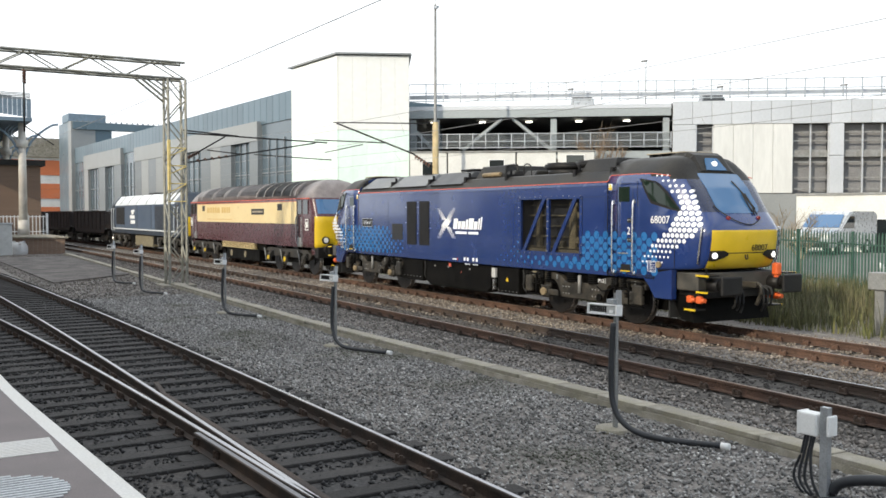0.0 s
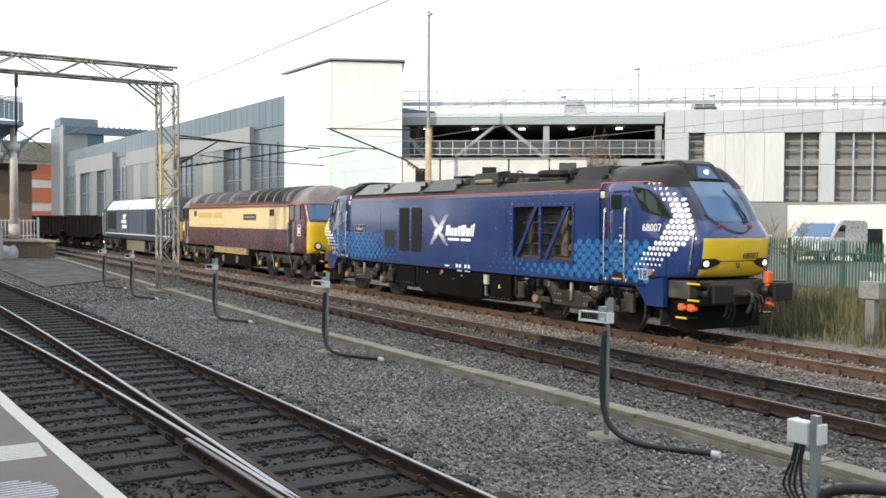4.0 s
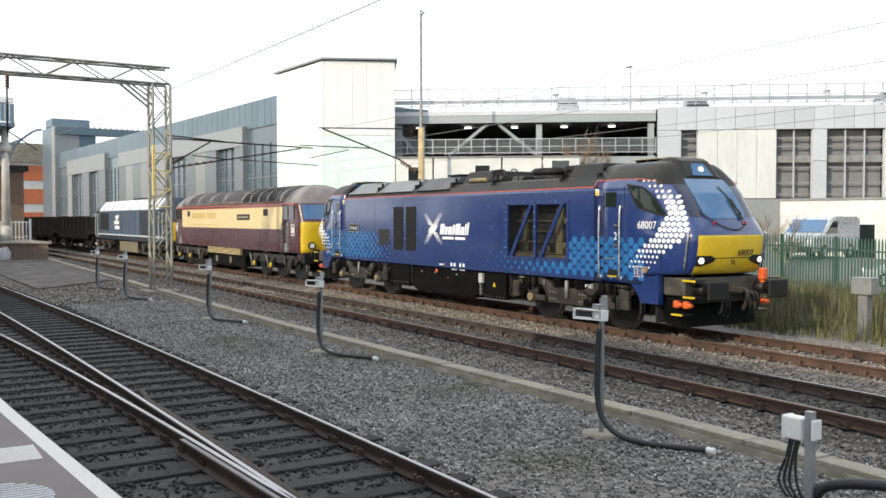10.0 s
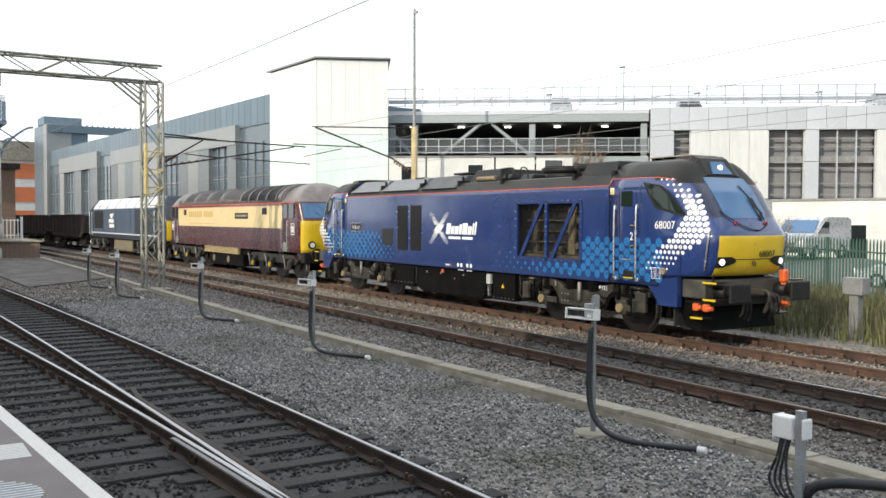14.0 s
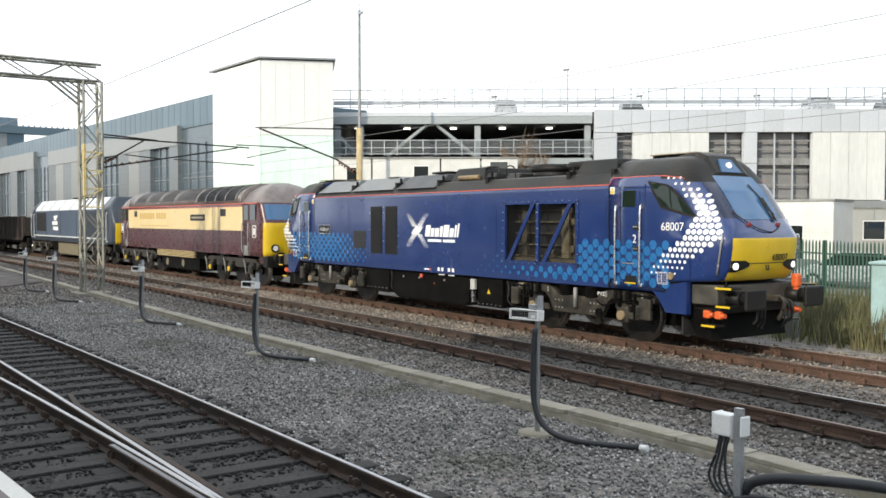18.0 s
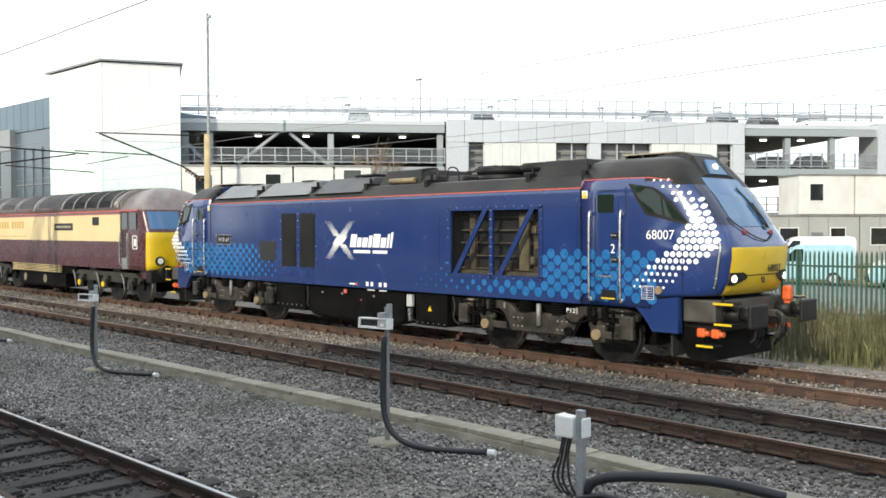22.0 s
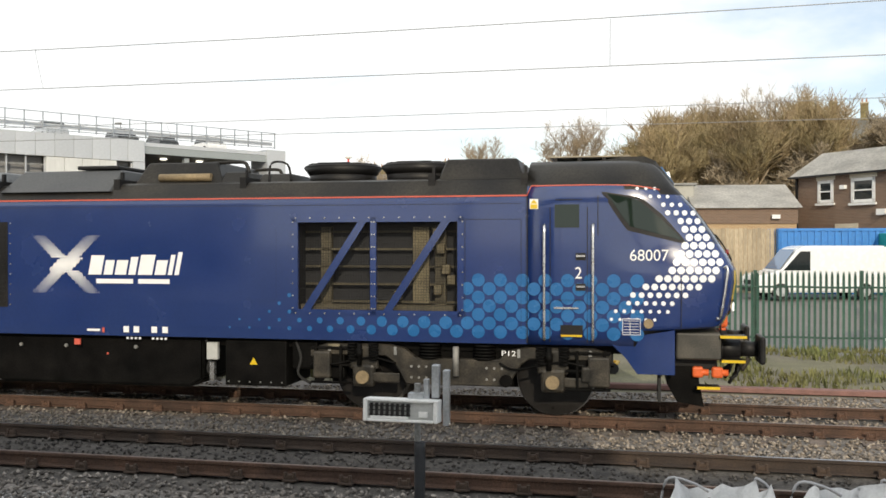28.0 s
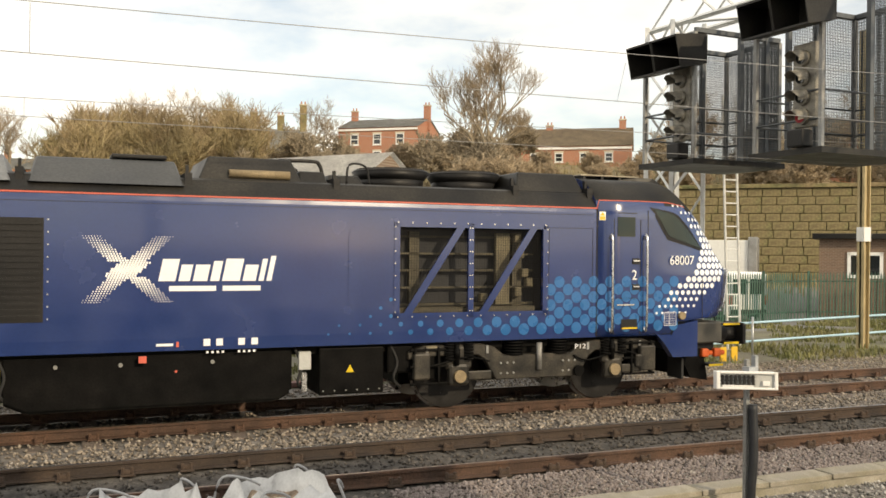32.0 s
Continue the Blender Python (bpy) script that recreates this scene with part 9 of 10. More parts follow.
# ---- the rest of the train ----
def round_front(bm, zs, width, front, start, plan, paint, flip, back=None):
    """A cab whose plan is rounded: zs heights, width(z), front(z), paint(k, z) gives the material slot."""
    n = 14
    fx = [p.x for p in bent([(a, b, 0) for a, b in plan], 4)]
    fw = [p.y for p in bent([(a, b, 0) for a, b in plan], 4)]
    idx = np.arange(len(fx))

    def point(v, z, off=0.0):
        k = (1 - abs(v)) * (len(fx) - 1)
        L = front(z) - start
        return Vector((start + (L + off) * float(np.interp(k, idx, fx)), math.copysign((width(z) + off * abs(v)) * float(np.interp(k, idx, fw)), v) if v else 0, z))

    vs = [-1 + i / n for i in range(2 * n + 1)]
    g = []
    for z in zs:
        row = [(back, -width(z), z)] + [tuple(point(v, z)) for v in vs] + [(back, width(z), z)]
        g.append([bm.verts.new((flip * x, flip * y, c)) for x, y, c in row])
    for i in range(len(zs) - 1):
        for j in range(len(g[0]) - 1):
            f = bm.faces.new((g[i][j], g[i][j + 1], g[i + 1][j + 1], g[i + 1][j]))
            f.smooth = True
            v = -1 + (j - 0.5) / n
            f.material_index = paint(abs(v) if 0 < j < len(g[0]) - 2 else 1.1, (zs[i] + zs[i + 1]) / 2)
    bm.faces.new(g[-1]), bm.faces.new(g[0][::-1])
    bm.faces.new([r[0] for r in g] + [r[-1] for r in g[::-1]])
    bmesh.ops.recalc_face_normals(bm, faces=bm.faces[:])
    return point


def prism_x(bm, sec, x0, x1, mi=0, smooth_faces=True):
    """A section in y and z drawn out along x."""
    a = [bm.verts.new((x0, y, z)) for y, z in sec]
    b = [bm.verts.new((x1, y, z)) for y, z in sec]
    n = len(sec)
    fs = []
    for k in range(n):
        f = bm.faces.new((a[k], b[k], b[(k + 1) % n], a[(k + 1) % n]))
        f.material_index, f.smooth = mi, smooth_faces
        fs.append(f)
    fs += [bm.faces.new(a), bm.faces.new(b[::-1])]
    bmesh.ops.recalc_face_normals(bm, faces=fs)


def three_axle_bogie(top, xc, pitch=2.0, r=0.55):
    for s in (-1, 1):
        bm = bmesh.new()
        y0, y1 = sorted((s * 1.10, s * 1.24))
        prism(bm, [(xc - 2.7, 0.80), (xc - 2.3, 1.0), (xc + 2.3, 1.0), (xc + 2.7, 0.80), (xc + 2.5, 0.62), (xc + 1.2, 0.66), (xc - 1.2, 0.66), (xc - 2.5, 0.62)], y0, y1)
        fr = part("bogie_frame", bm, "bogie", top)
        for k in (-1, 0, 1):
            bm = bmesh.new()
            x = xc + k * pitch
            yo = s * 1.24
            box(bm, x - 0.17, x + 0.17, min(yo, yo + s * 0.08), max(yo, yo + s * 0.08), 0.42, 0.76, bevel=0.03)
            part("axlebox", bm, "bogie", fr)
            bm = bmesh.new()
            cyl(bm, (x, yo + s * 0.07, 0.56), (x, yo + s * 0.12, 0.56), 0.10, seg=12)
            part("axle_cover", bm, "loco_yellow" if (k != 1 and r > 0.5 and top.get("bright")) else "bogie", fr)
            for e in (-0.33, 0.33):
                bm = bmesh.new()
                for q in range(6):
                    cyl(bm, (x + e, yo, 0.58 + 0.05 * q), (x + e, yo, 0.61 + 0.05 * q), 0.09, seg=10)
                part("spring", bm, "under", fr)
            bm = bmesh.new()
            tube(bm, bent([(x - 0.7, yo + s * 0.03, 0.95), (x - 0.45, yo + s * 0.07, 0.75), (x - 0.4, yo + s * 0.05, 0.4)], 4), 0.025, 6)
            part("brake_rod", bm, "galv_dull", fr)
    boxes("bogie_bolster", "under", top, (xc - 2.2, xc + 2.2, -0.6, 0.6, 0.35, 0.95), (xc - 0.9, xc + 0.9, -1.1, 1.1, 0.45, 0.9))
    for k in (-1, 0, 1):
        build_wheelset(top, xc + k * pitch, r)


def end_gear(top, f, x):
    boxes("buffer_beam", "loco_black", top, (min(f * (x - 0.35), f * x), max(f * (x - 0.35), f * x), -1.2, 1.2, 0.72, 1.14), bevel=0.02)
    for s in (-1, 1):
        bm = bmesh.new()
        cyl(bm, (f * x, s * 0.87, 1.06), (f * (x + 0.42), s * 0.87, 1.06), 0.12, seg=12)
        cyl(bm, (f * (x + 0.40), s * 0.87, 1.06), (f * (x + 0.47), s * 0.87, 1.06), 0.23, seg=16)
        part("buffer", bm, "loco_black", top)
        bm = bmesh.new()
        for k in range(3):
            y = s * (0.28 + 0.12 * k)
            tube(bm, bent([(f * x, y, 0.98), (f * (x + 0.25), y, 0.92), (f * (x + 0.3), y, 0.6), (f * (x + 0.2), y, 0.42)], 4), 0.025, 6)
        part("brake_hoses", bm, "rubber", top)
    boxes("coupling", "bogie", top, (min(f * x, f * (x + 0.42)), max(f * x, f * (x + 0.42)), -0.05, 0.05, 0.98, 1.1))


def roof_arc(w, z0, z1, n=12):
    return [(w * math.cos(math.pi * k / n), z0 + (z1 - z0) * math.sin(math.pi * k / n) ** 0.8) for k in range(n + 1)]


M["rib_pale"] = mat("rib_pale", (0.50, 0.48, 0.46), 0.6, var=0.2, tint=(0.3, 0.26, 0.24), tint_amount=0.5)
M["roof_slate"] = mat("roof_slate", (0.085, 0.078, 0.08), 0.5, var=0.25, scale=2, fine=30, tint=(0.16, 0.14, 0.14), tint_amount=0.5)


def build_cream_locomotive():
    top = thing("diesel_locomotive", "maroon and cream diesel locomotive with a yellow cab front", "locomotive", "locomotives")
    top["bright"] = 1
    H = 7.3
    bm = bmesh.new()
    prism_x(bm, [(-1.34, 1.12), (-1.345, 1.5), (-1.345, 2.04), (1.345, 2.04), (1.345, 1.5), (1.34, 1.12)], -H, H, smooth_faces=False)
    part("lower_side", bm, "maroon", top, "dark maroon lower body side")
    bm = bmesh.new()
    prism_x(bm, [(-1.345, 2.045), (-1.345, 2.95), (1.345, 2.95), (1.345, 2.045)], -H, H, smooth_faces=False)
    part("upper_side", bm, "cream", top, "cream upper body side")
    bm = bmesh.new()
    prism_x(bm, [(-1.343, 2.955), (-1.335, 3.09), (1.335, 3.09), (1.343, 2.955)], -H, H, smooth_faces=False)
    part("cantrail", bm, "maroon", top)
    boxes("red_band", "red_line", top, (-8.6, 8.6, -1.352, 1.352, 3.05, 3.085), (-H, H, -1.352, 1.352, 2.955, 2.975))
    bm = bmesh.new()
    prism_x(bm, roof_arc(1.33, 3.095, 3.86), -H, H)
    part("roof", bm, "loco_roof_grey", top, "weathered grey arched roof")
    # arched ribs and dark grilles
    def arch(name, x0, x1, m, lift=0.02, a0=0.08, a1=0.92):
        bm = bmesh.new()
        n = 12
        rows = []
        for k in range(n + 1):
            a = math.pi * (a0 + (a1 - a0) * k / n)
            y, z = (1.33 + lift) * math.cos(a), 3.095 + (0.765 + lift) * math.sin(a) ** 0.8
            rows.append([bm.verts.new((x, y, z)) for x in (x0, x1)])
        for p, q in zip(rows, rows[1:]):
            bm.faces.new((p[0], p[1], q[1], q[0])).smooth = True
        bmesh.ops.solidify(bm, geom=bm.faces[:], thickness=0.015)
        bmesh.ops.recalc_face_normals(bm, faces=bm.faces[:])
        return part(name, bm, m, top)
    for k in range(4):
        arch("roof_grille", 2.55 + 1.05 * k, 3.48 + 1.05 * k, "loco_black", 0.015, 0.03, 0.97)
    for x in (2.46, 3.52, 4.57, 5.62, 6.68, -0.3, -2.4, -4.4, -6.3, -7.2, 7.2):
        arch("roof_rib", x - 0.055, x + 0.055, "rib_pale", 0.055, 0.02, 0.98)
    for x0, x1 in ((-0.2, 2.3), (-2.3, -0.4), (-4.3, -2.5), (-6.2, -4.5)):
        arch("roof_panel", x0 + 0.12, x1 - 0.12, "roof_slate", 0.012, 0.06, 0.94)
    for f in (1, -1):
        bm = bmesh.new()
        zs = [1.12, 1.3, 1.7, 2.1, 2.35, 2.42, 2.7, 3.0, 3.09, 3.2, 3.35, 3.5, 3.65, 3.76, 3.84]
        w = lambda z: float(np.interp(z, [1.12, 1.4, 3.09, 3.3, 3.5, 3.65, 3.76, 3.84], [1.33, 1.345, 1.335, 1.22, 1.03, 0.80, 0.55, 0.2]))
        fr = lambda z: float(np.interp(z, [1.12, 2.35, 2.42, 3.09, 3.3, 3.65, 3.84], [9.16, 9.20, 9.16, 8.86, 8.72, 8.45, 8.0]))
        pt = round_front(bm, zs, w, fr, 8.05, [(0, 1), (0.5, 0.985), (0.8, 0.95), (0.93, 0.86), (0.99, 0.68), (1.0, 0.4), (1.0, 0)],
                         lambda k, z: 1 if z > 3.09 else (2 if k < 0.62 and z < 2.36 else 0), f, back=H)
        part("cab", bm, ["maroon", "loco_roof_grey", "loco_yellow"], top, "rounded cab with yellow lower front")
        for v0, v1 in ((-0.50, -0.04), (0.04, 0.50)):
            bm = bmesh.new()
            g = [[bm.verts.new(pt(v0 + (v1 - v0) * j / 5, z, 0.012)) for j in range(6)] for z in (2.46, 2.75, 3.03)]
            for i in range(2):
                for j in range(5):
                    bm.faces.new((g[i][j], g[i][j + 1], g[i + 1][j + 1], g[i + 1][j]))
            bmesh.ops.rotate(bm, verts=bm.verts[:], matrix=Matrix.Rotation(0 if f > 0 else math.pi, 3, "Z"))
            part("windscreen", bm, "glass_screen", top)
        for s in (-1, 1):
            bm = bmesh.new()
            cyl(bm, (f * 9.15, s * 0.88, 1.42), (f * 9.235, s * 0.88, 1.42), 0.15, seg=14, mi=1)
            cyl(bm, (f * 9.2, s * 0.88, 1.42), (f * 9.25, s * 0.88, 1.42), 0.10, seg=14)
            part("headlight", bm, ["plastic_white", "loco_black"], top)
        x0, x1 = sorted((f * 8.02, f * 8.5))
        boxes("cab_window", "glass_dark", top, (x0, x1, -1.352, -1.34, 2.45, 3.0))
        boxes("cab_window", "glass_dark", top, (x0, x1, 1.34, 1.352, 2.45, 3.0))
        x0, x1 = sorted((f * 7.45, f * 7.85))
        boxes("door_window", "glass_dark", top, (x0, x1, -1.352, -1.34, 2.45, 3.0))
        bm = bmesh.new()
        for x in (7.36, 7.94):
            tube(bm, bent([(f * x, -1.34, 2.3), (f * x, -1.40, 2.26), (f * x, -1.40, 1.35), (f * x, -1.34, 1.3)], 4), 0.018, 6)
            box(bm, min(f * x, f * (x + 0.012)), max(f * x, f * (x + 0.012)), -1.35, -1.34, 1.15, 3.04)
        part("door_rail", bm, "galv", top)
        boxes("door_plate", "galv_dull", top, (min(f * 7.42, f * 7.85), max(f * 7.42, f * 7.85), -1.352, -1.34, 1.14, 1.5))
        boxes("crest", "plastic_white", top, (min(f * 8.22, f * 8.26), max(f * 8.22, f * 8.26), -1.352, -1.34, 1.8, 2.25), (min(f * 8.52, f * 8.56), max(f * 8.52, f * 8.56), -1.352, -1.34, 1.8, 2.25), (min(f * 8.22, f * 8.56), max(f * 8.22, f * 8.56), -1.352, -1.34, 2.22, 2.25), (min(f * 8.22, f * 8.56), max(f * 8.22, f * 8.56), -1.352, -1.34, 1.8, 1.83), (min(f * 8.32, f * 8.47), max(f * 8.32, f * 8.47), -1.350, -1.34, 1.9, 2.14))
        boxes("apron", "maroon", top, (min(f * 8.4, f * 9.1), max(f * 8.4, f * 9.1), -1.15, 1.15, 0.85, 1.12))
        end_gear(top, f, 9.2)
    for x0, x1 in ((5.1, 5.65), (-6.3, -5.85)):
        boxes("side_vent", "mesh_dark", top, (x0, x1, -1.352, -1.34, 2.6, 2.88))
    plate = boxes("name_plate", "mesh_dark", top, (1.7, 3.4, -1.356, -1.34, 2.42, 2.68), label="dark cast name plate")
    boxes("lettering_bar", "roof_rust", plate, (1.85, 3.25, -1.361, -1.354, 2.51, 2.59))
    bm = bmesh.new()
    x = -5.4
    for w in (0.34, 0.24, 0.26, 0.26, 0.26, 0.24, 0.26, 0, 0.26, 0.24, 0.2, 0.2, 0.24):
        if w:
            box(bm, x, x + w * 0.8, -1.349, -1.344, 2.5, 2.78)
        x += (w or 0.2) + 0.06
    box(bm, -5.4, -1.2, -1.349, -1.344, 2.17, 2.2)
    part("side_lettering", bm, "loco_lettering", top)
    bm = bmesh.new()
    for k in range(5):
        box(bm, -2.9, 2.0, -1.31, -1.20, 0.84 + 0.06 * k, 0.865 + 0.06 * k)
    part("battery_rack", bm, "cream", top)
    boxes("fuel_tank", "under", top, (-2.6, 2.2, -1.15, 1.15, 0.28, 0.82), (-3.3, 3.0, -1.1, 1.1, 0.8, 1.12), bevel=0.03)
    for x in (-1.9, 0.2):
        bm = bmesh.new()
        cyl(bm, (x, -1.17, 0.55), (x, -1.14, 0.55), 0.16, seg=14)
        part("tank_dial", bm, "interior", top)
    for x in (5.9, -5.9):
        three_axle_bogie(top, x)
    VEHICLES.append((top, -22.78, 5.9))


M["loco_lettering"] = mat("loco_lettering", (0.55, 0.36, 0.10), 0.45, var=0.05)


def build_grey_locomotive():
    top = thing("diesel_locomotive", "dark blue and grey freight locomotive with a pale roof", "locomotive", "locomotives")
    H = 8.2
    bm = bmesh.new()
    prism_x(bm, [(-1.30, 1.12), (-1.32, 1.2), (-1.32, 3.05), (1.32, 3.05), (1.32, 1.2), (1.30, 1.12)], -H, H, smooth_faces=False)
    part("body_side", bm, "drs_panel", top, "blue-grey body side")
    bm = bmesh.new()
    prism_x(bm, [(-1.33, 3.05), (-1.22, 3.28), (-0.85, 3.72), (0.85, 3.72), (1.22, 3.28), (1.33, 3.05)], -H, H, smooth_faces=False)
    part("roof", bm, "drs_grey", top, "pale grey sloping roof")
    for x in (-6.5, -4.0, -1.5, 1.2, 3.6, 6.0):
        bm = bmesh.new()
        prism_x(bm, [(-1.345, 3.05), (-1.235, 3.29), (-0.86, 3.74), (0.86, 3.74), (1.235, 3.29), (1.345, 3.05)], x - 0.03, x + 0.03, smooth_faces=False)
        part("roof_rib", bm, "galv_dull", top)
    boxes("exhaust", "roof_black", top, (-1.0, 1.0, -0.6, 0.6, 3.72, 3.86), bevel=0.03)
    for f in (1, -1):
        bm = bmesh.new()
        zs = [1.12, 1.3, 1.8, 2.28, 2.34, 2.7, 3.05, 3.25, 3.45, 3.6, 3.72]
        w = lambda z: float(np.interp(z, [1.12, 3.05, 3.28, 3.72], [1.32, 1.32, 1.21, 0.85]))
        fr = lambda z: float(np.interp(z, [1.12, 2.3, 3.05, 3.72], [10.0, 10.05, 9.6, 9.15]))
        pt = round_front(bm, zs, w, fr, 9.0, [(0, 1), (0.5, 0.99), (0.9, 0.94), (0.985, 0.80), (1.0, 0.6), (1.0, 0.3), (1.0, 0)],
                         lambda k, z: 2 if k < 0.6 and z < 2.3 else (0 if z < 3.05 else 1), f, back=H)
        part("cab", bm, ["drs_blue", "drs_blue", "loco_yellow"], top, "dark blue cab with yellow front")
        for v0, v1 in ((-0.44, -0.03), (0.03, 0.44)):
            bm = bmesh.new()
            g = [[bm.verts.new(pt(v0 + (v1 - v0) * j / 4, z, 0.012)) for j in range(5)] for z in (2.42, 2.95)]
            for j in range(4):
                bm.faces.new((g[0][j], g[0][j + 1], g[1][j + 1], g[1][j]))
            bmesh.ops.rotate(bm, verts=bm.verts[:], matrix=Matrix.Rotation(0 if f > 0 else math.pi, 3, "Z"))
            part("windscreen", bm, "glass_dark", top)
        x0, x1 = sorted((f * 8.55, f * 9.05))
        boxes("cab_window", "glass_dark", top, (x0, x1, -1.332, -1.32, 2.35, 2.95))
        bm = bmesh.new()
        for x in (8.4, 9.2):
            tube(bm, bent([(f * x, -1.32, 2.8), (f * x, -1.40, 2.76), (f * x, -1.40, 1.35), (f * x, -1.32, 1.3)], 4), 0.022, 6)
        part("door_rail", bm, "drs_grey", top)
        end_gear(top, f, 10.1)
    boxes("open_bay", "mesh_dark", top, (-7.9, -5.2, -1.330, -1.31, 1.7, 2.92))
    boxes("side_panel", "drs_blue", top, (3.6, 7.9, -1.328, -1.31, 1.45, 2.95))
    boxes("panel_joint", "loco_black", top, (-5.1, -5.05, -1.328, -1.31, 1.45, 3.0), (-1.3, -1.25, -1.328, -1.31, 1.45, 3.0), (2.6, 2.65, -1.328, -1.31, 1.45, 3.0))
    bm = bmesh.new()
    prism(bm, [(-3.1, 2.7), (-2.0, 2.75), (-2.0, 2.62), (-2.4, 2.5), (-2.2, 2.45), (-2.8, 2.4)], -1.330, -1.31)
    for x0, x1, z in ((-3.4, -2.0, 2.12), (-3.2, -1.9, 1.78)):
        box(bm, x0, x1, -1.330, -1.31, z, z + 0.24)
    part("operator_mark", bm, "letter_white", top, "plain white operator mark")
    boxes("white_band", "drs_grey", top, (-9.0, 9.0, -1.332, -1.3, 1.36, 1.44))
    boxes("sill", "drs_blue", top, (-9.0, 9.0, -1.326, -1.2, 1.08, 1.35))
    boxes("fuel_tank", "interior", top, (-2.4, 2.4, -1.2, 1.2, 0.3, 1.0), bevel=0.05, label="dirty brown fuel tank")
    for x in (-4.0, 2.5):
        boxes("air_tank", "under", top, (x, x + 1.5, -1.15, 1.15, 0.5, 1.05), bevel=0.05)
    for x in (6.6, -6.6):
        three_axle_bogie(top, x, 1.9, 0.53)
    VEHICLES.append((top, -43.2, 6.6))


M["drs_panel"] = mat("drs_panel", (0.075, 0.11, 0.17), 0.4, var=0.1, scale=0.6, tint=(0.13, 0.15, 0.18), tint_amount=0.4)


def build_hopper(middle):
    top = thing("hopper_wagon", "dark brown loaded hopper wagon", "wagon", "hopper wagons")
    L = 6.6
    bm = bmesh.new()
    for s in (-1, 1):
        y0, y1 = sorted((s * 1.28, s * 1.36))
        prism(bm, [(-L, 2.62), (L, 2.62), (L, 1.55), (L - 0.9, 0.95), (-L + 0.9, 0.95), (-L, 1.55)], y0, y1)
    part("hopper_side", bm, "wagon", top)
    boxes("hopper_end", "wagon", top, (-L, -L + 0.08, -1.3, 1.3, 1.3, 2.62), (L - 0.08, L, -1.3, 1.3, 1.3, 2.62))
    for k in range(9):
        x = -L + 0.2 + k * (2 * L - 0.4) / 8
        boxes("rib", "wagon", top, (x - 0.05, x + 0.05, -1.42, -1.35, 1.2, 2.6))
    boxes("top_rail", "wagon", top, (-L, L, -1.40, -1.28, 2.60, 2.70), (-L, L, 1.28, 1.40, 2.60, 2.70))
    bm = bmesh.new()
    n, m = 40, 8
    g = [[bm.verts.new((-L + 0.1 + (2 * L - 0.2) * i / n, -1.27 + 2.54 * j / m, 2.45 + 0.22 * math.sin(math.pi * j / m) + 0.1 * noise.noise((i * 0.35, j * 0.5, middle)))) for j in range(m + 1)] for i in range(n + 1)]
    for i in range(n):
        for j in range(m):
            bm.faces.new((g[i][j], g[i + 1][j], g[i + 1][j + 1], g[i][j + 1]))
    part("load", bm, "coal", top, "heaped load of grey stone")
    boxes("underframe", "under", top, (-L - 0.3, L + 0.3, -1.1, 1.1, 0.8, 1.1))
    for xc in (-5.0, 5.0):
        for s in (-1, 1):
            y0, y1 = sorted((s * 1.0, s * 1.14))
            bm = bmesh.new()
            prism(bm, [(xc - 1.3, 0.62), (xc - 0.8, 0.72), (xc + 0.8, 0.72), (xc + 1.3, 0.62), (xc + 1.2, 0.4), (xc + 0.5, 0.36), (xc - 0.5, 0.36), (xc - 1.2, 0.4)], y0, y1)
            part("bogie_frame", bm, "bogie", top)
        for d in (-0.9, 0.9):
            build_wheelset(top, xc + d, 0.46)
    for f in (1, -1):
        end_gear(top, f, L + 0.3)
    VEHICLES.append((top, middle, 5.0))


build_cream_locomotive()
build_grey_locomotive()
for k in range(3):
    build_hopper(-61.4 - 14.8 * k)


# ---- sleepers, rail chairs and loose stones ----
def build_sleepers():
    for top, line, s0, s1, sleeper, chair, pitch, length, lift in TRACKS:
        meshes, chairs = [], []
        for k in range(3):
            bm = bmesh.new()
            box(bm, -0.125, 0.125, -length / 2, length / 2, -0.27, -0.160, bevel=0.012)
            for v in bm.verts:
                v.co += Vector((0.008 * noise.noise(v.co * 3 + Vector((k, 0, 0))), 0.02 * noise.noise(v.co * 2 + Vector((0, k, 0))), 0.006 * noise.noise(v.co * 4)))
            me = bpy.data.meshes.new("sleeper")
            bm.to_mesh(me), bm.free()
            me.materials.append(M[sleeper])
            meshes.append(me)
        bm = bmesh.new()
        box(bm, -0.085, 0.085, -0.15, 0.15, -0.162, -0.140, bevel=0.006)
        for s in (-1, 1):
            box(bm, -0.06, 0.06, s * 0.085 - 0.03, s * 0.085 + 0.03, -0.145, -0.085, bevel=0.012)
            cyl(bm, (-0.05, s * 0.11, -0.15), (-0.05, s * 0.11, -0.06), 0.022, seg=6)
            cyl(bm, (0.05, s * 0.11, -0.15), (0.05, s * 0.11, -0.06), 0.022, seg=6)
        me = bpy.data.meshes.new("rail_chair")
        bm.to_mesh(me), bm.free()
        me.materials.append(M[chair])
        x, n = s0, 0
        while x < s1 and n < 149:
            h = heading(line, x)
            j = random.uniform(-0.02, 0.02)
            share("sleeper", meshes[n % 3], top, pose(x, line(x) + j, lift, 0, 0, h + random.uniform(-0.6, 0.6)))
            for g in (-GAUGE, GAUGE):
                share("rail_chair", me, top, pose(x, line(x) + g, 0, 0, 0, h))
            x += pitch + random.uniform(-0.02, 0.02)
            n += 1


build_sleepers()


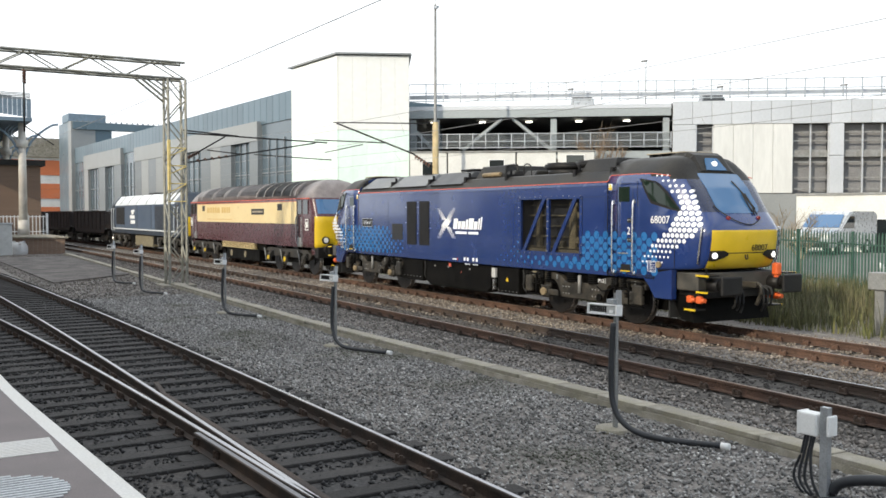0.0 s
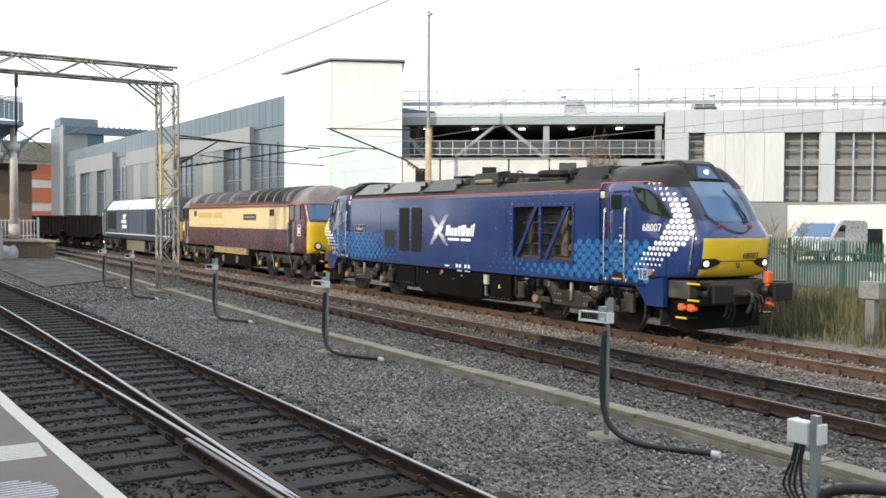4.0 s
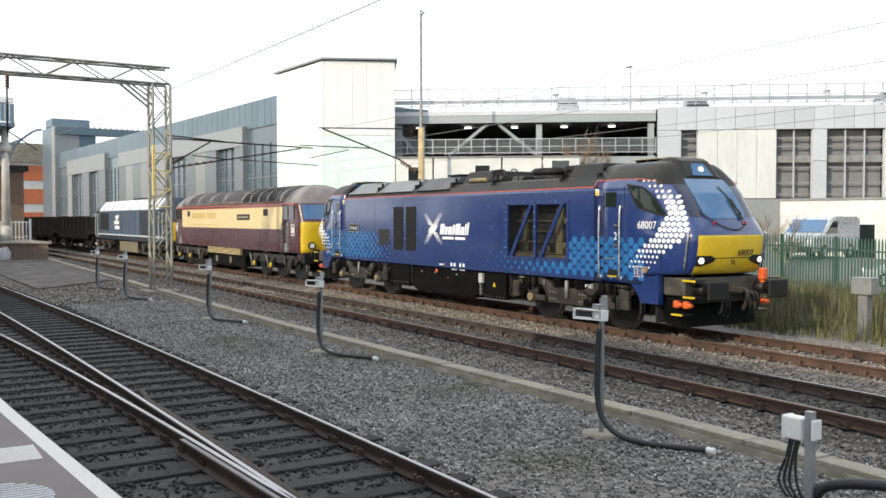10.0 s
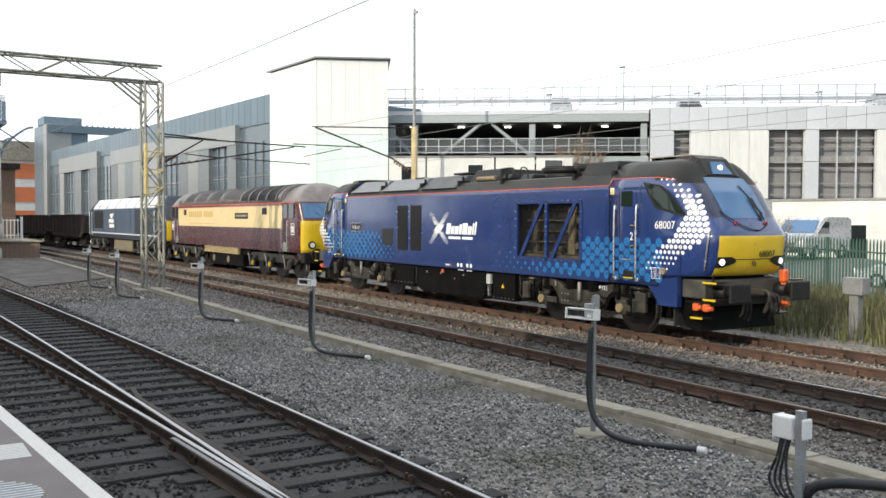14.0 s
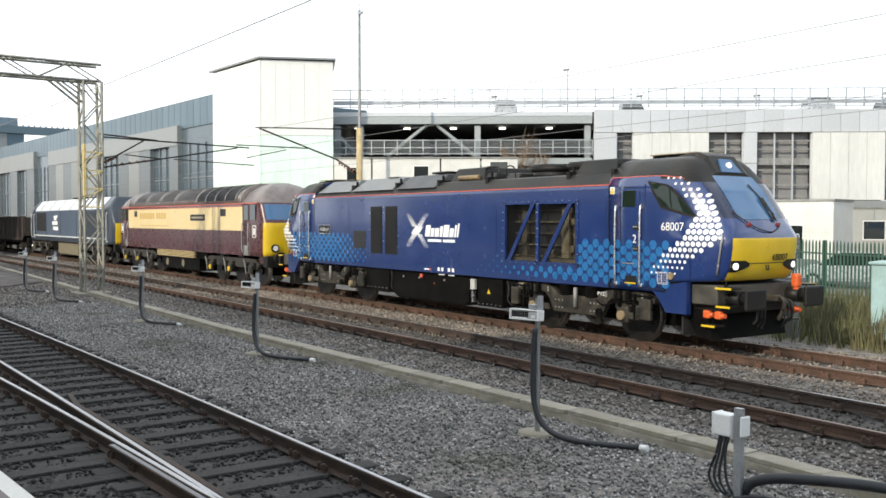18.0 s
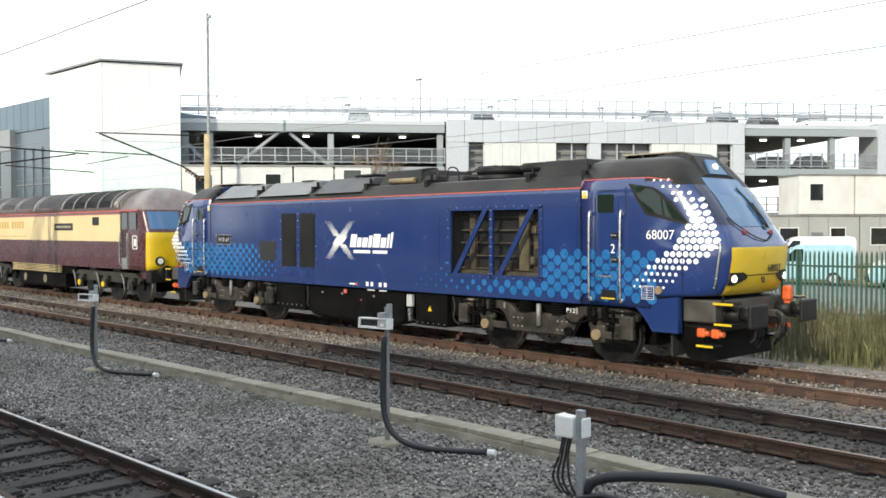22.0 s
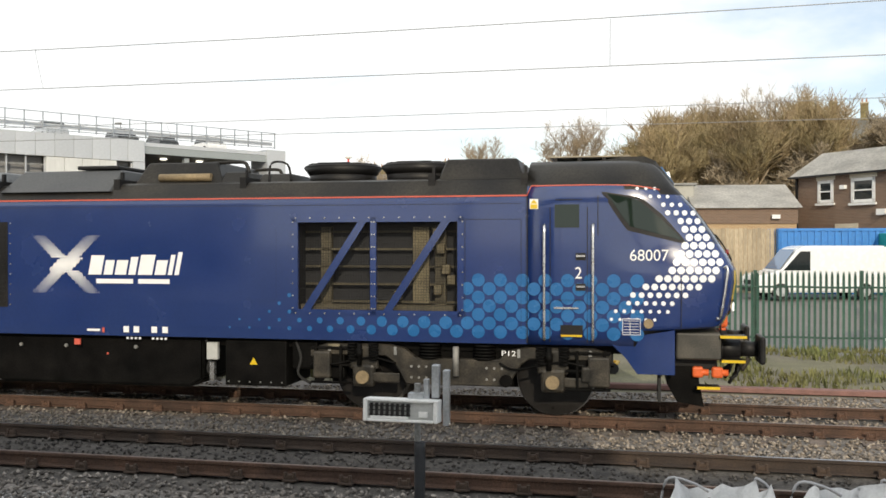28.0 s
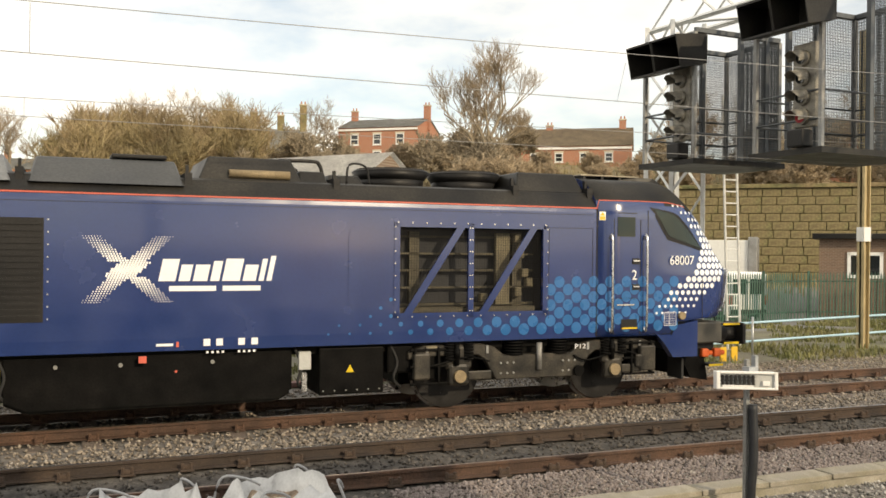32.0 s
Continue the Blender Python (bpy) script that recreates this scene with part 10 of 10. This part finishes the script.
def build_stones():
    """Loose ballast stones as one joined piece: squashed octahedra in random turns."""
    rnd = np.random.default_rng(11)

    def field(name, label, n, x0, x1, y0, y1, size, z, material, keep=None):
        # more of them near the platform end of the place
        u = rnd.random(n)
        x = x0 + (x1 - x0) * u
        y = y0 + (y1 - y0) * rnd.random(n)
        if keep is not None:
            ok = keep(x, y)
            x, y = x[ok], y[ok]
        n = len(x)
        base = np.array([(1, 0, 0), (-1, 0, 0), (0, 1, 0), (0, -1, 0), (0, 0, 1), (0, 0, -1)], float)
        v = base[None] * (size * rnd.uniform(0.5, 1.25, (n, 1, 3)))
        v += rnd.uniform(-0.28, 0.28, (n, 6, 3)) * size
        a = rnd.uniform(0, math.tau, n)
        c, s = np.cos(a)[:, None], np.sin(a)[:, None]
        vx, vy = v[..., 0] * c - v[..., 1] * s, v[..., 0] * s + v[..., 1] * c
        vz = v[..., 2] * 0.8
        zz = z(x, y) + rnd.uniform(-0.012, 0.016, n)
        pts = np.stack([vx + x[:, None], vy + y[:, None], vz + zz[:, None]], -1).reshape(-1, 3)
        tri = np.array([(0, 2, 4), (2, 1, 4), (1, 3, 4), (3, 0, 4), (2, 0, 5), (1, 2, 5), (3, 1, 5), (0, 3, 5)])
        f = (tri[None] + 6 * np.arange(n)[:, None, None]).reshape(-1, 3)
        me = bpy.data.meshes.new(name)
        me.vertices.add(len(pts)), me.loops.add(f.size), me.polygons.add(len(f))
        me.vertices.foreach_set("co", pts.ravel())
        me.loops.foreach_set("vertex_index", f.ravel().astype(np.int32))
        me.polygons.foreach_set("loop_start", np.arange(0, f.size, 3, dtype=np.int32))
        me.polygons.foreach_set("loop_total", np.full(len(f), 3, dtype=np.int32))
        me.update(), me.validate()
        me.materials.append(M[material])
        tagged(new(name, me), label, "ballast", kind="stuff")

    def off_rails(lines, half=0.085):
        def keep(x, y):
            ok = np.ones(len(x), bool)
            for fn in lines:
                c = np.array([fn(q) for q in x])
                ok &= (np.abs(np.abs(y - c) - GAUGE) > half) & ((np.abs(y - c) > 1.27) | (rnd.random(len(x)) < 0.75))
            return ok
        return keep

    def flat(lo):
        return lambda x, y: np.full(len(x), lo)

    field("ballast_stones", "loose dark grey ballast stones between the tracks", 76000, -30, 14, 4.9, 9.3, 0.0235, flat(-0.178), "stone_dark", lambda x, y: np.abs(y - np.array([trough_y(q) for q in x])) > 0.2)
    field("ballast_stones", "loose brown-grey ballast stones round the middle track", 38000, -32, 20, 8.6, 12.6, 0.032, flat(-0.176), "stone_grey", lambda x, y: off_rails((line_mid,))(x, y) & (np.abs(y - np.array([line_mid(q) for q in x])) > 0.95))
    field("ballast_stones", "dark stones between the rails of the middle track", 16000, -32, 20, 9.0, 12.2, 0.030, flat(-0.176), "stone_darker", lambda x, y: np.abs(y - np.array([line_mid(q) for q in x])) < 0.62)
    field("ballast_stones", "loose pale sandy ballast stones beside the train", 40000, -34, 24, 12.0, 17.0, 0.032, flat(-0.172), "stone_pale", off_rails((line_train, line_mid)))
    field("ballast_stones", "loose black ballast stones between timber sleepers", 26000, -30, 2, 1.3, 5.0, 0.030, flat(-0.176), "stone_black", off_rails((line_near, line_platform)))
    field("ballast_stones", "loose ballast stones further along the line", 30000, -64, -30, 4.5, 16.5, 0.035, flat(-0.176), "stone_grey", off_rails((line_mid, line_train)))
    # the sunlit stretch of ballast, its warm light put into the stone colour
    field("ballast_stones", "pinkish ballast stones beside the trough, with sunlight in their colour", 14000, 4, 18, 8.4, 9.6, 0.030, flat(-0.165), "stone_sunlit_pink")


def stone_mat(name, lo, hi, moss=0.0):
    """Stone whose shade differs from piece to piece."""
    m = bpy.data.materials.new(name)
    m.use_nodes = True
    n, l = m.node_tree.nodes, m.node_tree.links
    b = n["Principled BSDF"]
    b.inputs["Roughness"].default_value = 0.92
    g, r = n.new("ShaderNodeNewGeometry"), n.new("ShaderNodeValToRGB")
    r.color_ramp.elements[0].color, r.color_ramp.elements[1].color = (*lo, 1), (*hi, 1)
    e = r.color_ramp.elements.new(0.9)
    e.color = tuple(0.35 * a + 0.65 * c for a, c in zip(lo, hi)) + (1,)
    l.new(g.outputs["Random Per Island"], r.inputs["Fac"])
    t, x = n.new("ShaderNodeTexNoise"), n.new("ShaderNodeMix")
    co = n.new("ShaderNodeTexCoord")
    l.new(co.outputs["Object"], t.inputs["Vector"])
    t.inputs["Scale"].default_value = 0.8
    x.data_type, x.blend_type = "RGBA", "MULTIPLY"
    x.inputs["Factor"].default_value = 0.6
    l.new(r.outputs["Color"], x.inputs["A"])
    l.new(t.outputs["Fac"], x.inputs["B"])
    # moss and mud in patches between the stones
    p, rm, y = n.new("ShaderNodeTexNoise"), n.new("ShaderNodeMapRange"), n.new("ShaderNodeMix")
    l.new(co.outputs["Object"], p.inputs["Vector"])
    p.inputs["Scale"].default_value, p.inputs["Detail"].default_value = 0.55, 5.0
    rm.inputs["From Min"].default_value, rm.inputs["From Max"].default_value = 0.52, 0.70
    rm.inputs["To Max"].default_value = moss
    l.new(p.outputs["Fac"], rm.inputs["Value"])
    y.data_type = "RGBA"
    y.inputs["B"].default_value = (0.075, 0.078, 0.040, 1)
    l.new(rm.outputs["Result"], y.inputs["Factor"])
    l.new(x.outputs["Result"], y.inputs["A"])
    l.new(y.outputs["Result"], b.inputs["Base Color"])
    return m


M["stone_dark"] = stone_mat("stone_dark", (0.092, 0.090, 0.087), (0.84, 0.81, 0.77), 0.55)
M["stone_grey"] = stone_mat("stone_grey", (0.085, 0.076, 0.068), (0.60, 0.54, 0.48))
M["stone_darker"] = stone_mat("stone_darker", (0.05, 0.045, 0.042), (0.21, 0.19, 0.17))
M["stone_pale"] = stone_mat("stone_pale", (0.16, 0.132, 0.105), (0.64, 0.55, 0.45))
M["stone_black"] = stone_mat("stone_black", (0.02, 0.02, 0.022), (0.13, 0.125, 0.12))
# pinkish stone colour that carries the low sun's light
M["stone_sunlit_pink"] = stone_mat("stone_sunlit_pink", (0.20, 0.165, 0.155), (0.44, 0.38, 0.36))
build_stones()


# ---- what moves ----
# distance gone along the line, from its place at 30 s
RUN = [(0, -19.56), (3.5, -19.56), (9.5, -19.53), (10.5, -19.48), (11, -19.43), (11.5, -19.37), (12, -19.29), (12.5, -19.2), (13, -19.07), (13.5, -18.93), (14.5, -18.59), (15.5, -18.21),
       (16, -18.01), (17, -17.55), (18, -17.05), (19, -16.5), (20, -15.82), (21, -14.95), (22, -13.88), (23, -12.67), (24, -11.33), (25, -9.9), (25.5, -9.14),
       (26.5, -7.42), (27.5, -5.55), (28, -4.54), (28.5, -3.46), (29, -2.35), (29.5, -1.19), (30, 0.0), (30.5, 1.16), (31, 2.41), (31.5, 3.7), (32, 5.04)]


def on_line(x, half):
    """The pose of a vehicle with its middle at x, set on the curved line by two points."""
    a, b = line_train(x - half), line_train(x + half)
    return pose(x, (a + b) / 2, 0, 0, 0, math.degrees(math.atan2(b - a, 2 * half)))


def motions():
    for ob, middle, half in VEHICLES:
        walk(ob, [(t, on_line(s + middle, half)) for t, s in RUN])
    for wheel, x0, z0, r in WHEELS:
        walk(wheel, [(t, pose(x0, 0, z0, 0, math.degrees((s - DENSE[0][1]) / r), 0)) for t, s in DENSE])


DENSE = []
for (t0, s0), (t1, s1) in zip(RUN, RUN[1:]):
    k = max(1, math.ceil((s1 - s0) / 0.55))
    DENSE += [(t0 + (t1 - t0) * i / k, s0 + (s1 - s0) * i / k) for i in range(k)]
DENSE.append(RUN[-1])
motions()
